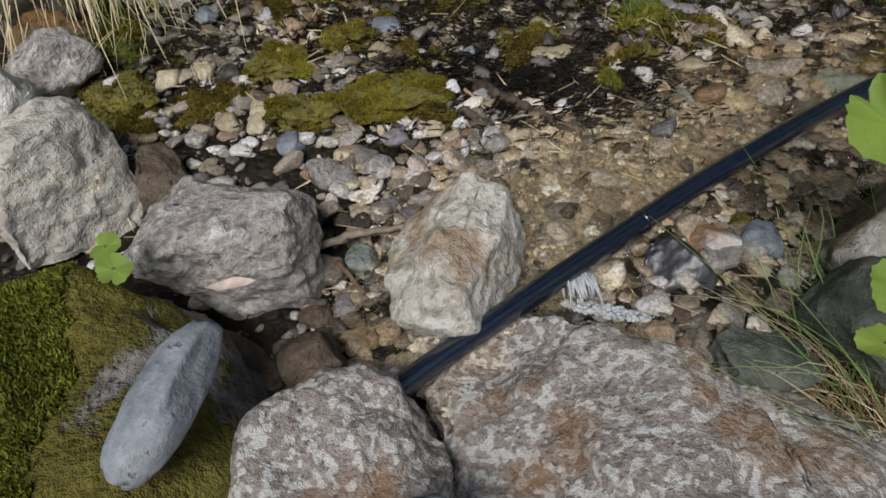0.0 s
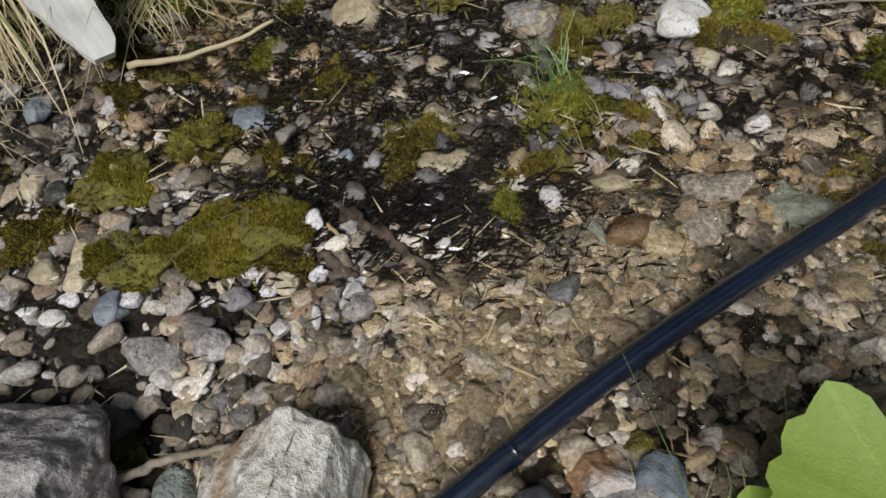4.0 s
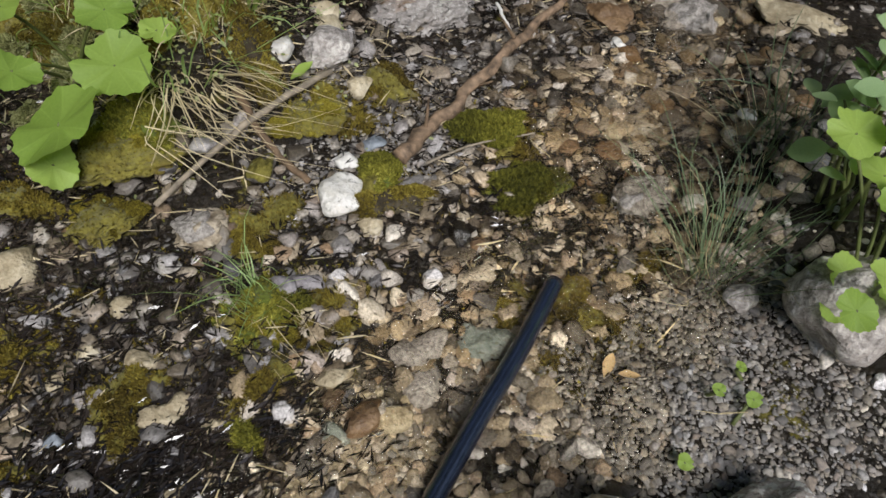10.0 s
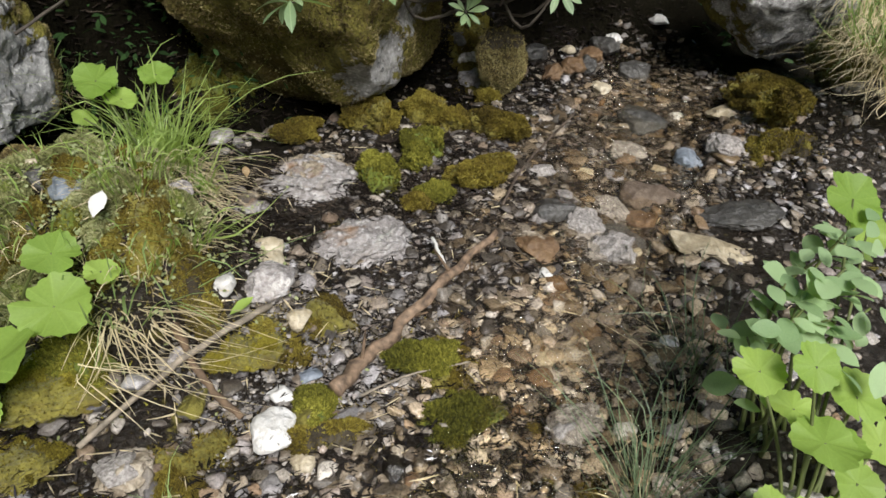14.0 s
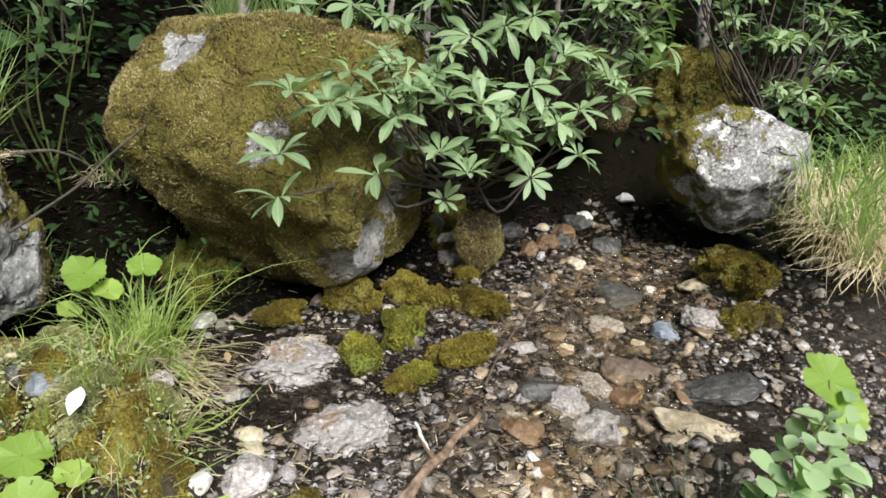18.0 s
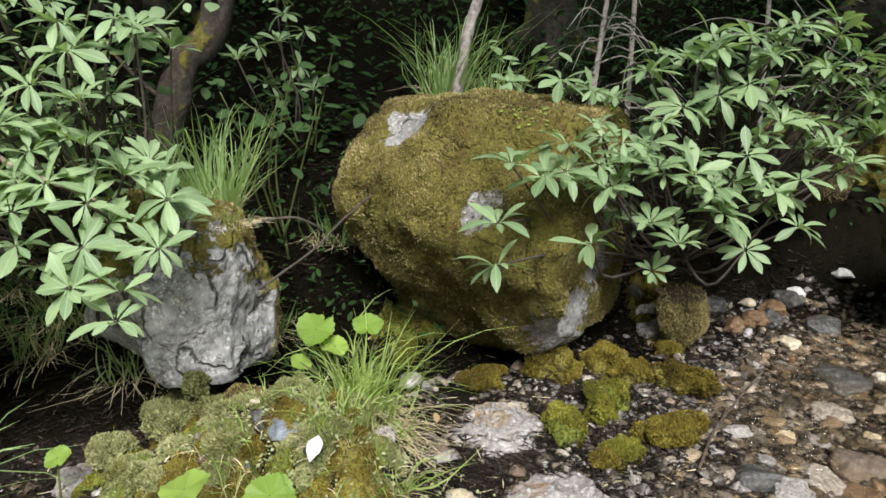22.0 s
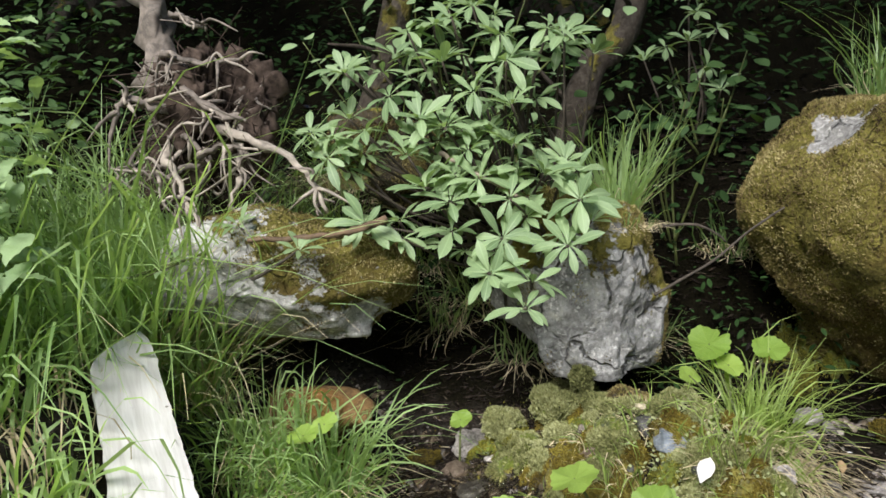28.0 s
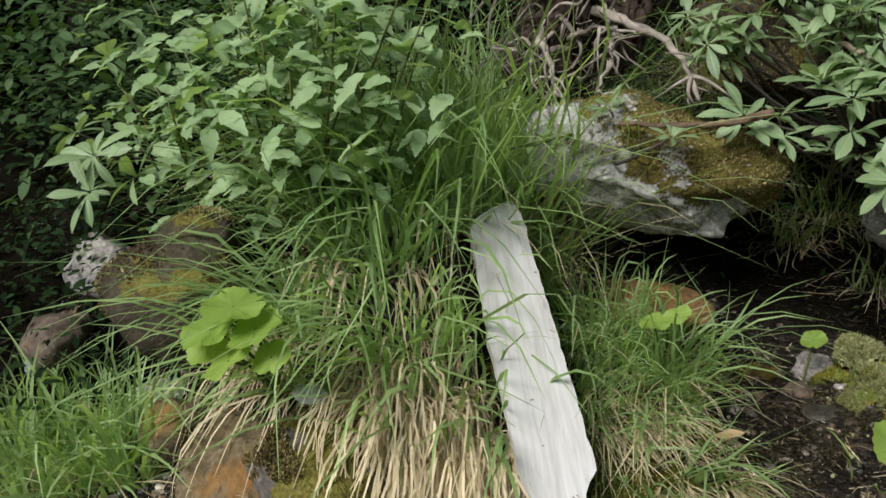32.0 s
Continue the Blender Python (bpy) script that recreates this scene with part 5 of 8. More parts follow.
moss_stone(1.02, 2.25, 0.20, 0.16, 0.17, -20, True, 821)
moss_stone(1.20, 2.25, 0.17, 0.15, 0.17, -50, True, 822)
moss_stone(1.36, 2.10, 0.24, 0.14, 0.13, -60, True, 823)
moss_stone(0.92, 1.97, 0.13, 0.15, 0.17, -30, False, 824)
moss_stone(1.09, 2.06, 0.19, 0.16, 0.13, 10, False, 825)
moss_stone(1.18, 1.89, 0.22, 0.15, 0.12, -20, True, 826)
moss_stone(1.03, 1.87, 0.13, 0.13, 0.08, -30, False, 827)
moss_stone(1.26, 2.17, 0.12, 0.12, 0.12, -30, True, 828)
moss_stone(0.97, 1.83, 0.10, 0.10, 0.06, 30, True, 829)
moss_stone(1.55, 2.44, 0.17, 0.15, 0.15, 0, True, 830)
moss_stone(1.47, 2.32, 0.12, 0.10, 0.09, 0, True, 831)
moss_stone(0.80, 2.24, 0.17, 0.13, 0.09, 0, True, 832)
moss_stone(2.26, 1.90, 0.30, 0.22, 0.17, -30, True, 833)
moss_stone(2.12, 1.72, 0.20, 0.20, 0.22, -30, True, 834)

rng_b = np.random.default_rng(45)
for k in range(26):
    bx, by = rng_b.uniform(-0.55, 0.95), rng_b.uniform(0.84, 1.72)
    if by < 0.95 and bx > 0.1:
        continue
    w = rng_b.uniform(0.05, 0.15)
    cushion("bbdgo"[k % 5], bx, by, w, w * rng_b.uniform(0.5, 0.9), w * 0.22, rng_b.uniform(-60, 60))

rng_d = np.random.default_rng(47)
for k in range(16):
    w = rng_d.uniform(0.06, 0.13)
    stone(("dark", "brown", "rust", "dark", "grey")[k % 5], rng_d.uniform(1.45, 2.15), rng_d.uniform(2.36, 2.58), w, w * rng_d.uniform(0.6, 1.0), w * 0.5, rng_d.uniform(-60, 60))

rng_l = np.random.default_rng(44)
for k in range(26):
    lx, ly = rng_l.normal(0.16, 0.15), rng_l.normal(1.86, 0.13)
    w = rng_l.uniform(0.045, 0.10)
    cushion("llbgl"[k % 5], lx, ly, w, w * rng_l.uniform(0.7, 1.2), w * rng_l.uniform(0.25, 0.4), rng_l.uniform(-60, 60))
for k in range(16):
    lx, ly = rng_l.normal(0.12, 0.17), rng_l.normal(1.84, 0.16)
    w = rng_l.uniform(0.03, 0.075)
    stone(("grey", "dark", "brown", "mossy", "pale")[k % 5], lx, ly, w, w * rng_l.uniform(0.7, 1.1), w * rng_l.uniform(0.4, 0.6), rng_l.uniform(-60, 60))

# ---- hose, board, sticks ----
HOSE = smooth_path([(-0.26, 0.25, 0.135), (-0.082, 0.424, 0.165), (0.164, 0.634, 0.195), (0.292, 0.744, 0.205), (0.452, 0.863, 0.222), (0.585, 0.955, 0.232), (0.70, 1.045, 0.236)], 70)
hose = thing("hose", quick_mesh("hose", *tube(HOSE, 0.0150, 22)), M_HOSE, label="black plastic water hose lying across the stream bed", category="hose")
nick = HOSE[int(len(HOSE) * 0.36):][:2]
part("joint_ring", quick_mesh("joint_ring", *tube([nick[0], nick[0] + (nick[1] - nick[0]) * 0.35], 0.0158, 22)), M_HOSE, hose, "narrow raised ring on the hose")
end = HOSE[-1] + (HOSE[-1] - HOSE[-2]) * 0.02
part("open_end", quick_mesh("open_end", *tube([end, end + (HOSE[-1] - HOSE[-2]) * 0.15], 0.0125, 18)), M_SOIL, hose, "dark open mouth of the hose")


def board():
    """A weathered plank with ragged ends, one corner of its lower end broken away."""
    top, low = Vector((-0.845, 1.670, 0.765)), Vector((-0.418, 1.206, 0.33))
    along = (low - top).normalized()
    side = Vector((0.55, 0.62, 0.0))
    side = (side - along * side.dot(along)).normalized()
    up = side.cross(along)
    if up.z < 0:
        up = -up
    length = (low - top).length
    n = 40
    rng = np.random.default_rng(3)
    rows = []
    for i in range(n + 1):
        s = i / n * length
        left = float(np.interp(s, (0.0, 0.025, 0.05, 0.08, 0.35, 0.58, 0.70, length), (0.0, -0.045, -0.075, -0.091, -0.090, -0.075, -0.046, -0.024)))
        right = float(np.interp(s, (0.0, 0.03, 0.20, 0.40, 0.59, 0.63, length - 0.02, length), (0.012, 0.024, 0.033, 0.046, 0.058, 0.027, 0.024, 0.008)))
        rows.append((s, left + rng.normal() * 0.0012, right + rng.normal() * 0.0012))
    verts, k = [], 9
    for s, left, right in rows:
        for layer in (0.007, -0.007):
            for j in range(k):
                u = left + (right - left) * j / (k - 1)
                warp = 0.0012 * math.sin(u * 22) + 0.003 * math.sin(s * 4)
                verts.append(Vector((u, s, layer + warp + 0.02)))
    faces = []
    for i in range(n):
        a, b = i * 2 * k, (i + 1) * 2 * k
        for j in range(k - 1):
            faces += [(a + j, a + j + 1, b + j + 1, b + j), (a + k + j + 1, a + k + j, b + k + j, b + k + j + 1)]
        faces += [(a + k, a, b, b + k), (a + k - 1, a + 2 * k - 1, b + 2 * k - 1, b + k - 1)]
    for a in (0, n * 2 * k):
        faces += [(a + j, a + k + j, a + k + j + 1, a + j + 1) for j in range(k - 1)]
    m = Matrix((side, along, up)).transposed().to_4x4()
    m.translation = top
    return quick_mesh("board", [v[:] for v in verts], faces, False), m


def board_material():
    n = Nodes("weathered_white_board")
    vec = n.coord()
    m = n.t.nodes.new("ShaderNodeMapping")
    m.inputs["Scale"].default_value = (16, 1.6, 4)
    n.t.links.new(vec, m.inputs["Vector"])
    grain = n.noise(5, 6, 0.65, m.outputs[0], 0.4)
    stain = n.noise(7, 5, 0.6, vec)
    c = n.ramp(grain, (0.3, (0.48, 0.46, 0.43)), (0.55, (0.62, 0.605, 0.58)), (0.75, (0.72, 0.71, 0.69)))
    c = n.mix(n.math("MULTIPLY", n.step(stain, 0.56, 0.74), 0.6), c, (0.36, 0.335, 0.30))
    c = n.mix(n.step(n.noise(45, 3, 0.6, vec), 0.71, 0.75), c, (0.20, 0.18, 0.15))
    return n.done(c, 0.75, n.bump(grain, 0.35, 0.002))


board_mesh, board_at = board()
thing("board", board_mesh, board_material(), board_at, label="weathered white wooden board leaning on the grassy bank", category="board")


def stick(name, points, r0, r1, material, label, seed=0, n=16, knots=0.12):
    p = smooth_path(points, n)
    rng = np.random.default_rng(seed + 50)
    p[1:-1] += rng.normal(size=(n - 2, 3)) * r0 * 0.18
    return thing(name, quick_mesh(name, *tube(p, np.linspace(r0, r1, n), 9, seed, knots)), material, label=label, category="stick")


def lifted(points, dz):
    return [(x, y, float(floor_at(x, y)) + dz) for x, y, *_ in points]


main = stick("stick", lifted([(0.566, 1.36), (0.704, 1.449), (0.874, 1.535), (1.077, 1.647)], 0.022), 0.015, 0.009, M_STICK, "thick brown stick with peeling bark", 1, 22, 0.16)
for k, (a, b) in enumerate((((0.64, 1.41), (0.665, 1.45)), ((0.78, 1.49), (0.80, 1.455)), ((0.90, 1.55), (0.89, 1.60)))):
    za, zb = float(floor_at(*a)) + 0.028, float(floor_at(*b)) + 0.055
    part("broken_twig", quick_mesh("broken_twig", *tube([(*a, za), (*b, zb)], (0.004, 0.002), 6)), M_BARK, main, "short broken side twig")
stick("twig", lifted([(0.16, 1.392), (0.291, 1.458), (0.399, 1.499), (0.516, 1.55)], 0.03), 0.005, 0.006, M_TWIG, "long pale grey twig on the bed", 2)
stick("twig", lifted([(0.343, 1.537), (0.357, 1.464), (0.404, 1.366)], 0.016), 0.008, 0.006, M_BARK, "short curved brown twig in the gravel", 3)
stick("twig", lifted([(0.604, 1.328), (0.702, 1.346), (0.83, 1.338)], 0.03), 0.0025, 0.0015, M_TWIG, "thin pale root across moss", 4)
stick("twig", lifted([(0.922, 1.67), (0.899, 1.566)], 0.03), 0.004, 0.004, M_BOARD, "short white splinter of wood", 5)
stick("twig", [(-0.402, 1.22, 0.315), (-0.325, 1.234, 0.318), (-0.243, 1.259, 0.325), (-0.176, 1.284, 0.345)], 0.0055, 0.0025, M_STRAW, "long pale dry twig beside the board", 6)
stick("driftwood", lifted([(-0.033, 0.976), (0.035, 0.939), (0.12, 0.862)], 0.010), 0.013, 0.005, M_SOIL, "dark rotten piece of wood in the stream", 7, 16, 0.25)
stick("driftwood", lifted([(-0.056, 0.917), (-0.003, 0.883)], 0.010), 0.008, 0.005, M_SOIL, "small dark rotten wood in the gravel", 8)
stick("splinter", lifted([(-0.05, 0.951), (-0.017, 0.925)], 0.018), 0.003, 0.002, M_DEADLEAF, "small orange wood splinter", 9)
stick("twig", lifted([(1.157, 1.741), (1.324, 1.891), (1.673, 2.128)], 0.02), 0.004, 0.003, M_SOIL, "thin dark wet twig across gravel", 10)
stick("driftwood", lifted([(-0.24, 0.614), (-0.173, 0.644), (-0.099, 0.665)], 0.03), 0.006, 0.004, M_TWIG, "broken pale stick between stones", 11)
stick("twig", lifted([(-0.20, 0.60), (-0.16, 0.55)], 0.02), 0.004, 0.003, M_BARK, "small brown twig between rocks", 12)
stick("branch", [(0.20, 2.10, 0.80), (0.34, 2.22, 0.86), (0.44, 2.30, 0.93), (0.56, 2.36, 1.0)], 0.0035, 0.0025, M_DARKTWIG, "dead dark branch leaning between two boulders", 13)
stick("branch", [(0.22, 2.22, 0.94), (0.29, 2.23, 0.945), (0.34, 2.24, 0.925), (0.37, 2.25, 0.90)], 0.004, 0.0025, M_DARKTWIG, "bent dead twig in the dark hollow", 14)
stick("branch", [(2.62, 1.98, 0.78), (2.70, 1.86, 0.72), (2.80, 1.78, 0.62)], 0.020, 0.014, M_TWIG, "weathered broken branch behind the bank", 15)
stick("branch", [(2.58, 1.90, 0.66), (2.70, 1.82, 0.66), (2.86, 1.74, 0.62)], 0.022, 0.014, M_ROOT, "yellowish rotten log end by the boulder", 16)
# ---- root plate of a fallen tree ----


M_OLDROOT = plain_material("grey_brown_root", (0.165, 0.138, 0.115), 0.85, 0.6, 40.0)
M_ROOTSOIL = plain_material("crumbling_red_brown_soil", (0.052, 0.038, 0.030), 0.95, 0.75, 45.0, Specular_IOR_Level=0.1)


def root_stump():
    rng = np.random.default_rng(21)
    core_v, core_f = rock_shape(200, (0.42, 0.27, 0.48), 6, facets=6, rough=0.34, fine=0.16)
    centre = np.array((-0.90, 2.10, 1.16))
    stump = thing("root_stump", at=Matrix.Translation(centre), label="uprooted dead tree stump with bleached tangled roots", category="stump")
    part("soil_core", quick_mesh("soil_core", core_v, core_f), M_ROOTSOIL, stump, "dark crumbling soil held by roots")
    roots = [([(0.06, -0.06, 0.03), (0.10, -0.11, 0.02), (0.18, -0.115, -0.01), (0.27, -0.113, -0.045), (0.33, -0.118, -0.11), (0.36, -0.122, -0.17)], 0.019, 0.007), ([(0.10, 0.0, 0.03), (0.134, -0.10, -0.007), (0.155, -0.13, -0.072), (0.14, -0.17, -0.153)], 0.017, 0.006),
             ([(-0.05, -0.05, 0.0), (-0.028, -0.15, -0.045), (0.018, -0.17, -0.096), (0.045, -0.19, -0.178)], 0.017, 0.006), ([(-0.06, 0.0, 0.14), (0.005, -0.11, 0.112), (0.109, -0.12, 0.052), (0.171, -0.125, 0.039)], 0.021, 0.006),
             ([(0.0, -0.03, 0.06), (-0.046, -0.13, 0.073), (-0.105, -0.155, 0.089), (-0.129, -0.18, 0.064)], 0.019, 0.008), ([(-0.066, -0.03, 0.297), (0.031, -0.08, 0.267), (0.072, -0.10, 0.254)], 0.012, 0.004),
             ([(-0.10, -0.03, 0.19), (-0.037, -0.10, 0.198), (0.054, -0.11, 0.174), (0.154, -0.10, 0.18)], 0.016, 0.005), ([(0.05, -0.08, -0.05), (0.012, -0.14, -0.072), (-0.028, -0.17, -0.085), (-0.086, -0.20, -0.067)], 0.014, 0.005),
             ([(0.0, -0.04, -0.04), (0.05, -0.13, -0.039), (0.112, -0.135, -0.013), (0.18, -0.14, -0.038)], 0.015, 0.005), ([(-0.10, 0.0, 0.02), (-0.12, -0.10, -0.01), (-0.15, -0.13, -0.08)], 0.013, 0.004)]
    for k, (line, r0, r1) in enumerate(roots):
        p = smooth_path([np.array(q) for q in line], 18)
        p[1:-1] += rng.normal(size=(16, 3)) * 0.0035
        root = part("root", quick_mesh("root", *tube(p, np.linspace(r0 * 0.66, r1 * 0.7, 18), 9, k, 0.28)), M_ROOT if k in (0, 1, 2) else M_OLDROOT, stump, "gnarled weathered root")
        for j in range(6):
            s = p[int(rng.integers(8, 18))]
            way = np.array((rng.normal() * 0.9, -abs(rng.normal()) * 0.5, rng.normal() * 0.7 - 0.4))
            q = smooth_path([s, s + way * 0.03 + rng.normal(size=3) * 0.010, s + way * 0.065 + rng.normal(size=3) * 0.02], 8)
            part("rootlet", quick_mesh("rootlet", *tube(q, np.linspace(r1 * 0.9, 0.0014, 8), 6, j, 0.2)), M_ROOT if j % 2 else M_OLDROOT, root, "thin weathered rootlet")
    for k in range(46):
        s = core_v[int(rng.integers(len(core_v)))]
        if s[1] > 0.02:
            continue
        way = np.array((rng.normal() * 0.8, -abs(rng.normal()) * 0.5 - 0.1, rng.normal() * 0.6 - 0.45))
        ln = rng.uniform(0.07, 0.17)
        curl = rng.normal(size=(3, 3)) * 0.03
        q = smooth_path([s * 0.8, s + way * ln * 0.3 + curl[0], s + way * ln * 0.65 + curl[1] + (0, 0, -0.02), s + way * ln + curl[2] + (0, 0, -0.04)], 14)
        r0 = rng.uniform(0.003, 0.0105)
        root = part("root", quick_mesh("root", *tube(q, np.linspace(r0, 0.0018, 14), 7, k, 0.2)), M_ROOT if k % 3 == 0 else M_OLDROOT, stump, "crooked weathered root")
        for j in range(3):
            e = q[int(rng.integers(5, 13))]
            t = smooth_path([e, e + rng.normal(size=3) * 0.02 + (0, -0.01, -0.015), e + rng.normal(size=3) * 0.035 + (0, -0.015, -0.035)], 7)
            part("rootlet", quick_mesh("rootlet", *tube(t, np.linspace(r0 * 0.45, 0.001, 7), 5, j, 0.2)), M_ROOT if j % 2 else M_OLDROOT, root, "thin weathered rootlet")
    p = smooth_path([(-0.06, 0.02, 0.02), (-0.10, -0.02, 0.10), (-0.122, -0.008, 0.227), (-0.148, 0.009, 0.33), (-0.152, 0.012, 0.36)], 16)
    part("broken_trunk", quick_mesh("broken_trunk", *tube(p, np.linspace(0.050, 0.026, 16), 11, 5, 0.35)), M_OLDROOT, stump, "grey broken upright trunk")
    hair = []
    for _ in range(380):
        s = core_v[int(rng.integers(len(core_v)))]
        if s[1] > 0.05:
            continue
        way = np.array((rng.normal() * 0.8, -abs(rng.normal()) * 0.7, rng.normal() * 0.7 - 0.4))
        q = smooth_path([s * 0.95, s + way * 0.03, s + way * 0.075 + rng.normal(size=3) * 0.02], 5)
        hair.append(tube(q, np.linspace(0.0024, 0.0007, 5), 4))
    part("root_hair", quick_mesh("root_hair", *merge(hair)), M_ROOTSOIL, stump, "tangle of fine roots", kind="stuff")


root_stump()
stick("branch", [(-0.38, 1.92, 0.99), (-0.45, 1.88, 0.965), (-0.54, 1.86, 0.955), (-0.66, 1.82, 0.95)], 0.009, 0.005, M_BARK, "dark curved root lying over the boulder", 31, 24)
stick("branch", [(-0.30, 2.10, 1.12), (-0.20, 2.02, 1.08), (-0.08, 2.00, 1.02)], 0.006, 0.004, M_TWIG, "thin grey branch among leaves", 32)
# ---- plants ----


def leaf_shape(length, width, bend=0.25, fold=0.18, tip=0.35, stations=7, wave=0.0):
    """One leaf along +x from its base: pointed, folded on its midrib and bent down."""
    u = np.linspace(0, 1, stations)
    w = width / 2 * np.sin(np.pi * u ** (1.0 + tip)) ** 0.75
    w[0], w[-1] = width * 0.04, 0.0
    x = length * u * (1 - 0.12 * bend * u)
    z = -bend * length * u ** 2 * 0.6
    mid = np.stack([x, 0 * u, z], -1)
    lift = fold * w + wave * width * np.sin(u * 14)
    right = np.stack([x, w, z + lift], -1)
    left = np.stack([x, -w, z + lift], -1)
    v = np.concatenate([left, mid, right])
    n = stations
    f = []
    for a in range(2):
        for i in range(n - 1):
            f.append((a * n + i, a * n + i + 1, (a + 1) * n + i + 1, (a + 1) * n + i))
    return v, np.array(f)


RHODO_LEAVES = [quick_mesh("leaf", *leaf_shape(1.0, w, b, 0.22, t)) for w, b, t in ((0.31, 0.50, 0.50), (0.33, 0.25, 0.45), (0.29, 0.80, 0.55))]
for me in RHODO_LEAVES:
    me.materials.append(M_RHODO)


def frame_of(direction, spin):
    """A turn whose z axis points along direction."""
    q = Vector(direction).to_track_quat("Z", "Y")
    return q.to_matrix().to_4x4() @ Matrix.Rotation(spin, 4, "Z")


def rhododendron(base, whorls, label, seed, size=0.080):
    """A bush: woody stems from the base, each with a whorl of leaves at its end."""
    rng = np.random.default_rng(seed)
    bush = thing("rhododendron", at=Matrix.Translation(base), label=label, category="shrub")
    base = np.array(base, float)
    places = [(np.array(w, float), 1.0) for w in whorls]
    if len(whorls) > 10:
        places += [(np.array(w, float) + rng.normal(size=3) * (0.06, 0.03, 0.04) + (0, 0.08, -0.01), rng.uniform(0.65, 0.95)) for w in whorls for _ in range(2 if w[0] > 1.0 or w[0] < 0.1 else 1) if not 0.4 < w[0] < 1.0 and not (-0.1 < w[0] < 0.2 and w[2] < 1.0)]
    for w, scale in places:
        w = w - base
        mid = w * 0.55 + np.array((0, 0, -0.05)) + rng.normal(size=3) * 0.04
        path = smooth_path([(0, 0, 0) + rng.normal(size=3) * 0.03, mid, w], 9)
        twig = part("stem", quick_mesh("stem", *tube(path, np.linspace(0.0055, 0.0028, 9), 6)), M_DARKTWIG, bush, "thin dark woody stem")
        out = w - mid
        tilt = np.array((0.0, -0.28, 1.0)) + rng.normal(size=3) * 0.25 + out / max(np.linalg.norm(out), 0.05) * 0.2
        m = Matrix.Translation(w) @ frame_of(tilt, rng.uniform(0, 6.28))
        count = int(rng.integers(9, 14))
        young = rng.random() < 0.3
        for k in range(count):
            ln = size * scale * rng.uniform(0.55, 1.12)
            up = rng.uniform(-22, 16) + (38 if k % 3 == 0 or young else 0)
            part("leaf", RHODO_LEAVES[int(rng.integers(3))], M_RHODO, twig,
                 at=m @ Matrix.Rotation(2 * math.pi * (k + rng.uniform(-0.25, 0.25)) / count, 4, "Z") @ pose(0.006, 0, 0.002 * (k % 3), rng.uniform(-20, 20), -up, 0) @ Matrix.Diagonal((ln, ln, ln, 1)))
    return bush


BUSH_LOW = [(0.76, 1.94, 1.08), (0.84, 1.93, 1.05), (0.90, 1.94, 1.12), (0.98, 1.94, 1.07), (1.04, 1.94, 1.12), (1.18, 2.04, 1.11), (1.01, 1.93, 1.02), (1.22, 2.03, 1.03), (0.72, 1.92, 0.95), (0.71, 1.90, 0.86), (1.18, 2.02, 0.91), (1.26, 2.01, 0.85),
            (1.31, 2.03, 1.03), (1.48, 2.04, 1.07), (1.40, 2.02, 0.92), (1.47, 2.01, 0.82), (1.57, 2.03, 0.97), (1.65, 2.02, 0.87), (1.65, 2.03, 1.00), (1.84, 2.04, 1.04), (0.95, 1.91, 0.89), (1.07, 1.94, 1.08), (0.89, 1.93, 1.06), (1.37, 2.03, 0.99)]
BUSH_HIGH = [(1.35, 2.15, 1.20), (1.44, 2.15, 1.35), (1.46, 2.15, 1.23), (1.64, 2.15, 1.34), (1.79, 2.15, 1.16), (1.83, 2.15, 1.30), (2.00, 2.15, 1.21), (2.04, 2.15, 1.11), (1.56, 2.15, 1.39), (2.11, 2.15, 1.18), (2.16, 2.15, 1.40), (1.86, 2.15, 1.40),
             (1.08, 2.35, 1.28), (1.18, 2.35, 1.25), (1.26, 2.35, 1.23), (1.65, 2.15, 1.23), (2.21, 2.15, 1.43), (1.71, 2.15, 1.42), (1.39, 2.15, 1.32), (1.56, 2.15, 1.26), (1.94, 2.15, 1.34), (2.07, 2.15, 1.30), (1.68, 2.15, 1.15), (1.86, 2.15, 1.09)]
BUSH_MIDDLE = [(-0.39, 2.16, 1.40), (-0.54, 2.12, 1.31), (-0.42, 2.09, 1.25), (-0.30, 2.13, 1.33), (-0.17, 2.16, 1.39), (-0.06, 2.16, 1.40), (-0.24, 2.19, 1.46), (-0.28, 2.06, 1.18), (-0.13, 2.08, 1.23), (-0.12, 2.04, 1.14), (-0.55, 2.05, 1.16), (-0.55, 2.02, 1.11),
               (0.03, 1.98, 1.03), (-0.13, 1.94, 0.95), (-0.44, 1.95, 0.97), (-0.24, 1.94, 0.96), (-0.15, 1.90, 0.88), (-0.06, 1.89, 0.87), (0.01, 1.93, 0.94), (-0.07, 1.86, 0.82), (-0.25, 1.97, 1.02), (-0.02, 2.15, 1.38), (-0.19, 2.00, 1.07), (-0.36, 2.02, 1.12),
               (-0.33, 2.17, 1.42), (-0.47, 2.05, 1.17), (-0.22, 2.10, 1.26), (-0.34, 2.07, 1.20), (-0.05, 2.01, 1.08), (-0.15, 2.13, 1.33), (-0.31, 1.99, 1.05), (-0.22, 2.03, 1.13), (-0.12, 1.98, 1.03)]
BUSH_BACK = [(0.20, 3.05, 1.38), (0.34, 3.05, 1.44), (0.46, 3.08, 1.28), (0.38, 3.20, 1.55), (0.45, 3.19, 1.49), (0.28, 3.18, 1.43), (0.36, 3.32, 1.63), (0.30, 3.12, 1.30), (0.42, 3.15, 1.36)]
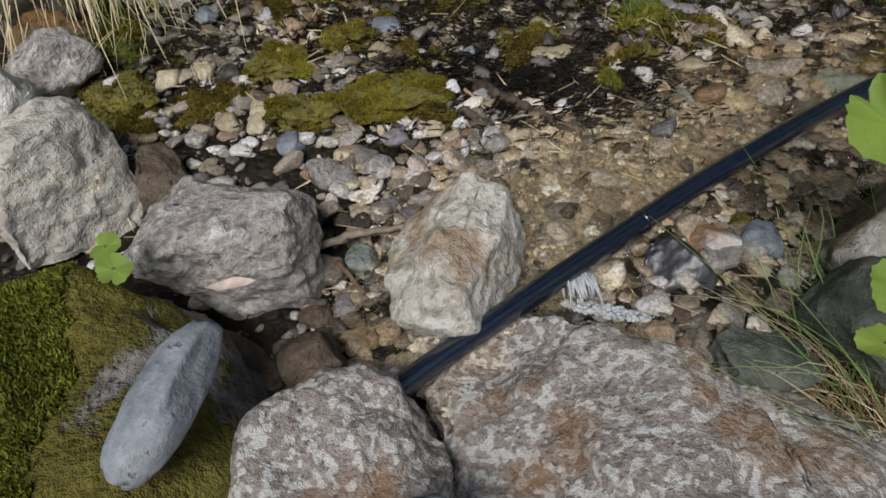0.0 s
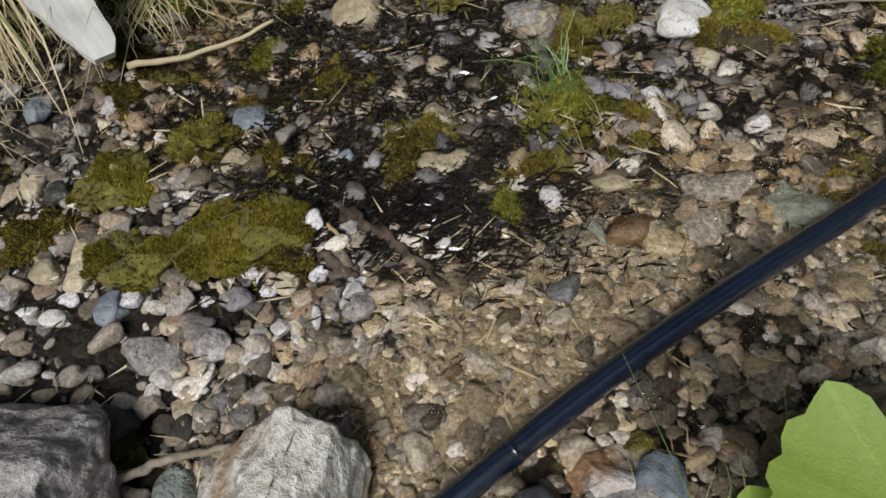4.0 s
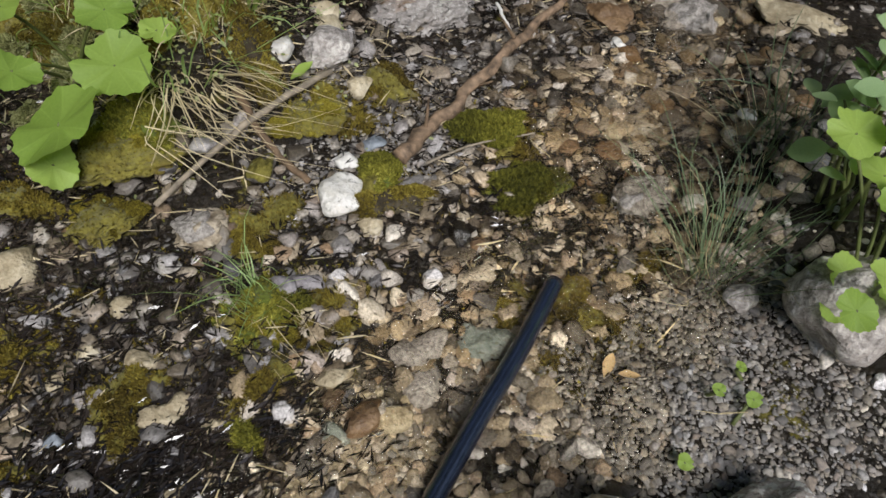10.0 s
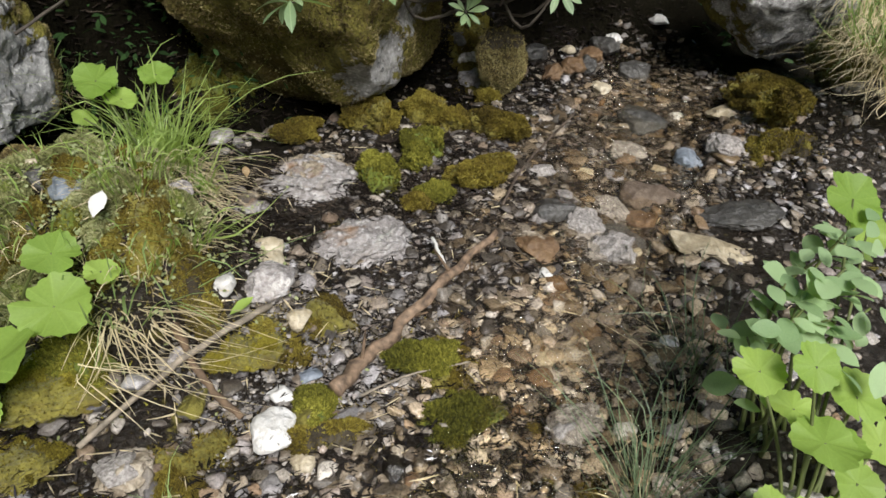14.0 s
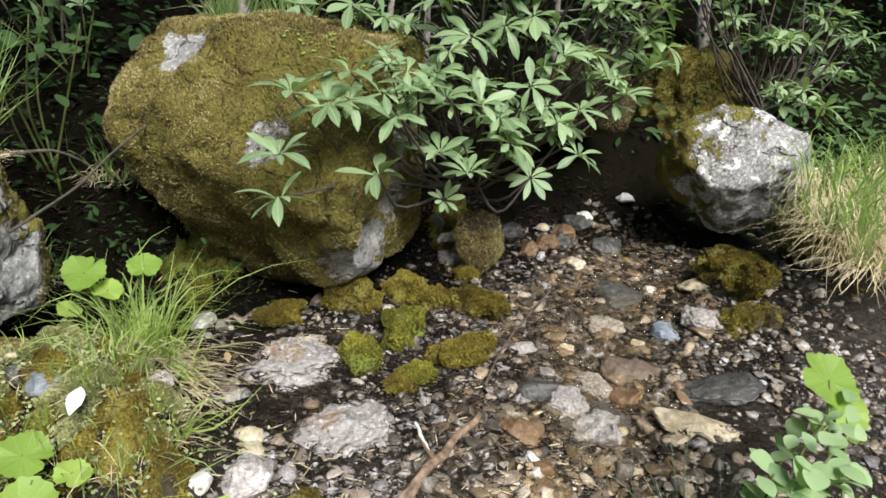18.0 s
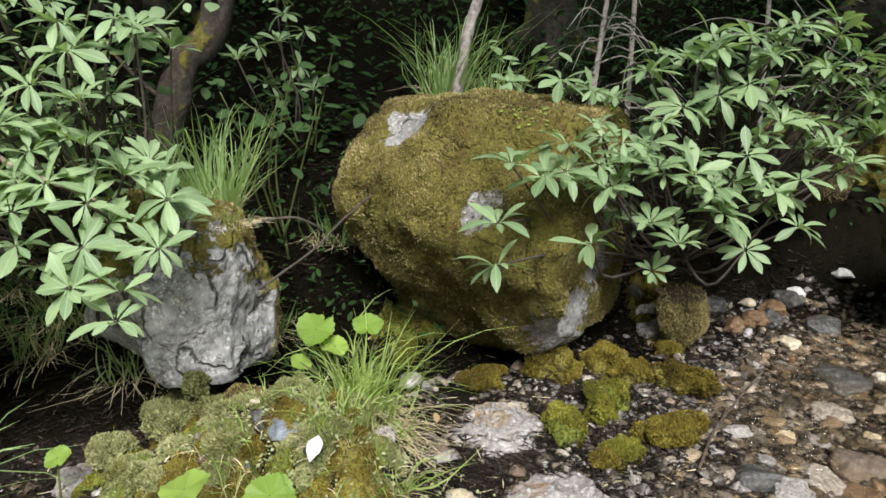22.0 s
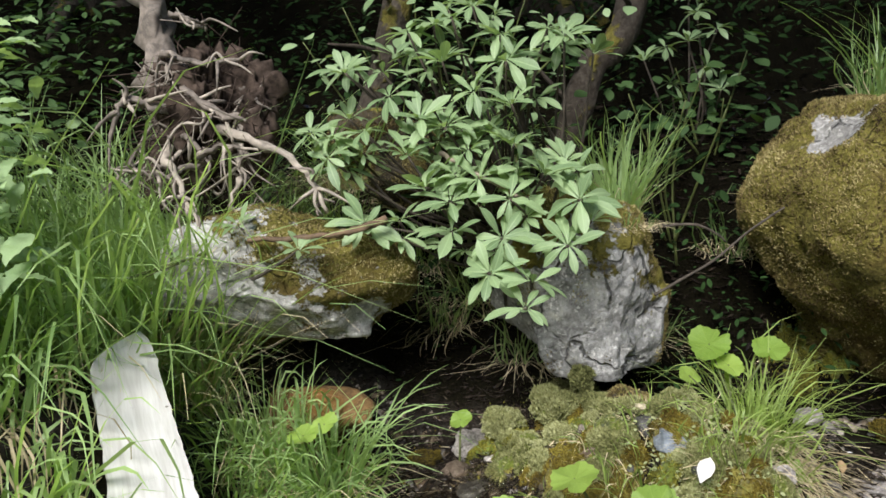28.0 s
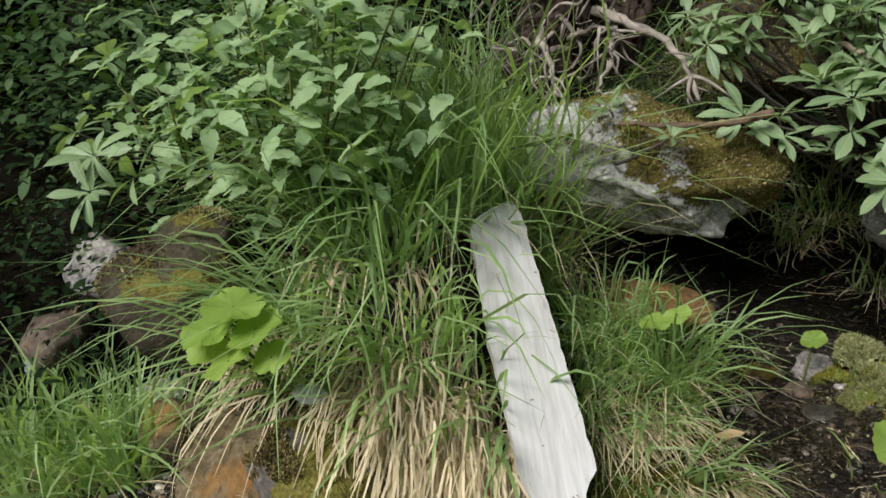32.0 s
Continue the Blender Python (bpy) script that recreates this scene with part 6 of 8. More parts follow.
BUSH_RIGHT = [(2.75, 2.06, 1.03), (2.81, 2.01, 0.97), (3.17, 2.34, 1.20), (3.04, 2.41, 1.20), (3.38, 2.23, 1.22), (3.51, 2.42, 1.32), (3.16, 2.65, 1.45), (2.95, 2.55, 1.30),
              (2.98, 2.45, 1.21), (3.14, 2.45, 1.00), (3.49, 2.45, 1.27), (3.53, 2.45, 1.42), (3.24, 2.45, 1.47), (2.98, 2.45, 1.42), (3.60, 2.45, 1.07), (2.68, 2.45, 1.42), (2.53, 2.45, 1.49), (3.18, 2.45, 1.20)]
rhododendron((1.45, 2.32, 0.78), BUSH_LOW, "rhododendron with pale green leaf whorls over the boulder", 11, 0.088)
rhododendron((1.72, 2.55, 0.85), BUSH_HIGH, "tall rhododendron bush with dense green leaf whorls", 12, 0.095)
rhododendron((-0.12, 2.42, 0.88), BUSH_MIDDLE, "rhododendron with large light green leaf whorls growing from boulder", 13, 0.083)
rhododendron((0.38, 3.25, 1.05), BUSH_BACK, "shaded rhododendron under the dark trees", 14)
rhododendron((3.1, 2.5, 0.85), BUSH_RIGHT, "sparse rhododendron on the far bank", 15, 0.095)
rhododendron((-1.62, 1.75, 0.75), [(-1.66, 1.22, 0.85), (-1.80, 1.30, 0.82), (-1.74, 1.24, 0.75), (-1.86, 1.40, 1.05), (-1.95, 1.34, 0.86), (-1.60, 1.28, 0.80)], "small rhododendron beside the leafy shrub", 16, 0.10)
rhododendron((-0.72, 1.98, 0.90), [(-0.70, 1.86, 0.975), (-0.55, 1.83, 0.93)], "small seedling with narrow leaves on the boulder", 17, 0.05)


def round_leaf(rings=5, spokes=54, seed=0):
    """A rounded heart-shaped leaf of diameter 1 with a scalloped, wavy rim."""
    rng = np.random.default_rng(seed)
    a = np.linspace(0, 2 * np.pi, spokes, endpoint=False)
    notch = 1 - 0.40 * np.exp(-((np.minimum(a, 2 * np.pi - a)) / 0.11) ** 2)
    rim = 0.5 * notch * (1 + 0.042 * np.cos(a * 17) + 0.05 * rng.normal() * np.sin(2 * a) + 0.05 * np.sin(3 * a + seed))
    v = [(0.0, 0, 0)]
    for i in range(1, rings + 1):
        r = rim * (i / rings) ** 0.9
        z = 0.16 * (r * 2) ** 2 * 0.35 + 0.05 * np.sin(a * 4 + seed) * (i / rings) ** 2 - 0.02 * np.abs(np.cos(a * 4.5)) * (i / rings)
        v += list(zip(r * np.cos(a), r * np.sin(a), z))
    f = [(0, 1 + j, 1 + (j + 1) % spokes) for j in range(spokes)]
    for i in range(rings - 1):
        o, p = 1 + i * spokes, 1 + (i + 1) * spokes
        for j in range(spokes):
            k = (j + 1) % spokes
            f += [(o + j, p + j, p + k), (o + j, p + k, o + k)]
    return np.array(v), np.array(f)


ROUND_LEAVES = [quick_mesh("leaf", *round_leaf(seed=s)) for s in range(5)]
for me in ROUND_LEAVES:
    me.materials.append(M_BUTTERBUR)


def butterbur(foot, leaves, label, seed):
    """A plant of round leaves on long stalks. leaves: place of the blade and its diameter."""
    rng = np.random.default_rng(seed)
    plant = thing("butterbur", at=Matrix.Translation(foot), label=label, category="plant")
    for x, y, z, d in leaves:
        top = np.array((x, y, z)) - np.array(foot)
        path = smooth_path([rng.normal(size=3) * (0.012, 0.012, 0.0), top * (0.5, 0.5, 0.65), top], 9)
        stalk = part("stalk", quick_mesh("stalk", *tube(path, np.linspace(0.0035, 0.0022, 9), 6)), M_STEM, plant, "slim green leaf stalk")
        tilt = np.array((0.0, -0.35, 1.0)) + rng.normal(size=3) * 0.2
        part("leaf", ROUND_LEAVES[int(rng.integers(5))], M_BUTTERBUR, stalk, "round bright green leaf",
             Matrix.Translation(top) @ frame_of(tilt, rng.uniform(0, 6.28)) @ Matrix.Diagonal((d, d, d, 1)))
    return plant


def foot(x, y):
    return (x, y, float(floor_at(x, y)))


butterbur(foot(0.46, 0.42), [(0.405, 0.475, 0.515, 0.145), (0.344, 0.471, 0.455, 0.088), (0.445, 0.465, 0.43, 0.09), (0.345, 0.37, 0.36, 0.055), (0.335, 0.345, 0.32, 0.045), (0.50, 0.50, 0.40, 0.08)], "butterbur with large bright leaves beside the hose", 1)
butterbur(foot(0.10, 1.72), [(0.07, 1.475, 0.455, 0.155), (0.172, 1.547, 0.49, 0.118), (0.184, 1.635, 0.54, 0.09), (0.04, 1.46, 0.40, 0.075), (0.25, 1.61, 0.50, 0.06), (-0.062, 1.541, 0.541, 0.085), (0.043, 1.649, 0.570, 0.09), (0.032, 1.552, 0.515, 0.08)], "butterbur with bright round leaves above the straw", 2)
butterbur(foot(0.37, 2.02), [(0.324, 2.10, 0.69, 0.10), (0.444, 2.06, 0.70, 0.075), (0.365, 2.08, 0.65, 0.07), (0.285, 2.10, 0.61, 0.055)], "small butterbur leaves in the grass tuft", 3)
butterbur(foot(0.47, 1.90), [(0.464, 1.90, 0.50, 0.058), (0.474, 1.88, 0.455, 0.03), (0.49, 1.90, 0.47, 0.035)], "tiny round leaves at the foot of the tuft", 4)
butterbur(foot(-1.00, 1.15), [(-0.915, 0.99, 0.745, 0.095), (-0.96, 0.98, 0.70, 0.10), (-0.88, 1.00, 0.715, 0.085), (-0.91, 0.97, 0.665, 0.085), (-0.98, 0.99, 0.66, 0.075), (-0.86, 1.01, 0.67, 0.06)], "butterbur leaves on the grassy island", 5)
butterbur(foot(-0.48, 1.74), [(-0.50, 1.70, 0.575, 0.065), (-0.465, 1.73, 0.59, 0.055)], "two small round leaves in the grass", 6)
butterbur(foot(-0.245, 2.03), [(-0.24, 2.03, 0.485, 0.055)], "single yellow-green leaf on wet ground", 7)
butterbur(foot(1.05, 0.78), [(1.40, 1.05, 0.64, 0.11), (1.05, 0.79, 0.47, 0.09), (1.02, 0.89, 0.53, 0.075), (0.90, 0.72, 0.42, 0.055), (0.955, 0.73, 0.44, 0.055), (1.06, 0.84, 0.56, 0.07), (1.44, 1.03, 0.58, 0.08), (1.14, 0.82, 0.40, 0.10), (1.02, 0.72, 0.38, 0.08), (1.10, 0.74, 0.33, 0.085), (1.17, 0.78, 0.34, 0.08), (1.00, 0.80, 0.36, 0.06), (1.20, 0.84, 0.45, 0.09), (1.12, 0.70, 0.28, 0.07), (1.24, 0.80, 0.37, 0.08), (0.97, 0.77, 0.33, 0.05), (1.08, 0.86, 0.46, 0.07)], "butterbur plant with big ragged leaves on the bank", 8)
for k, (x, y, d) in enumerate(((0.70, 0.72, 0.024), (0.80, 0.78, 0.020), (0.84, 0.75, 0.024), (0.86, 0.80, 0.018))):
    butterbur(foot(x, y), [(x + 0.006, y - 0.004, float(floor_at(x, y)) + 0.03, d)], "small round seedling on gravel", 90 + k)


def blades(n, length, spread, lean, width, seed, droop=0.8, up=1.0, hang=0.0):
    """Grass blades from one clump, each a tapered, bowed strip."""
    rng = np.random.default_rng(seed)
    seg = 6
    a = rng.uniform(0, 2 * np.pi, n)
    foot_r = spread * np.sqrt(rng.random(n))
    base = np.stack([foot_r * np.cos(a), foot_r * np.sin(a), -0.02 + 0 * a], -1)
    out = np.stack([np.cos(a), np.sin(a), 0 * a], -1) * rng.uniform(0.05, 0.8, (n, 1)) + rng.normal(size=(n, 3)) * (0.18, 0.18, 0) + np.array((*lean, 0.0))
    ln = length * rng.uniform(0.45, 1.1, (n, 1))
    u = np.linspace(0, 1, seg)[None, :, None]
    d = droop * rng.uniform(0.3, 1.3, (n, 1, 1))
    p = base[:, None] + ln[:, None] * (np.array((0, 0, up)) * (u - 0.5 * d * u ** 2.4) + out[:, None] * (0.45 * u + 0.55 * u ** 2 - 0.5 * min(hang, 1.0) * u ** 2) - np.array((0, 0, hang)) * u ** 2)
    p = p + 0.10 * ln[:, None] * rng.normal(size=(n, 1, 3)) * np.sin(np.pi * u)
    t = np.stack([-out[:, 1], out[:, 0], 0.3 * rng.normal(size=n)], -1)
    t /= np.maximum(np.linalg.norm(t, axis=1)[:, None], 1e-6)
    w = width * rng.uniform(0.5, 1.2, (n, 1, 1)) * (1 - u ** 1.6) * (0.5 + 0.5 * np.minimum(u * 4, 1)) + 0.0002
    v = np.stack([p - t[:, None] * w, p + t[:, None] * w], 2).reshape(-1, 3)
    k = np.arange(n)[:, None, None] * (2 * seg) + np.arange(seg - 1)[None, :, None] * 2
    f = (k + np.array((0, 1, 3, 2))).reshape(-1, 4)
    return v, f


def grass(x, y, z, green, dry, length, spread, lean, label, seed, width=0.0028, droop=0.9, up=1.0, dry_lean=None, dry_length=None, dry_up=0.7, hang=0.0, green_material=None, dry_material=None):
    tuft = thing("grass_tuft", at=Matrix.Translation((x, y, z)), label=label, category="grass", group="grass tufts on the banks")
    if green:
        part("grass", quick_mesh("grass", *blades(green, length, spread, lean, width, seed, droop, up)), green_material or M_GRASS, tuft, "fresh green grass blades", kind="stuff")
    if dry:
        part("straw", quick_mesh("straw", *blades(int(dry * 1.6), dry_length or length * 0.8, spread * 1.1, dry_lean or lean, min(width * 0.5, 0.0026), seed + 1, 1.3, dry_up, hang)), dry_material or M_STRAW, tuft, "dry straw-coloured blades", kind="stuff")
    return tuft


gz = lambda x, y: float(floor_at(x, y))
LABEL_T = "green grass tuft with dry straw at its base"
grass(0.42, 2.02, gz(0.42, 2.02), 240, 130, 0.31, 0.05, (0.05, -0.15), LABEL_T, 1, dry_lean=(0.1, -0.7), dry_up=0.35, green_material=M_GRASS_BRIGHT)
grass(0.46, 1.93, gz(0.46, 1.93), 50, 90, 0.17, 0.05, (0.1, -0.3), LABEL_T, 2, dry_lean=(0.2, -0.8), dry_up=0.2, green_material=M_GRASS_BRIGHT)
grass(0.33, 1.80, gz(0.33, 1.80), 60, 30, 0.16, 0.07, (-0.1, -0.2), LABEL_T, 3, green_material=M_GRASS_BRIGHT)
grass(0.20, 1.78, gz(0.20, 1.78), 60, 30, 0.15, 0.10, (0.0, -0.3), LABEL_T, 4, green_material=M_GRASS_BRIGHT)
grass(0.40, 1.68, gz(0.40, 1.68), 45, 25, 0.14, 0.05, (0.2, -0.4), LABEL_T, 5, green_material=M_GRASS_BRIGHT)
grass(0.28, 1.60, gz(0.28, 1.60), 20, 60, 0.22, 0.07, (0.3, -0.6), "dry straw hanging over the mossy ledge", 6, dry_lean=(0.35, -0.8), dry_up=0.25)
grass(0.22, 1.56, gz(0.22, 1.56), 0, 45, 0.24, 0.05, (0.6, -0.6), "dry straw lying over the stones", 7, dry_lean=(0.9, -0.5), dry_up=0.22)
grass(-0.50, 1.80, gz(-0.50, 1.80) + 0.01, 230, 50, 0.34, 0.09, (0.15, -0.30), "thick arching green grass tuft before the boulder", 8, 0.0046)
grass(-0.66, 1.83, gz(-0.66, 1.83) + 0.01, 180, 50, 0.32, 0.09, (0.0, -0.3), "thick arching green grass tuft before the boulder", 9, 0.0044)
grass(-0.60, 1.60, gz(-0.60, 1.60), 110, 90, 0.22, 0.10, (0.25, -0.4), LABEL_T, 10, dry_lean=(0.5, -0.8), dry_up=0.3)
grass(-0.48, 1.47, gz(-0.48, 1.47), 60, 80, 0.18, 0.10, (0.3, -0.4), LABEL_T, 110, dry_lean=(0.6, -0.8), dry_up=0.2)
for k, (x, y, n, d, ln, lx, ly) in enumerate(((-0.98, 1.40, 220, 60, 0.36, 0.05, -0.25), (-0.98, 1.58, 170, 60, 0.38, -0.12, -0.20), (-1.08, 1.30, 180, 90, 0.30, -0.15, -0.35), (-0.86, 1.32, 160, 140, 0.30, 0.10, -0.4),
                                              (-1.02, 1.20, 90, 40, 0.26, -0.1, -0.5), (-0.83, 1.25, 50, 190, 0.30, 0.0, -0.5), (-0.72, 1.32, 40, 200, 0.30, 0.1, -0.5), (-1.10, 1.52, 220, 80, 0.36, -0.1, -0.2))):
    grass(x, y, gz(x, y), int(n * 0.75), d, ln * 1.25, 0.11, (lx * 1.5, ly * 1.2), "dense grass on the island with hanging straw", 20 + k, 0.0058, 1.55, dry_lean=(lx + 0.1, ly * 1.6), dry_up=0.30, dry_length=ln * 0.95, hang=0.85)
for k, (x, y) in enumerate(((-1.10, 2.05), (-1.22, 2.12), (-1.36, 2.06), (-1.30, 2.30), (-1.48, 2.22), (-1.16, 2.32))):
    grass(x, y, gz(x, y), 120, 60, 0.70, 0.12, (0.06 * (k % 3 - 1), -0.15), "tall green grass with straw beside the stump", 160 + k, 0.0046, 1.0)
for k, (x, y) in enumerate(((-1.16, 2.02), (-1.06, 2.08), (-1.24, 2.08), (-1.12, 1.92), (-1.02, 1.96))):
    grass(x, y, gz(x, y), 90, 30, 0.78, 0.08, (0.08 * (k % 3 - 1), -0.10), "tall green grass between bush and stump", 250 + k, 0.0044, 0.7)
for k, (x, y) in enumerate(((-1.08, 1.98), (-1.20, 1.92), (-1.32, 1.98), (-1.16, 2.12), (-1.30, 2.14), (-1.44, 2.08), (-1.02, 2.06), (-1.24, 2.26))):
    grass(x, y, gz(x, y), 130, 24, 0.92, 0.09, (0.10 * (k % 3 - 1), -0.10), "tall broad-bladed green grass behind the island", 270 + k, 0.0062, 0.75)
for k, (x, y) in enumerate(((-1.02, 1.75), (-1.16, 1.78), (-1.06, 1.92), (-1.28, 1.72), (-1.22, 1.95), (-0.94, 1.86), (-1.38, 1.88))):
    grass(x, y, gz(x, y), 140, 50, 0.74, 0.13, (0.10 * (k % 3 - 1), -0.18), "long arching green grass behind the island", 40 + k, 0.0046, 1.1)
for k, (x, y) in enumerate(((-1.36, 0.98), (-1.46, 0.90), (-1.27, 1.02), (-1.50, 1.02), (-1.58, 0.95))):
    grass(x, y, gz(x, y), 100, 14, 0.38, 0.06, (0.12, 0.0), "tall green grass beside the side channel", 60 + k, 0.0058, 0.9)
bank = rock("mossy_bank", (2.60, 1.72, 0.58), (0.52, 0.42, 0.52), 882, M_MOSS, "rounded bank of earth and moss by the stream", "bank", (0, 0, -20), 6, facets=5, rough=0.14, fine=0.05, grit=0.006)
moss_on(bank, 16000, 0.009, 882, M_SPRIG_PALE, lambda mid, n: (n[:, 2] > -0.2) * (0.2 + (vnoise(mid * 14, 3) > -0.2)))
for k, (x, y, z) in enumerate(((2.40, 1.66, 0.76), (2.50, 1.58, 0.78), (2.62, 1.62, 0.82), (2.45, 1.74, 0.80), (2.38, 1.56, 0.66), (2.70, 1.66, 0.82), (2.56, 1.52, 0.70))):
    grass(x, y, z, 30, 110, 0.30, 0.08, (-0.4, -0.4), "long pale straw hanging over the mossy bank", 230 + k, 0.0030, 1.5, dry_lean=(-0.5, -0.5), dry_up=0.4, dry_length=0.22, hang=0.6)
for k, (x, y, n, d) in enumerate(((2.36, 1.62, 120, 130), (2.48, 1.50, 150, 120), (2.62, 1.66, 160, 120), (2.30, 1.46, 90, 110), (2.75, 1.52, 150, 60), (2.60, 1.80, 120, 60))):
    grass(x, y, gz(x, y) + 0.10, n, d, 0.30, 0.09, (-0.15, -0.2), "grassy bank tuft with long dry straw", 70 + k, 0.0030, dry_lean=(-0.8, -0.5), dry_up=0.35)
grass(0.255, 1.185, gz(0.255, 1.185), 44, 24, 0.17, 0.016, (-0.1, -0.1), "thin wiry grass sprouting from the bed", 80, 0.0014, 0.6, dry_lean=(0.12, -0.75), dry_up=0.35, dry_length=0.13)
grass(0.27, 1.24, gz(0.27, 1.24), 16, 8, 0.13, 0.012, (-0.3, -0.5), "thin wiry grass sprouting from the bed", 180, 0.0012, dry_lean=(-0.5, -0.5), dry_up=0.4)
M_RUSH = leaf_material("rush_blade", (0.05, 0.085, 0.045), (0.16, 0.22, 0.12), 0.45, thin=0.3)
grass(0.93, 0.95, gz(0.93, 0.95), 60, 14, 0.26, 0.035, (0.02, 0.05), "slender blue-green rush tuft at the bank", 81, 0.0010, 0.25, 1.0, green_material=M_RUSH)
grass(0.98, 0.98, gz(0.98, 0.98), 40, 10, 0.28, 0.05, (0.25, 0.0), "slender blue-green rush tuft at the bank", 82, 0.0011, 0.5, green_material=M_RUSH)
grass(1.22, 1.12, gz(1.22, 1.12), 60, 20, 0.26, 0.08, (0.0, 0.0), "thin grass under the leafy plants", 83, 0.0014, green_material=M_RUSH)
M_BROWNSTRAW = leaf_material("rusty_brown_straw", (0.10, 0.052, 0.024), (0.36, 0.23, 0.12), 0.6, thin=0.15)
grass(0.40, 0.50, gz(0.40, 0.50), 30, 40, 0.16, 0.07, (0.0, 0.1), "tangle of brown straw and thin grass", 84, 0.0014, dry_lean=(-0.2, 0.2), dry_up=0.4)
grass(0.355, 0.535, gz(0.355, 0.535), 0, 60, 0.09, 0.03, (0.0, -0.2), "tangle of rusty brown needles between stones", 184, 0.0016, dry_lean=(0.1, -0.2), dry_up=0.35, dry_material=M_BROWNSTRAW)
grass(0.405, 0.455, gz(0.405, 0.455) + 0.02, 0, 130, 0.15, 0.04, (0.0, -0.2), "tangle of rusty brown straw below broad leaves", 185, 0.0016, dry_lean=(0.0, -0.4), dry_up=0.45, dry_material=M_BROWNSTRAW)
grass(0.45, 0.38, gz(0.45, 0.38), 60, 170, 0.24, 0.07, (-0.3, 0.3), "tangle of brown straw and thin grass", 85, 0.0014)
grass(-0.56, 1.30, gz(-0.56, 1.30), 14, 26, 0.20, 0.05, (0.3, -0.5), "pale straw beside the board", 86, 0.0016, dry_lean=(0.3, -0.8), dry_up=0.3)
grass(-0.66, 1.12, gz(-0.66, 1.12), 14, 30, 0.20, 0.06, (0.3, -0.4), "pale straw beside the board", 87, 0.0016, dry_lean=(0.4, -0.8), dry_up=0.3)
grass(0.83, 2.68, 1.24, 130, 20, 0.34, 0.07, (0.0, -0.1), "dark green grass on top of the boulder", 88, 0.0034, 0.7)
grass(1.00, 2.66, 1.22, 70, 20, 0.26, 0.06, (0.1, -0.1), "dark green grass on top of the boulder", 89, 0.0030, 0.7)
grass(0.12, 2.42, 0.97, 150, 20, 0.30, 0.06, (0.0, -0.1), "upright dark green grass behind the boulder", 90, 0.0036, 0.5)
grass(0.12, 2.28, 0.95, 40, 150, 0.10, 0.08, (0.1, -0.4), "short green grass and rusty dry needles on the boulder", 91, 0.0014, dry_lean=(0.2, -0.6), dry_up=0.2)
grass(-0.66, 2.45, gz(-0.66, 2.45) + 0.25, 60, 140, 0.34, 0.09, (0.0, -0.3), "pale hanging straw tussock on the dark bank", 92, dry_lean=(-0.1, -0.8), dry_up=0.3)
grass(-0.62, 2.20, gz(-0.62, 2.20) + 0.20, 110, 30, 0.34, 0.06, (0.0, -0.1), "upright grass behind the pale boulder", 93, 0.0036, 0.5)
grass(-0.80, 2.00, 0.90, 30, 40, 0.20, 0.08, (-0.1, -0.5), "dry grass hanging over the pale boulder", 94, dry_lean=(0.0, -0.8), dry_up=0.25)
grass(-0.86, 1.86, gz(-0.86, 1.86), 130, 70, 0.34, 0.09, (0.05, -0.3), LABEL_T, 95, 0.0034)
grass(-0.70, 1.74, gz(-0.70, 1.74), 60, 30, 0.24, 0.06, (0.3, -0.2), "green grass arching over the board", 96, 0.0030)
for k, (x, y) in enumerate(((-0.55, 1.62), (-0.46, 1.52), (-0.50, 1.72), (-0.38, 1.64), (-0.64, 1.66))):
    grass(x, y, gz(x, y), 70, 110, 0.22, 0.08, (0.2, -0.3), "bright arching grass with straw beside the board", 180 + k, 0.0044, dry_lean=(0.3, -0.7), dry_up=0.4)
for k, (x, y) in enumerate(((-0.78, 1.25), (-0.74, 1.30), (-0.80, 1.19), (-0.70, 1.27), (-0.84, 1.22))):
    grass(x, y, gz(x, y) + 0.06, 12, 210, 0.26, 0.06, (0.0, -0.4), "thick hanging straw below the island grass", 200 + k, 0.0052, dry_lean=(0.02, -0.5), dry_up=0.25, dry_length=0.24, hang=0.8)
grass(-0.30, 1.62, gz(-0.30, 1.62), 30, 30, 0.12, 0.03, (0.2, -0.2), "small grass tuft in the side channel", 97, 0.0022)

# grass, straw and small growth on the ledge, the dark bank and behind the stump
for k, (x, y, n, d, ln) in enumerate(((0.10, 1.90, 26, 14, 0.10), (0.20, 1.98, 22, 12, 0.09), (0.02, 1.82, 24, 10, 0.10), (0.30, 1.66, 22, 18, 0.12), (0.14, 1.72, 26, 16, 0.12), (-0.08, 1.76, 14, 10, 0.09), (0.26, 1.90, 24, 16, 0.11), (0.36, 1.86, 30, 16, 0.14))):
    grass(x, y, gz(x, y), n, int(d * 1.6), ln * 1.2, 0.06, (0.1 * (k % 3 - 1), -0.3), "short pale grass growing through moss", 120 + k, 0.0030, green_material=M_GRASS_BRIGHT)
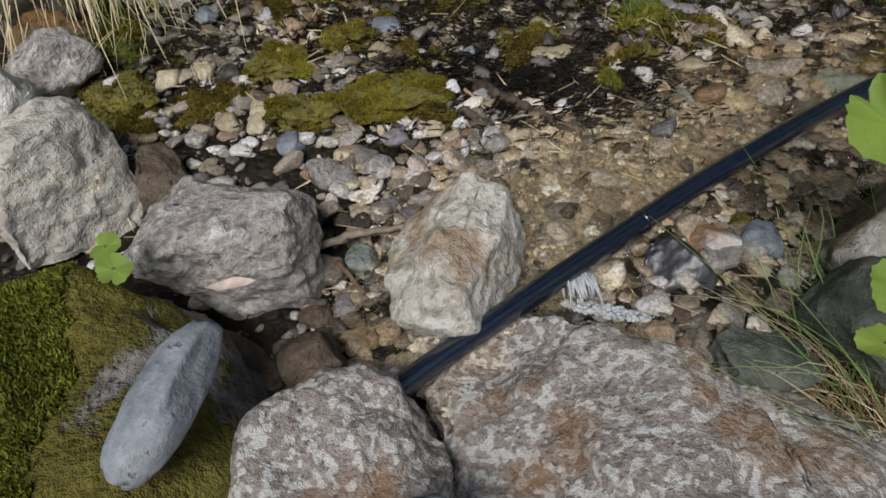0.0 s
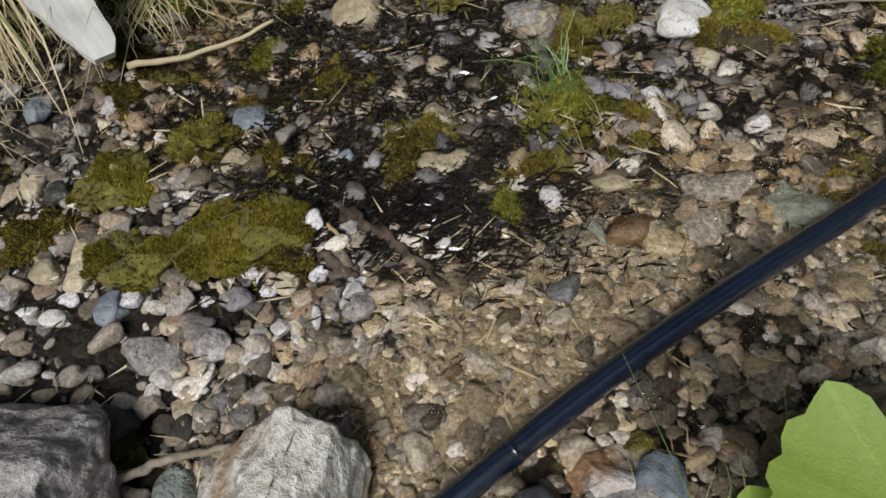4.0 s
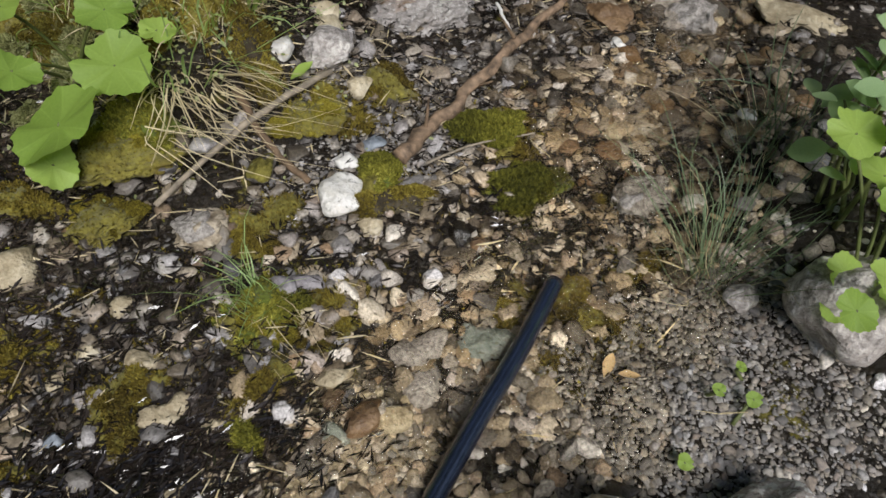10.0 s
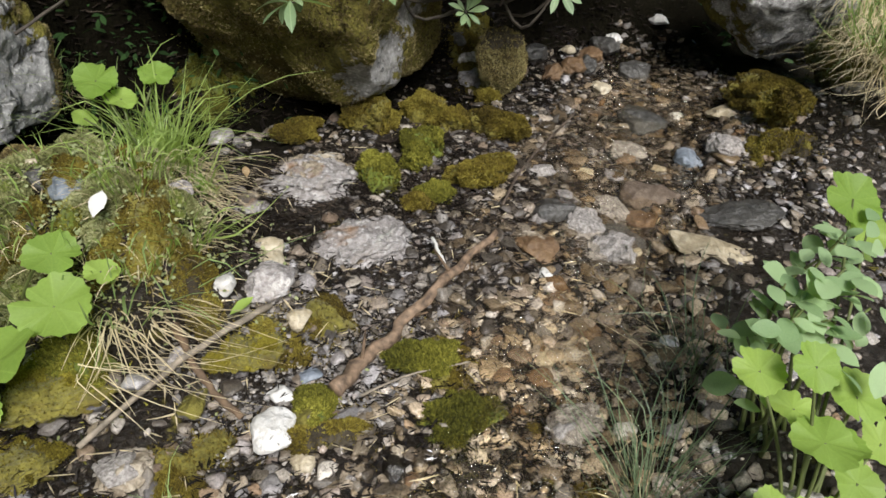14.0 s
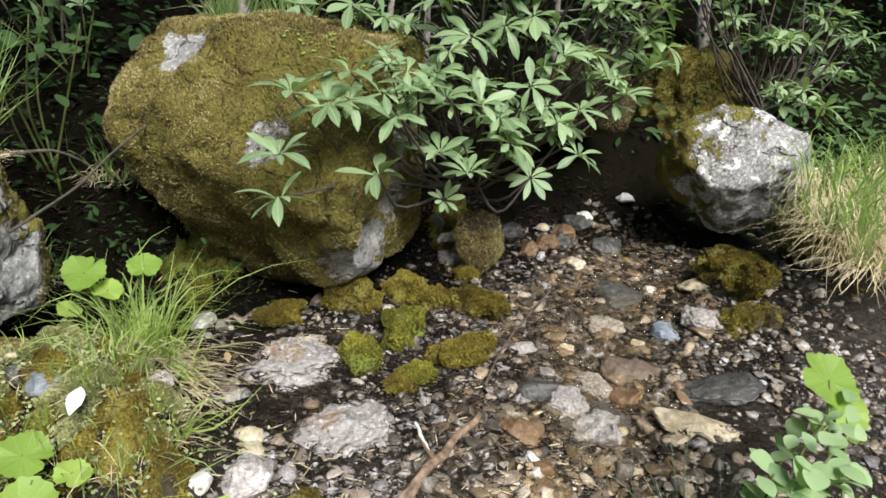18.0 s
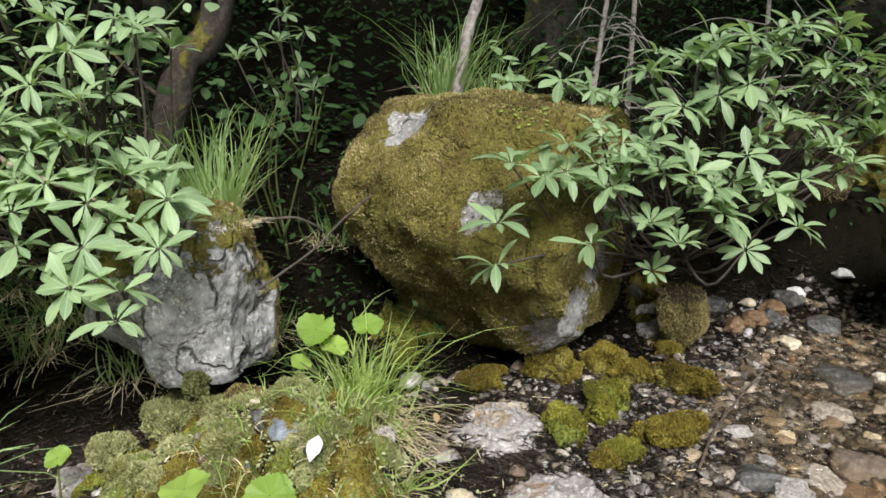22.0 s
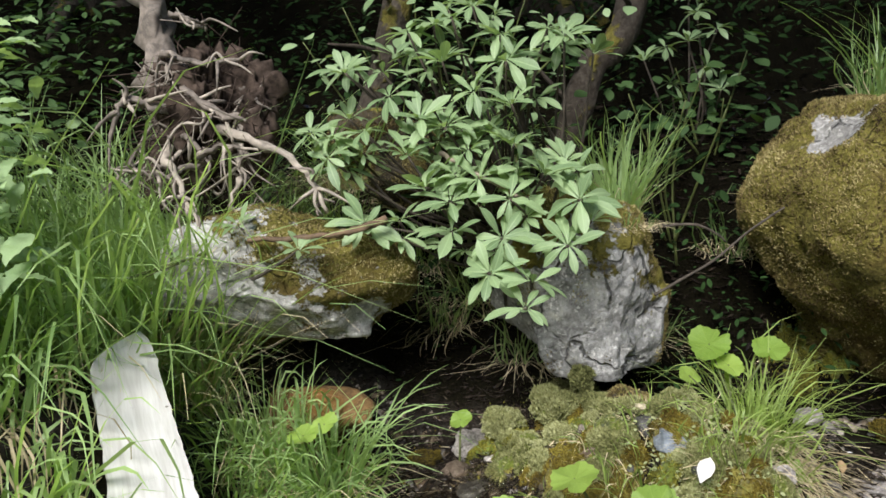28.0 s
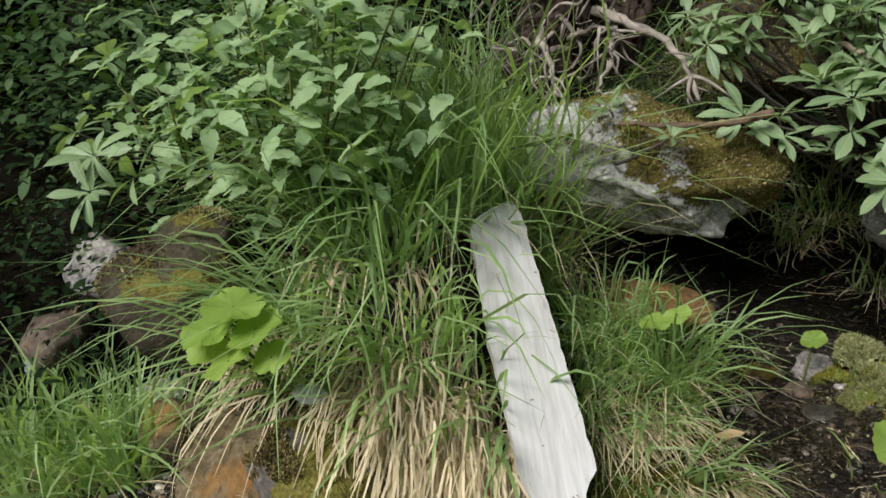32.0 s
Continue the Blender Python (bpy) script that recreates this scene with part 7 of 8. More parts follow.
for k, (x, y, n, d, ln) in enumerate(((-0.30, 2.62, 60, 60, 0.26), (-0.05, 2.70, 70, 50, 0.30), (0.20, 2.62, 50, 50, 0.22), (0.50, 2.86, 60, 60, 0.26), (-0.50, 2.70, 60, 70, 0.30), (0.66, 2.92, 70, 40, 0.28), (-0.20, 2.95, 90, 60, 0.34), (-1.12, 2.20, 90, 60, 0.34), (-1.20, 2.05, 110, 50, 0.40), (-1.05, 2.38, 80, 60, 0.36), (-1.32, 2.20, 100, 40, 0.42), (1.20, 2.80, 50, 30, 0.22), (0.9, 3.0, 70, 40, 0.28), (-0.75, 2.60, 80, 90, 0.34), (-0.95, 2.62, 80, 80, 0.36), (-0.40, 2.50, 70, 60, 0.28), (-0.15, 2.50, 60, 50, 0.26), (-0.60, 2.92, 90, 90, 0.40), (-0.30, 3.10, 90, 90, 0.40))):
    grass(x, y, gz(x, y), n, d, ln, 0.09, (0.05, -0.35), "shaded grass and old straw on the bank", 140 + k, 0.0030, 1.0, dry_lean=(0.0, -0.8), dry_up=0.35)


def toothed_leaf(seed):
    """A pointed, toothed oval leaf of length 1 from its stalk end, folded on its midrib and bent down."""
    u = np.linspace(0, 1, 13)
    w = 0.235 * np.sin(np.pi * u ** 0.72) ** 0.8 * (1 + 0.13 * (np.arange(13) % 2))
    w[0], w[-1] = 0.012, 0.0
    z = -0.30 * u ** 2 + 0.03 * np.sin(u * 9 + seed)
    rows = [np.stack([u + 0.05 * abs(k) * (np.arange(13) % 2), k * w, z + 0.22 * abs(k) * w + 0.02 * abs(k) * np.sin(u * 22 + seed)], -1) for k in (-1, 0, 1)]
    v = np.concatenate(rows)
    f = [(a * 13 + i, a * 13 + i + 1, (a + 1) * 13 + i + 1, (a + 1) * 13 + i) for a in range(2) for i in range(12)]
    return v, np.array(f)


def oval_leaf(seed):
    return leaf_shape(1.0, 0.62, 0.25, 0.15, 0.0, 8)


def leafy_shrub(base, ends, label, seed, shapes, material, size, per, reach, name="shrub"):
    """Stems from the base, each with a cluster of stalked leaves near its end."""
    rng = np.random.default_rng(seed)
    bush = thing(name, at=Matrix.Translation(base), label=label, category="shrub")
    base = np.array(base)
    for e in ends:
        e = np.array(e) - base
        stem_path = smooth_path([rng.normal(size=3) * 0.02, e * 0.5 + rng.normal(size=3) * 0.03, e], 10)
        stem = part("stem", quick_mesh("stem", *tube(stem_path, np.linspace(0.0045, 0.0018, 10), 6)), M_STEM, bush, "thin green stem")
        for k in range(per):
            p = stem_path[int(rng.integers(6, 10))] + rng.normal(size=3) * reach
            tilt = np.array((0, -0.25, 1.0)) + rng.normal(size=3) * 0.28
            s = size * rng.uniform(0.6, 1.2)
            part("leaf", shapes[int(rng.integers(len(shapes)))], material, stem, at=Matrix.Translation(p) @ frame_of(tilt, rng.uniform(0, 6.28)) @ Matrix.Diagonal((s, s, s, 1)))
    return bush


TOOTHED = [quick_mesh("leaf", *toothed_leaf(s)) for s in range(4)]
OVAL = [quick_mesh("leaf", *oval_leaf(s)) for s in range(2)]
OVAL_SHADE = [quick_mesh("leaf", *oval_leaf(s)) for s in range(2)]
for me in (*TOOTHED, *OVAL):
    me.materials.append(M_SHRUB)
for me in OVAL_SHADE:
    me.materials.append(M_SHRUB_SHADED)
leafy_shrub(foot(-1.30, 1.55), [(-1.58, 1.35, 1.19), (-1.28, 1.35, 1.23), (-1.02, 1.35, 1.21), (-0.84, 1.37, 1.17), (-1.44, 1.32, 1.10), (-1.17, 1.30, 1.12), (-0.95, 1.32, 1.09), (-1.34, 1.28, 1.01), (-1.19, 1.26, 1.00), (-1.10, 1.30, 1.06),
            (-1.00, 1.30, 1.01), (-1.40, 1.42, 1.20), (-1.15, 1.42, 1.22), (-0.92, 1.44, 1.26), (-1.22, 1.46, 1.32), (-1.05, 1.48, 1.36), (-1.32, 1.50, 1.34), (-1.27, 1.33, 1.14), (-1.08, 1.36, 1.16), (-1.36, 1.36, 1.12), (-0.88, 1.40, 1.10)],
            "leafy bush with pale green toothed leaves", 3, TOOTHED, M_SHRUB, 0.070, 28, 0.048)
leafy_shrub(foot(-1.62, 1.62), [(-1.48, 1.30, 0.98), (-1.58, 1.34, 1.00), (-1.66, 1.32, 0.92), (-1.56, 1.26, 0.90), (-1.74, 1.36, 0.98), (-1.84, 1.40, 1.0), (-1.90, 1.42, 0.92)], "low leafy bush with toothed leaves", 4, TOOTHED, M_SHRUB, 0.066, 20, 0.05)
leafy_shrub(foot(1.18, 0.95), [(1.10, 0.94, 0.62), (1.13, 0.93, 0.58), (1.08, 0.96, 0.52), (1.22, 0.93, 0.62), (1.28, 0.98, 0.64), (1.34, 1.00, 0.60), (1.17, 0.90, 0.56), (1.27, 0.90, 0.55)], "willow sapling with oval grey-green leaves", 5, OVAL, M_SHRUB, 0.050, 13, 0.03, "sapling")
leafy_shrub(foot(-1.45, 1.95), [(-1.30, 1.62, 1.26), (-1.42, 1.60, 1.34), (-1.55, 1.62, 1.28), (-1.20, 1.68, 1.36), (-1.36, 1.74, 1.44), (-1.52, 1.76, 1.42), (-1.66, 1.66, 1.34), (-1.24, 1.80, 1.48), (-1.46, 1.86, 1.52), (-1.12, 1.62, 1.24), (-1.70, 1.80, 1.46), (-1.60, 1.56, 1.18)],
            "tall leafy bush behind the island", 13, TOOTHED, M_SHRUB, 0.062, 24, 0.06)
leafy_shrub(foot(-0.36, 2.60), [(-0.44, 2.36, 1.24), (-0.30, 2.34, 1.18), (-0.20, 2.40, 1.26), (-0.10, 2.38, 1.15), (0.04, 2.46, 1.20), (-0.36, 2.30, 1.10), (-0.52, 2.38, 1.15)], "low shaded shrub behind the rhododendron", 14, OVAL_SHADE, M_SHRUB_SHADED, 0.06, 8, 0.05)
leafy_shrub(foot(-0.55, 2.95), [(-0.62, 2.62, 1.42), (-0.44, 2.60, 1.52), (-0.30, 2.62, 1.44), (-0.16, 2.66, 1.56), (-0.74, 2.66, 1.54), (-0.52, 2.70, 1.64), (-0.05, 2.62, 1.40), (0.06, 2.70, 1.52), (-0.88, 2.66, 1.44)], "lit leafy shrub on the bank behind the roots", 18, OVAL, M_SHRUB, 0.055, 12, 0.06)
leafy_shrub(foot(0.30, 2.85), [(0.20, 2.66, 1.16), (0.30, 2.64, 1.24), (0.14, 2.62, 1.26), (0.42, 2.68, 1.22), (0.36, 2.74, 1.34)], "broad-leaved weeds at the dark hollow", 19, OVAL_SHADE, M_SHRUB_SHADED, 0.05, 8, 0.045)
leafy_shrub((0.42, 3.1, 1.0), [(0.30, 3.0, 1.35), (0.45, 2.95, 1.25), (0.52, 3.0, 1.40), (0.2, 3.05, 1.25)], "shaded leafy shrub under trees", 6, OVAL_SHADE, M_SHRUB_SHADED, 0.07, 9, 0.06)
leafy_shrub((1.08, 2.75, 1.20), [(1.05, 2.66, 1.36), (1.15, 2.64, 1.40), (1.22, 2.66, 1.37), (1.0, 2.70, 1.42)], "leafy sprig growing on the boulder top", 7, OVAL, M_SHRUB, 0.06, 5, 0.02)
leafy_shrub((-0.80, 1.88, 0.92), [(-0.93, 1.72, 0.86), (-0.86, 1.74, 0.88)], "small nettle-like seedlings at the board", 8, TOOTHED, M_SHRUB, 0.04, 5, 0.012)

# small clover-like leaves on the boulder and pale leafy moss on the ledge


def seedlings(name, count, place, size, material, label, seed):
    """Many tiny leaves lying over a surface, as one mass."""
    rng = np.random.default_rng(seed)
    v, f = round_leaf(1, 7, 1)
    out = []
    for _ in range(count):
        p, n = place(rng)
        m = np.array((frame_of(n, rng.uniform(0, 6.28))).to_3x3())
        out.append(((v * size * rng.uniform(0.6, 1.3)) @ m.T + p, f))
    return thing(name, quick_mesh(name, *merge(out)), material, label=label, category="plant", kind="stuff")


def on_boulder(rng):
    me, m = boulder.data, boulder.matrix_world
    while True:
        p = me.polygons[int(rng.integers(len(me.polygons)))]
        n, c = m.to_3x3() @ p.normal, m @ p.center
        if n.z > 0.45 and n.y < 0.3 and c.x > 0.72 and c.z > 1.0 and noise.noise(c * 6) > -0.05:
            return np.array(c) + np.array(n) * 0.006, Vector((n.x, n.y, n.z + 0.5))


seedlings("clover", 420, on_boulder, 0.0095, M_BUTTERBUR, "tiny yellow-green leaves growing in the boulder moss", 1)


def on_ledge(rng):
    x, y = rng.normal(0.27, 0.13), rng.normal(1.80, 0.13)
    return np.array((x, y, float(floor_at(x, y)) + rng.uniform(0.0, 0.035))), Vector((rng.normal() * 0.5, rng.normal() * 0.5 - 0.3, 1.0))


seedlings("liverwort", 2200, on_ledge, 0.0075, M_LIVERWORT, "pale green leafy moss and liverwort on the ledge", 2)
# ---- forest behind ----


def tree(name, points, r0, r1, material, label, seed):
    p = smooth_path(points, 20)
    t = thing(name, at=Matrix.Translation(points[0]), label=label, category="tree")
    part("trunk", quick_mesh("trunk", *tube(p - p[0], np.linspace(r0, r1, 20), 12, seed, 0.08)), material, t, "rough bark trunk")
    rng = np.random.default_rng(seed + 300)
    if r0 > 0.03:
        for k in range(4):
            i = int(rng.integers(3, 15))
            way = np.array((rng.normal(), rng.normal() - 0.4, 0.25 + 0.3 * rng.normal()))
            way /= np.linalg.norm(way)
            s = p[i] - p[0]
            q = smooth_path([s, s + way * r0 * 2.2, s + way * r0 * 4.5 + rng.normal(size=3) * 0.02], 6)
            part("branch_stub", quick_mesh("branch_stub", *tube(q, np.linspace(r0 * 0.22, r0 * 0.08, 6), 6, k, 0.2)), material, t, "short broken dead branch")
        for k in range(4):
            a = k * 1.57 + rng.uniform(-0.4, 0.4)
            e = np.array((math.cos(a), math.sin(a), 0.0)) * r0 * 2.4
            q = smooth_path([(0, 0, r0 * 1.6), e * 0.6 + (0, 0, r0 * 0.5), e + (0, 0, -r0 * 0.6)], 6)
            part("root_flare", quick_mesh("root_flare", *tube(q, np.linspace(r0 * 0.5, r0 * 0.15, 6), 7, k, 0.2)), material, t, "root spreading from the trunk")
    return t, p - p[0]


M_MOSSBARK = rock_material("mossy_bark", (0.02, 0.016, 0.012), (0.05, 0.04, 0.03), (0.10, 0.085, 0.07), lichen=(0.18, 0.18, 0.15), lichen_at=0.70, moss=0.32, moss_top=False, grain=50)
M_PALEBARK = rock_material("lichened_pale_bark", (0.09, 0.075, 0.06), (0.26, 0.23, 0.20), (0.46, 0.43, 0.39), lichen=(0.05, 0.045, 0.04), lichen_at=0.62, grain=60)
tree("sapling", [(0.84, 2.60, 1.22), (0.90, 2.64, 1.45), (1.00, 2.70, 1.75), (1.08, 2.75, 2.6)], 0.019, 0.014, M_PALEBARK, "thin pale lichened sapling on the boulder", 1)
tree("tree", [(-0.08, 2.95, 1.0), (0.02, 3.0, 1.35), (0.17, 3.1, 1.65), (0.30, 3.2, 3.2)], 0.055, 0.05, M_MOSSBARK, "leaning mossy tree trunk in shade", 2)
tree("tree", [(-0.72, 2.72, 1.1), (-0.60, 2.75, 1.5), (-0.52, 2.85, 2.2), (-0.5, 2.9, 3.4)], 0.05, 0.04, M_MOSSBARK, "dark bent tree trunk behind roots", 3)
tree("tree", [(3.3, 3.0, 1.1), (3.32, 3.05, 1.6), (3.35, 3.1, 4.0)], 0.035, 0.03, M_PALEBARK, "pale slim tree trunk on the far bank", 4)
for k, (x, y, r) in enumerate(((-2.4, 3.6, 0.14), (-0.2, 4.4, 0.16), (1.9, 4.2, 0.15), (3.9, 4.0, 0.16), (5.2, 3.0, 0.15), (-3.6, 2.4, 0.16))):
    z = float(ground_height(x, y))
    tree("tree", [(x, y, z - 0.1), (x + 0.05, y, z + 2), (x, y + 0.1, z + 6)], r, r * 0.7, M_MOSSBARK, "dark conifer trunk in the forest", 10 + k)


def dead_spruce(base, top, reach, label, seed, count=26):
    """A small leaning conifer with bare, drooping, lichened twigs and sparse needles."""
    rng = np.random.default_rng(seed)
    t, p = tree("spruce", [base, tuple((np.array(base) + np.array(top)) / 2), top], 0.012, 0.006, M_PALEBARK, label, seed)
    needles = []
    for k in range(count):
        s = p[int(rng.integers(2, 20))]
        way = np.array((rng.normal(), rng.normal() * 0.6 - 0.35, -0.15 + 0.2 * rng.normal()))
        way *= reach * rng.uniform(0.5, 1.1) / np.linalg.norm(way)
        q = smooth_path([s, s + way * 0.5 + (0, 0, 0.02), s + way + (0, 0, -0.06)], 8)
        part("limb", quick_mesh("limb", *tube(q, np.linspace(0.0035, 0.001, 8), 5)), M_PALEBARK, t, "thin grey drooping twig")
        for j in range(16):
            c = q[int(rng.integers(2, 8))]
            e = c + rng.normal(size=3) * 0.05 + (0, 0, -0.02)
            needles.append(tube([c, e], (0.0012, 0.0006), 3))
    part("needle_mass", quick_mesh("needle_mass", *merge(needles)), M_WOODS, t, "dark sparse needles", kind="stuff")


dead_spruce((1.55, 2.78, 1.0), (1.60, 2.80, 1.95), 0.36, "thin spruce with bare grey twigs in shade", 5, 34)
dead_spruce((1.30, 2.62, 1.05), (1.40, 2.62, 1.75), 0.26, "thin spruce with bare grey twigs in shade", 6, 26)
dead_spruce((2.25, 2.90, 1.1), (2.3, 2.95, 2.1), 0.40, "thin spruce with bare grey twigs in shade", 7, 30)


def undergrowth(name, count, box, size, label, seed, material, high=0.0):
    """Loose leaves of many plants on the slope, as one mass."""
    rng = np.random.default_rng(seed)
    v, f = leaf_shape(1.0, 0.42, 0.35, 0.2, 0.2, 5)
    x0, x1, y0, y1 = box
    c = np.stack([rng.uniform(x0, x1, count // 12), rng.uniform(y0, y1, count // 12)], -1)
    idx = rng.integers(len(c), size=count)
    xy = c[idx] + rng.normal(size=(count, 2)) * 0.12
    hump = rng.random(len(c))[idx]
    z = ground_height(xy[:, 0], xy[:, 1]) + rng.random(count) * (0.12 + 0.35 * hump + high)
    out_v, out_f = [], []
    for i in range(count):
        n = Vector((rng.normal() * 0.4, rng.normal() * 0.4 - 0.4, 1.0))
        m = np.array(frame_of(n, rng.uniform(0, 6.28)).to_3x3()) * size * rng.uniform(0.5, 1.3)
        out_v.append(v @ m.T + (xy[i, 0], xy[i, 1], z[i]))
        out_f.append(f + i * len(v))
    return thing(name, quick_mesh(name, np.concatenate(out_v), np.concatenate(out_f)), material, label=label, category="undergrowth", kind="stuff")


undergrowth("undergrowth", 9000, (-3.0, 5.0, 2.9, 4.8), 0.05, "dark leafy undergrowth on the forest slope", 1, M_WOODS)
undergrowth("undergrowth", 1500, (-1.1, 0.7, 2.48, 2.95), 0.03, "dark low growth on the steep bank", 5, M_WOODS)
undergrowth("undergrowth", 1500, (2.7, 4.6, 2.1, 3.0), 0.065, "shaded green undergrowth on the far bank", 2, M_SHRUB_SHADED)
undergrowth("undergrowth", 6000, (-4.0, -1.65, 1.35, 3.0), 0.06, "shaded leafy undergrowth beside the island", 3, M_SHRUB_SHADED, 0.2)


def canopy(name, centre, size, count, leaf, label, seed):
    """A leaf crown added to block light, as a cloud of small leaves round drooping boughs."""
    rng = np.random.default_rng(seed)
    v, f = leaf_shape(1.0, 0.5, 0.2, 0.15, 0.1, 4)
    clumps = rng.uniform(-0.5, 0.5, (count // 40, 3)) * size + centre
    out_v, out_f = [], []
    p = clumps[rng.integers(len(clumps), size=count)] + rng.normal(size=(count, 3)) * (0.28, 0.28, 0.10)
    for i in range(count):
        m = np.array(frame_of((rng.normal() * 0.5, rng.normal() * 0.5, 1.0), rng.uniform(0, 6.28)).to_3x3()) * leaf * rng.uniform(0.6, 1.3)
        out_v.append(v @ m.T + p[i])
        out_f.append(f + i * len(v))
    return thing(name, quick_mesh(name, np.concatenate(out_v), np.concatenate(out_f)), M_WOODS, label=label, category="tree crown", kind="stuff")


# Crowns added around the opening, out of view, to cut low skylight.
canopy("forest_crown", (0.8, 5.6, 4.2), (11.0, 3.6, 4.6), 11000, 0.30, "dense dark crown added above the slope for shade", 1)
# Unseen leaf patches set towards the sun to shade boulder and bank.
canopy("forest_crown", (0.75, -0.80, 3.8), (1.7, 1.3, 0.5), 330, 0.10, "unseen leaves added overhead to shade the mossy boulder", 5)
canopy("forest_crown", (0.2, -0.75, 3.8), (0.8, 1.0, 0.4), 140, 0.10, "unseen leaves added overhead to shade the boulder side", 7)
canopy("forest_crown", (0.4, 1.2, 4.4), (8.0, 1.6, 0.6), 4200, 0.20, "unseen leaves added overhead to shade the back bank", 6)
canopy("forest_crown", (-6.0, 0.5, 3.4), (3.6, 11.0, 5.0), 8000, 0.34, "unseen crown added beside the stream to block skylight", 2)
canopy("forest_crown", (7.0, 0.5, 3.4), (3.6, 11.0, 5.0), 8000, 0.34, "unseen crown added beside the stream to block skylight", 3)
canopy("forest_crown", (0.5, -6.8, 2.6), (13.0, 3.6, 4.0), 8000, 0.36, "unseen crown added downstream to block skylight", 4)

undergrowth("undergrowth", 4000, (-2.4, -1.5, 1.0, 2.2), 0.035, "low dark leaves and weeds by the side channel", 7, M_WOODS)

# ---- loose bits ----
v, f = ICO[3]
paper = v * np.array((0.026, 0.018, 0.012)) * (1 + 0.5 * vnoise(v * 2.5, 6))[:, None]
thing("crumpled_paper", quick_mesh("crumpled_paper", paper, f, False), plain_material("white_paper", (0.75, 0.75, 0.78), 0.7, 0.1), pose(-0.895, 1.12, gz(-0.895, 1.12) + 0.12, 20, 10, 30), "small crumpled white paper scrap on dry grass", "paper")


def dead_leaf(x, y, size, turn, label, dz=0.012, material=None, width=0.45):
    v, f = leaf_shape(1.0, width, -0.3, 0.5, 0.1, 7, 0.05)
    thing("dead_leaf", quick_mesh("dead_leaf", v * size, f), material or M_DEADLEAF, pose(x, y, gz(x, y) + dz, 8, -6, turn), label, "leaf")


dead_leaf(-0.30, 0.445, 0.062, -5, "curled pinkish white dry leaf on the mossy rock", 0.14, plain_material("pinkish_dry_leaf", (0.60, 0.48, 0.42), 0.7, 0.35, 60.0), 0.26)
dead_leaf(0.258, 1.665, 0.065, 70, "white petal caught on a leaf", 0.11, M_BOARD)
dead_leaf(0.687, 0.878, 0.04, 40, "curled yellow-brown leaf on gravel")
dead_leaf(0.735, 0.854, 0.035, 160, "small yellow leaf on gravel")
dead_leaf(0.438, 1.537, 0.05, 20, "small yellow leaf on moss", 0.03, M_BUTTERBUR)
dead_leaf(-0.36, 1.72, 0.06, 30, "brown dry leaf in the side channel")
dead_leaf(0.60, 2.02, 0.04, 80, "orange dead leaf on wet ground")
butterbur((-0.41, 0.47, 0.28), [(-0.40, 0.46, 0.325, 0.035), (-0.38, 0.43, 0.32, 0.038)], "two tiny round leaves growing in moss", 19)


def white_water(at, fall, froth, seed):
    """A little fall of broken water and the froth below it."""
    rng = np.random.default_rng(seed)
    streaks, drops = [], []
    for _ in range(46):
        top = np.array(at) + (rng.uniform(-0.5, 0.5) * fall[0], rng.normal() * 0.004, rng.normal() * 0.002)
        low = top + (rng.normal() * 0.007 + 0.010, -fall[1] * rng.uniform(0.6, 1.2), -fall[2] * rng.uniform(0.7, 1.0))
        streaks.append(tube(smooth_path([top, (top + low) / 2 + (0, -0.004, 0.006), low], 6), np.array((0.0005, 0.0011, 0.0014, 0.0013, 0.0010, 0.0004)) * rng.uniform(0.6, 1.3), 5))
    bv, bf = ICO[1]
    for _ in range(420):
        a, r = rng.uniform(0, 6.28), math.sqrt(rng.random())
        p = np.array(at) + (froth[0] + froth[2] * r * math.cos(a), froth[1] + froth[3] * r * math.sin(a) - 0.25 * (froth[2] * r * math.cos(a)), -fall[2] + rng.uniform(-0.002, 0.004))
        drops.append((bv * rng.uniform(0.0010, 0.0040) * (1, 1, 0.6) + p, bf))
    ob = thing("white_water", label="little splash of white foaming water beside the hose", category="water")
    part("fall", quick_mesh("fall", *merge(streaks)), M_FOAM, ob, "thin white streaks of falling water", kind="stuff")
    part("froth", quick_mesh("froth", *merge(drops)), M_FOAM, ob, "white froth and bubbles", kind="stuff")


M_FOAM = plain_material("white_foam", (0.72, 0.75, 0.78), 0.2, 0.10, 40.0, Transmission_Weight=0.35)
white_water((0.103, 0.578, 0.186), (0.045, 0.030, 0.022), (0.035, -0.048, 0.052, 0.010), 3)
# ---- gravel and litter ----
PEBBLES = []
for s in range(18):
    pv, pf = rock_shape(500 + s, (1, 1, 1), 3 if s < 7 else 2 if s < 14 else 1, facets=14, rough=0.10, fine=0.0, cut=(0.38, 0.80))
    PEBBLES.append((pv, pf))


def is_bed(x, y):
    """How much of the ground is open gravel."""
    hump = 0.42 * np.exp(-(((x + 0.98) / 0.28) ** 2 + ((y - 1.5) / 0.42) ** 2)) + 0.16 * np.exp(-(((x - 0.22) / 0.26) ** 2 + ((y - 1.95) / 0.22) ** 2)) + 0.16 * np.exp(-(((x - 0.35) / 0.16) ** 2 + ((y - 1.72) / 0.2) ** 2))
    return (hump < 0.07) & (y < 2.55) & (y > 0.1) & (x > -1.9) & (x < 2.6) & (y < 2.1 + 0.3 * x) & ~((x > -0.6) & (x < 0.1) & (y > 1.45)) & ~((x > 0.62) & (x < 1.0) & (y > 0.6) & (y < 0.96))


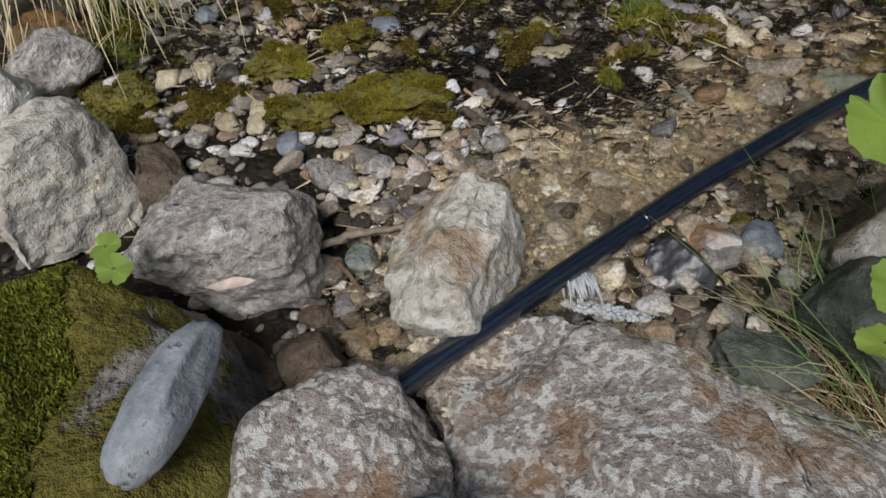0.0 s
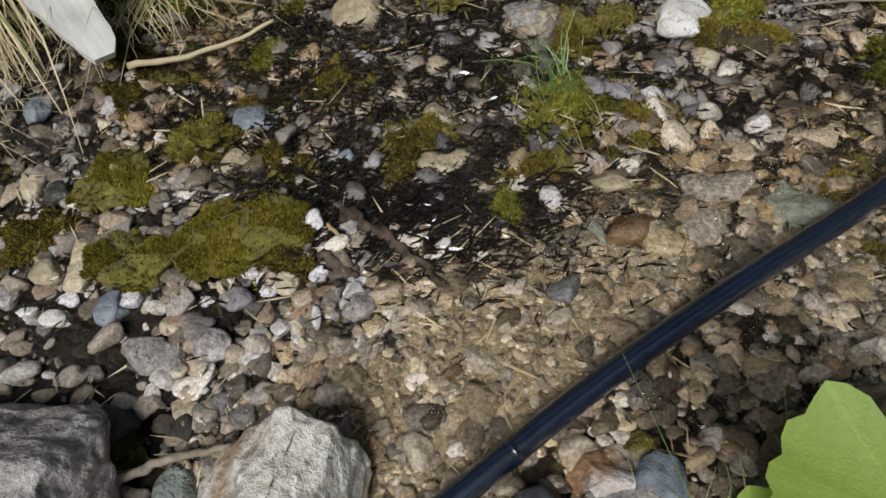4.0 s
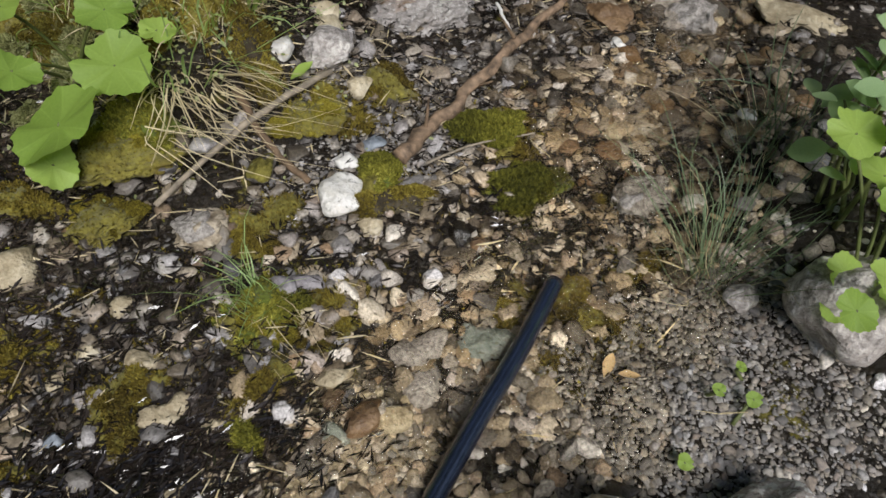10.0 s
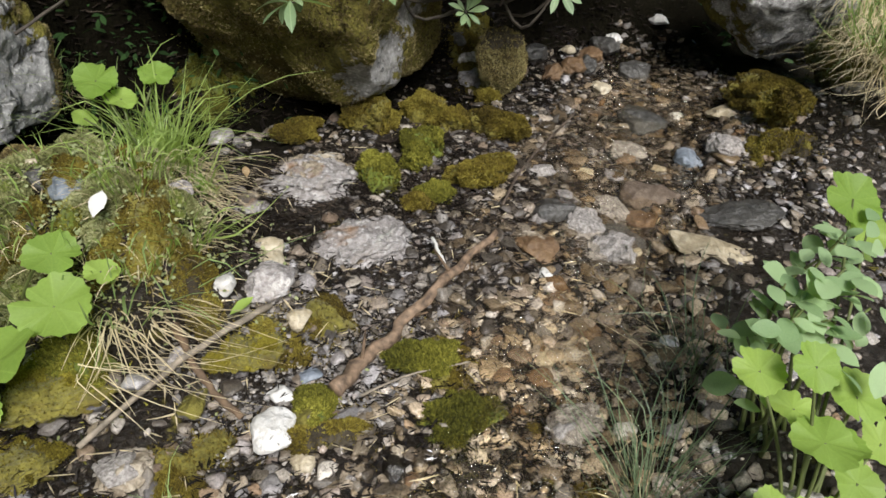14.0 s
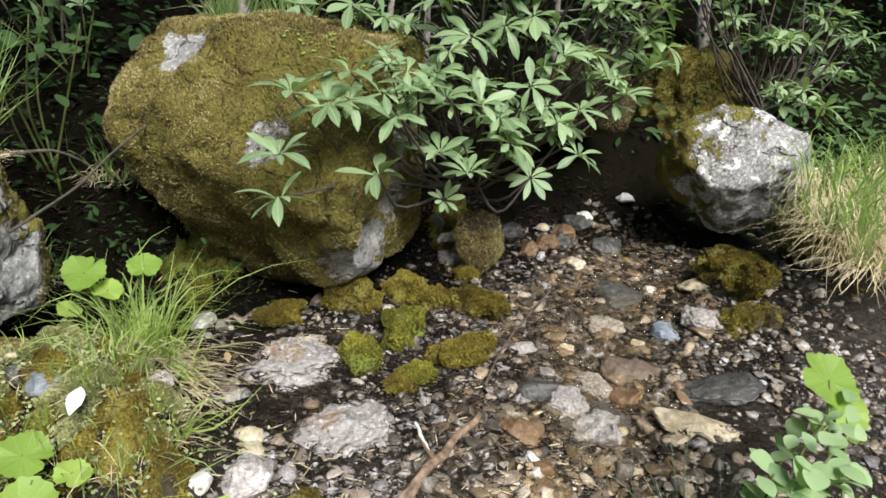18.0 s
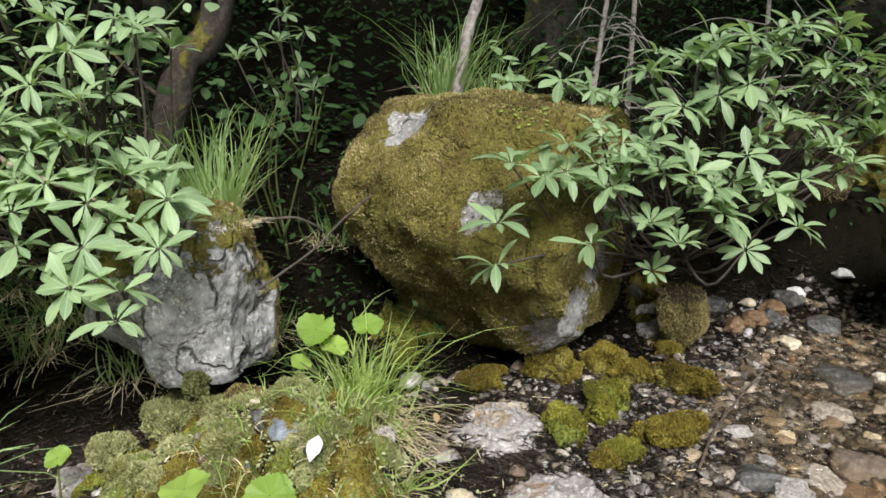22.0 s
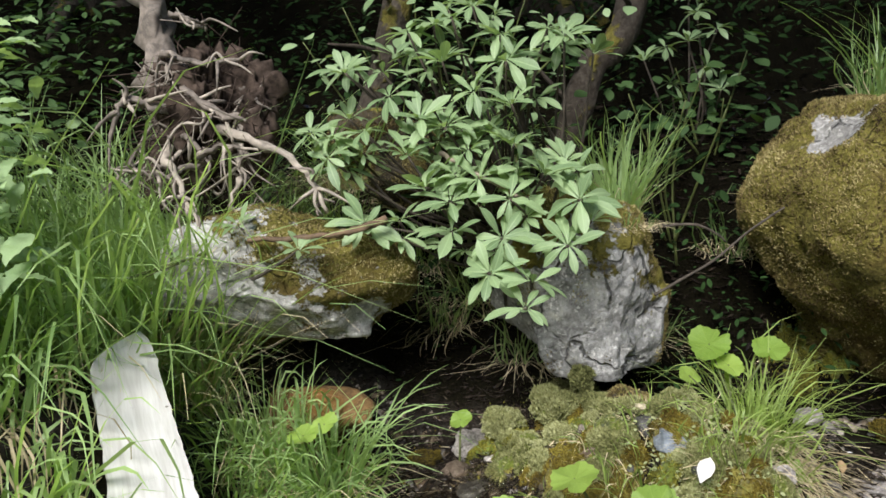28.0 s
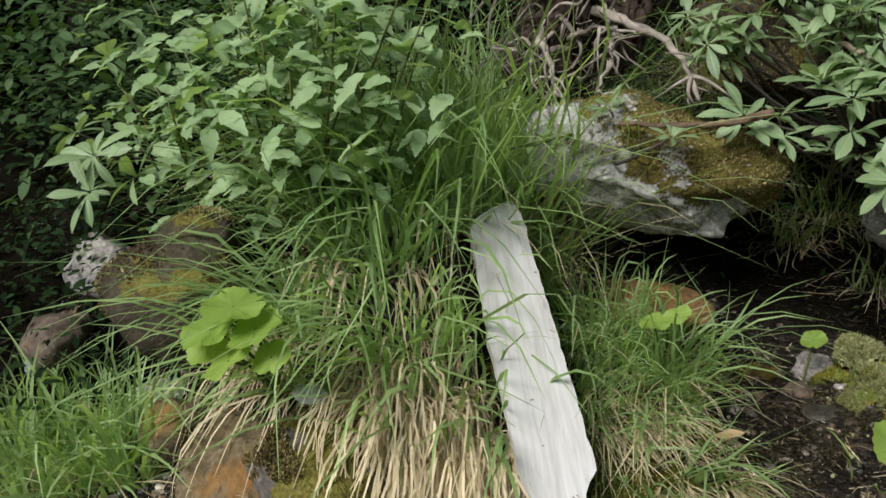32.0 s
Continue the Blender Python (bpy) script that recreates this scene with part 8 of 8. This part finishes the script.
def pebble_field(name, count, sizes, wet, seed, material, label, box=(-1.4, 2.5, 0.1, 2.6), free=False):
    rng = np.random.default_rng(seed)
    x, y = rng.uniform(box[0], box[1], count * 14), rng.uniform(box[2], box[3], count * 14)
    d = np.minimum(away(x, y, STREAM) / 0.30, away(x, y, SIDE) / 0.2)
    patch = fbm(np.stack([x * 3, y * 3, 0 * x], -1), 31, 3)
    take = (is_bed(x, y) | free) & (((d < 1) if wet else (d >= 0.85)) | free) & (rng.random(len(x)) < (0.85 if wet else np.clip(0.55 + 0.8 * patch, 0.12, 1.0)))
    silty = (np.abs(0.72 * y - 0.695 * x - 0.44) < 0.10) & (0.72 * x + 0.695 * y > 0.42) & (0.72 * x + 0.695 * y < 0.95)
    take = take & (silty if name == "silt" else ~silty | (rng.random(len(x)) < 0.22))
    x, y = x[take][:count], y[take][:count]
    far = np.hypot(np.maximum(np.abs(x - 0.5) - 1.6, 0), np.maximum(np.abs(y - 1.2) - 1.2, 0))
    near = rng.random(len(x)) > far / 1.6
    x, y = x[near], y[near]
    n = len(x)
    r = np.clip(np.exp(rng.normal(np.log(sizes[0]), 0.5, n)), sizes[1], sizes[2])
    z = floor_at(x, y) + r * rng.uniform(-0.28, 0.30, n)
    vs, fs, at = [], [], 0
    kind = np.where(r > 0.010, rng.integers(7, size=n), np.where(r > 0.0045, 7 + rng.integers(7, size=n), 14 + rng.integers(4, size=n)))
    for k in range(18):
        m = kind == k
        c = int(m.sum())
        if not c:
            continue
        pv, pf = PEBBLES[k]
        a, b = rng.uniform(0, 2 * np.pi, c), rng.normal(0, 0.3, c)
        sc = r[m][:, None] * np.stack([rng.uniform(0.8, 1.35, c), rng.uniform(0.65, 1.1, c), rng.uniform(0.4, 0.8, c)], -1) * 2
        q = pv[None] * sc[:, None]
        ca, sa, cb, sb = np.cos(a)[:, None], np.sin(a)[:, None], np.cos(b)[:, None], np.sin(b)[:, None]
        qx, qz = q[..., 0] * cb - q[..., 2] * sb, q[..., 0] * sb + q[..., 2] * cb
        q = np.stack([qx * ca - q[..., 1] * sa, qx * sa + q[..., 1] * ca, qz], -1) + np.stack([x[m], y[m], z[m]], -1)[:, None]
        vs.append(q.reshape(-1, 3))
        fs.append((pf[None] + (np.arange(c) * len(pv))[:, None, None]).reshape(-1, 3) + at)
        at += c * len(pv)
    return thing(name, quick_mesh(name, np.concatenate(vs), np.concatenate(fs), True), material, label=label, category="gravel", kind="stuff")


M_GRAVEL_FINE = gravel_material("fine_grey_gravel", 0.7, (0.70, 0.71, 0.75), 0.5)
M_GRAVEL_DULL = gravel_material("dull_gravel", 0.35, (0.47, 0.475, 0.52))
M_GRIT = gravel_material("dark_wet_grit", 0.25, (0.18, 0.18, 0.19))
M_GRAVEL_RUN = gravel_material("running_wet_gravel", 0.14, (0.74, 0.70, 0.66))
# Tan wet stones, tint lowered to carry the shade beside the boulder.
M_GRAVEL_TAN_SHADED = gravel_material("tan_wet_shaded_gravel", 0.13, (0.42, 0.375, 0.325))
pebble_field("gravel", 3400, (0.0085, 0.004, 0.022), True, 1, M_GRAVEL_WET, "wet brown and cream stream gravel", (-1.4, 2.5, 0.1, 1.0))
pebble_field("gravel", 2000, (0.0088, 0.004, 0.024), True, 11, M_GRAVEL_RUN, "cream and tan wet gravel of the middle run", (-1.4, 2.5, 1.0, 1.5))
pebble_field("gravel", 3600, (0.0088, 0.004, 0.022), True, 13, M_GRAVEL_WET_SHADED, "wet gravel of the upper stream, tinted darker for shade", (-1.4, 2.5, 1.5, 2.6))
pebble_field("gravel", 3000, (0.0078, 0.0035, 0.020), False, 2, M_GRAVEL_DRY, "mixed grey and tan gravel of the bed", (-1.4, 2.5, 0.1, 1.0))
pebble_field("gravel", 5600, (0.0078, 0.0035, 0.020), False, 12, M_GRAVEL_DULL, "dull brown and grey gravel of the bed", (-1.4, 2.5, 1.0, 2.6))
pebble_field("fine_gravel", 6000, (0.0045, 0.0025, 0.007), False, 3, M_GRIT, "fine dark grit between the stones")
pebble_field("fine_gravel", 11000, (0.0027, 0.0013, 0.009), False, 4, M_GRAVEL_FINE, "fine pale grey gravel on the dry bank", (0.56, 1.05, 0.60, 0.98), True)
pebble_field("fine_gravel", 5000, (0.0028, 0.0014, 0.008), False, 5, M_GRAVEL_FINE, "fine pale grey gravel below the stick", (0.3, 0.95, 1.3, 1.62))
pebble_field("silt", 2600, (0.0042, 0.002, 0.011), True, 6, M_SILT, "beige silt and grit under the water", (-0.3, 1.4, 0.4, 1.5))
pebble_field("gravel", 1300, (0.0075, 0.003, 0.020), True, 7, M_GRAVEL_WET_SHADED, "wet pebbles in the dark side channel", (-0.62, 0.10, 1.5, 2.25), True)
pebble_field("fine_gravel", 1500, (0.0040, 0.002, 0.007), True, 8, M_GRAVEL_WET_SHADED, "pale grit in the dark side channel", (-0.62, 0.15, 1.45, 2.25), True)

pebble_field("gravel", 4500, (0.011, 0.005, 0.030), False, 9, M_GRAVEL_DRY, "stony ground downstream of the rocks", (-2.6, 3.4, -1.6, 0.3), True)
pebble_field("gravel", 1800, (0.011, 0.005, 0.028), False, 10, M_GRAVEL_DULL, "scattered stones on the open bank", (2.3, 4.0, 0.0, 1.8), True)

pebble_field("gravel", 330, (0.0125, 0.008, 0.021), False, 21, M_GRAVEL_DRY, "rounded cream and grey pebbles among the rocks", (-0.62, 0.02, 0.66, 1.02), True)
pebble_field("gravel", 220, (0.0115, 0.007, 0.020), False, 22, M_GRAVEL_WET, "rounded pale pebbles beside the running water", (0.15, 0.75, 0.95, 1.32), True)
pebble_field("gravel", 200, (0.0125, 0.007, 0.024), True, 23, M_GRAVEL_WET_SHADED, "rounded wet stones in the shallow run", (0.85, 1.9, 1.15, 2.0))

pebble_field("gravel", 750, (0.015, 0.008, 0.030), True, 24, M_GRAVEL_TAN_SHADED, "tan and brown stones of the upper run, darkened for shade", (0.85, 2.2, 1.15, 2.35))

# the larger loose stones, one by one
rng_p = np.random.default_rng(9)
shared = []
for s in range(12):
    pv, pf = rock_shape(700 + s, (1, 1, 1), 3, facets=13, rough=0.07, fine=0.03, cut=(0.42, 0.82))
    me = quick_mesh("stone", pv, pf)
    me.materials.append(M_GRAVEL_WET_SHADED if s % 2 else M_GRAVEL_DRY if s < 6 else M_GRAVEL_DULL)
    shared.append(me)
made = 0
while made < 290:
    x, y = rng_p.uniform(-0.75, 1.9), rng_p.uniform(0.62, 2.1)
    if not bool(is_bed(np.array(x), np.array(y))):
        continue
    r = rng_p.uniform(0.020, 0.042)
    wet = float(away(np.array([x]), np.array([y]), STREAM)[0]) < 0.3
    me = shared[(int(rng_p.integers(3)) + (3 if y > 1.0 else 0)) * 2 + (1 if wet else 0)]
    part("stone", me, M_GRAVEL_WET, ground, at=pose(x, y, gz(x, y) + r * 0.12, rng_p.uniform(-15, 15), rng_p.uniform(-15, 15), rng_p.uniform(0, 360)) @ Matrix.Diagonal((r * rng_p.uniform(0.9, 1.4), r * rng_p.uniform(0.7, 1.1), r * rng_p.uniform(0.5, 0.9), 1)))
    made += 1


def litter(name, count, centre, spread_xy, length, material, label, seed, width=0.16):
    """Shreds of rotten leaf, needles and bark lying on the ground."""
    rng = np.random.default_rng(seed)
    xy = rng.normal(size=(count, 2)) * spread_xy + centre
    z = floor_at(xy[:, 0], xy[:, 1]) + rng.uniform(0.003, 0.016, count)
    a = rng.uniform(0, np.pi, count) * 0.6 - 0.6 if seed == 1 else rng.uniform(0, 2 * np.pi, count)
    ln = length * rng.uniform(0.4, 1.4, count)
    d = np.stack([np.cos(a), np.sin(a), rng.normal(size=count) * 0.25], -1) * ln[:, None]
    s = np.stack([-np.sin(a), np.cos(a), rng.normal(size=count) * 0.4], -1) * (ln * width)[:, None]
    c = np.stack([xy[:, 0], xy[:, 1], z], -1)
    up = np.array((0, 0, 0.0012))
    v = np.stack([c - d - s * 0.3, c + s, c + d + s * 0.2, c - s, c - d - s * 0.3 - up, c + s - up, c + d + s * 0.2 - up, c - s - up], 1).reshape(-1, 3)
    k = np.arange(count)[:, None] * 8
    f = np.concatenate([k + q for q in ((0, 3, 2, 1), (4, 5, 6, 7), (0, 1, 5, 4), (1, 2, 6, 5), (2, 3, 7, 6), (3, 0, 4, 7))])
    return thing(name, quick_mesh(name, v, f, False), material, label=label, category="leaf litter", kind="stuff")


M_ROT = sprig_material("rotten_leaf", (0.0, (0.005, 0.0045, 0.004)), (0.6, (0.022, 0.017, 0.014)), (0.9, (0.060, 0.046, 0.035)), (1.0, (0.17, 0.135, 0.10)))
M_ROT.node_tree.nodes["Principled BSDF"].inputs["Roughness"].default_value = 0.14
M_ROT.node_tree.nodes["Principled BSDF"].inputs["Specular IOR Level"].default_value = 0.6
litter("leaf_litter", 3400, (0.07, 0.99), (0.12, 0.05), 0.012, M_ROT, "dark wet rotten leaf shreds in the stream", 1)
litter("leaf_litter", 1900, (0.05, 1.20), (0.22, 0.08), 0.010, M_ROT, "dark wet rotten leaf shreds on gravel", 2)
litter("leaf_litter", 3500, (0.85, 1.65), (0.28, 0.22), 0.010, M_ROT, "dark twigs and needles around the stick", 3, 0.10)
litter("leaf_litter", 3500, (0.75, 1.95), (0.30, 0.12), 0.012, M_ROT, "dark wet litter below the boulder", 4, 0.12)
litter("leaf_litter", 2600, (0.3, 1.25), (0.5, 0.3), 0.008, M_ROT, "scattered dark litter on the bed", 5, 0.12)
litter("leaf_litter", 4200, (-0.22, 1.75), (0.16, 0.25), 0.011, M_ROT, "dark wet litter in the side channel", 6, 0.12)
litter("leaf_litter", 3500, (1.75, 2.5), (0.38, 0.12), 0.014, M_ROT, "dark wet leaves on the bank below the bush", 22, 0.2)
litter("leaf_litter", 2500, (1.7, 2.0), (0.35, 0.2), 0.011, M_ROT, "wet leaf shreds along the upper stream", 7, 0.14)
litter("straw_litter", 500, (0.5, 1.6), (0.5, 0.35), 0.022, M_STRAW, "pale broken straws over the bed", 8, 0.05)
litter("straw_litter", 350, (-0.2, 0.95), (0.4, 0.25), 0.020, M_STRAW, "pale broken straws over the bed", 9, 0.05)
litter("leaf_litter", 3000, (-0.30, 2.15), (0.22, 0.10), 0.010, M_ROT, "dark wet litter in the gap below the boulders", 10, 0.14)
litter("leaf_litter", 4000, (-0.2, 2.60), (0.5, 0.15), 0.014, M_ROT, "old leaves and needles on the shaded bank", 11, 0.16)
litter("leaf_litter", 1200, (0.85, 1.20), (0.10, 0.08), 0.010, M_ROT, "dark litter in the brown pool", 13, 0.14)
litter("leaf_litter", 3000, (1.45, 1.80), (0.40, 0.26), 0.011, M_ROT, "brown leaf litter over the upper bed", 14, 0.15)
litter("leaf_litter", 2200, (0.2, 1.12), (0.5, 0.14), 0.009, M_ROT, "dark leaf shreds across the bed", 15, 0.15)
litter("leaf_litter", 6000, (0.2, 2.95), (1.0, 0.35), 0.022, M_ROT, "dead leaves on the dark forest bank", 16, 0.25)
litter("leaf_litter", 2500, (-1.75, 1.6), (0.3, 0.4), 0.018, M_ROT, "dead leaves beside the side channel", 17, 0.25)
litter("leaf_litter", 2600, (0.20, 1.86), (0.17, 0.13), 0.010, M_ROT, "brown leaf bits in the ledge moss", 18, 0.15)
litter("straw_litter", 260, (0.22, 1.80), (0.16, 0.14), 0.022, M_STRAW, "pale straws lying on the ledge", 19, 0.04)
litter("leaf_litter", 4500, (-0.12, 1.45), (0.18, 0.20), 0.010, M_ROT, "black wet leaf mould beside the straw", 20, 0.15)
litter("leaf_litter", 2200, (1.30, 1.72), (0.35, 0.18), 0.012, M_ROT, "brown leaf shreds over the upper gravel", 21, 0.18)
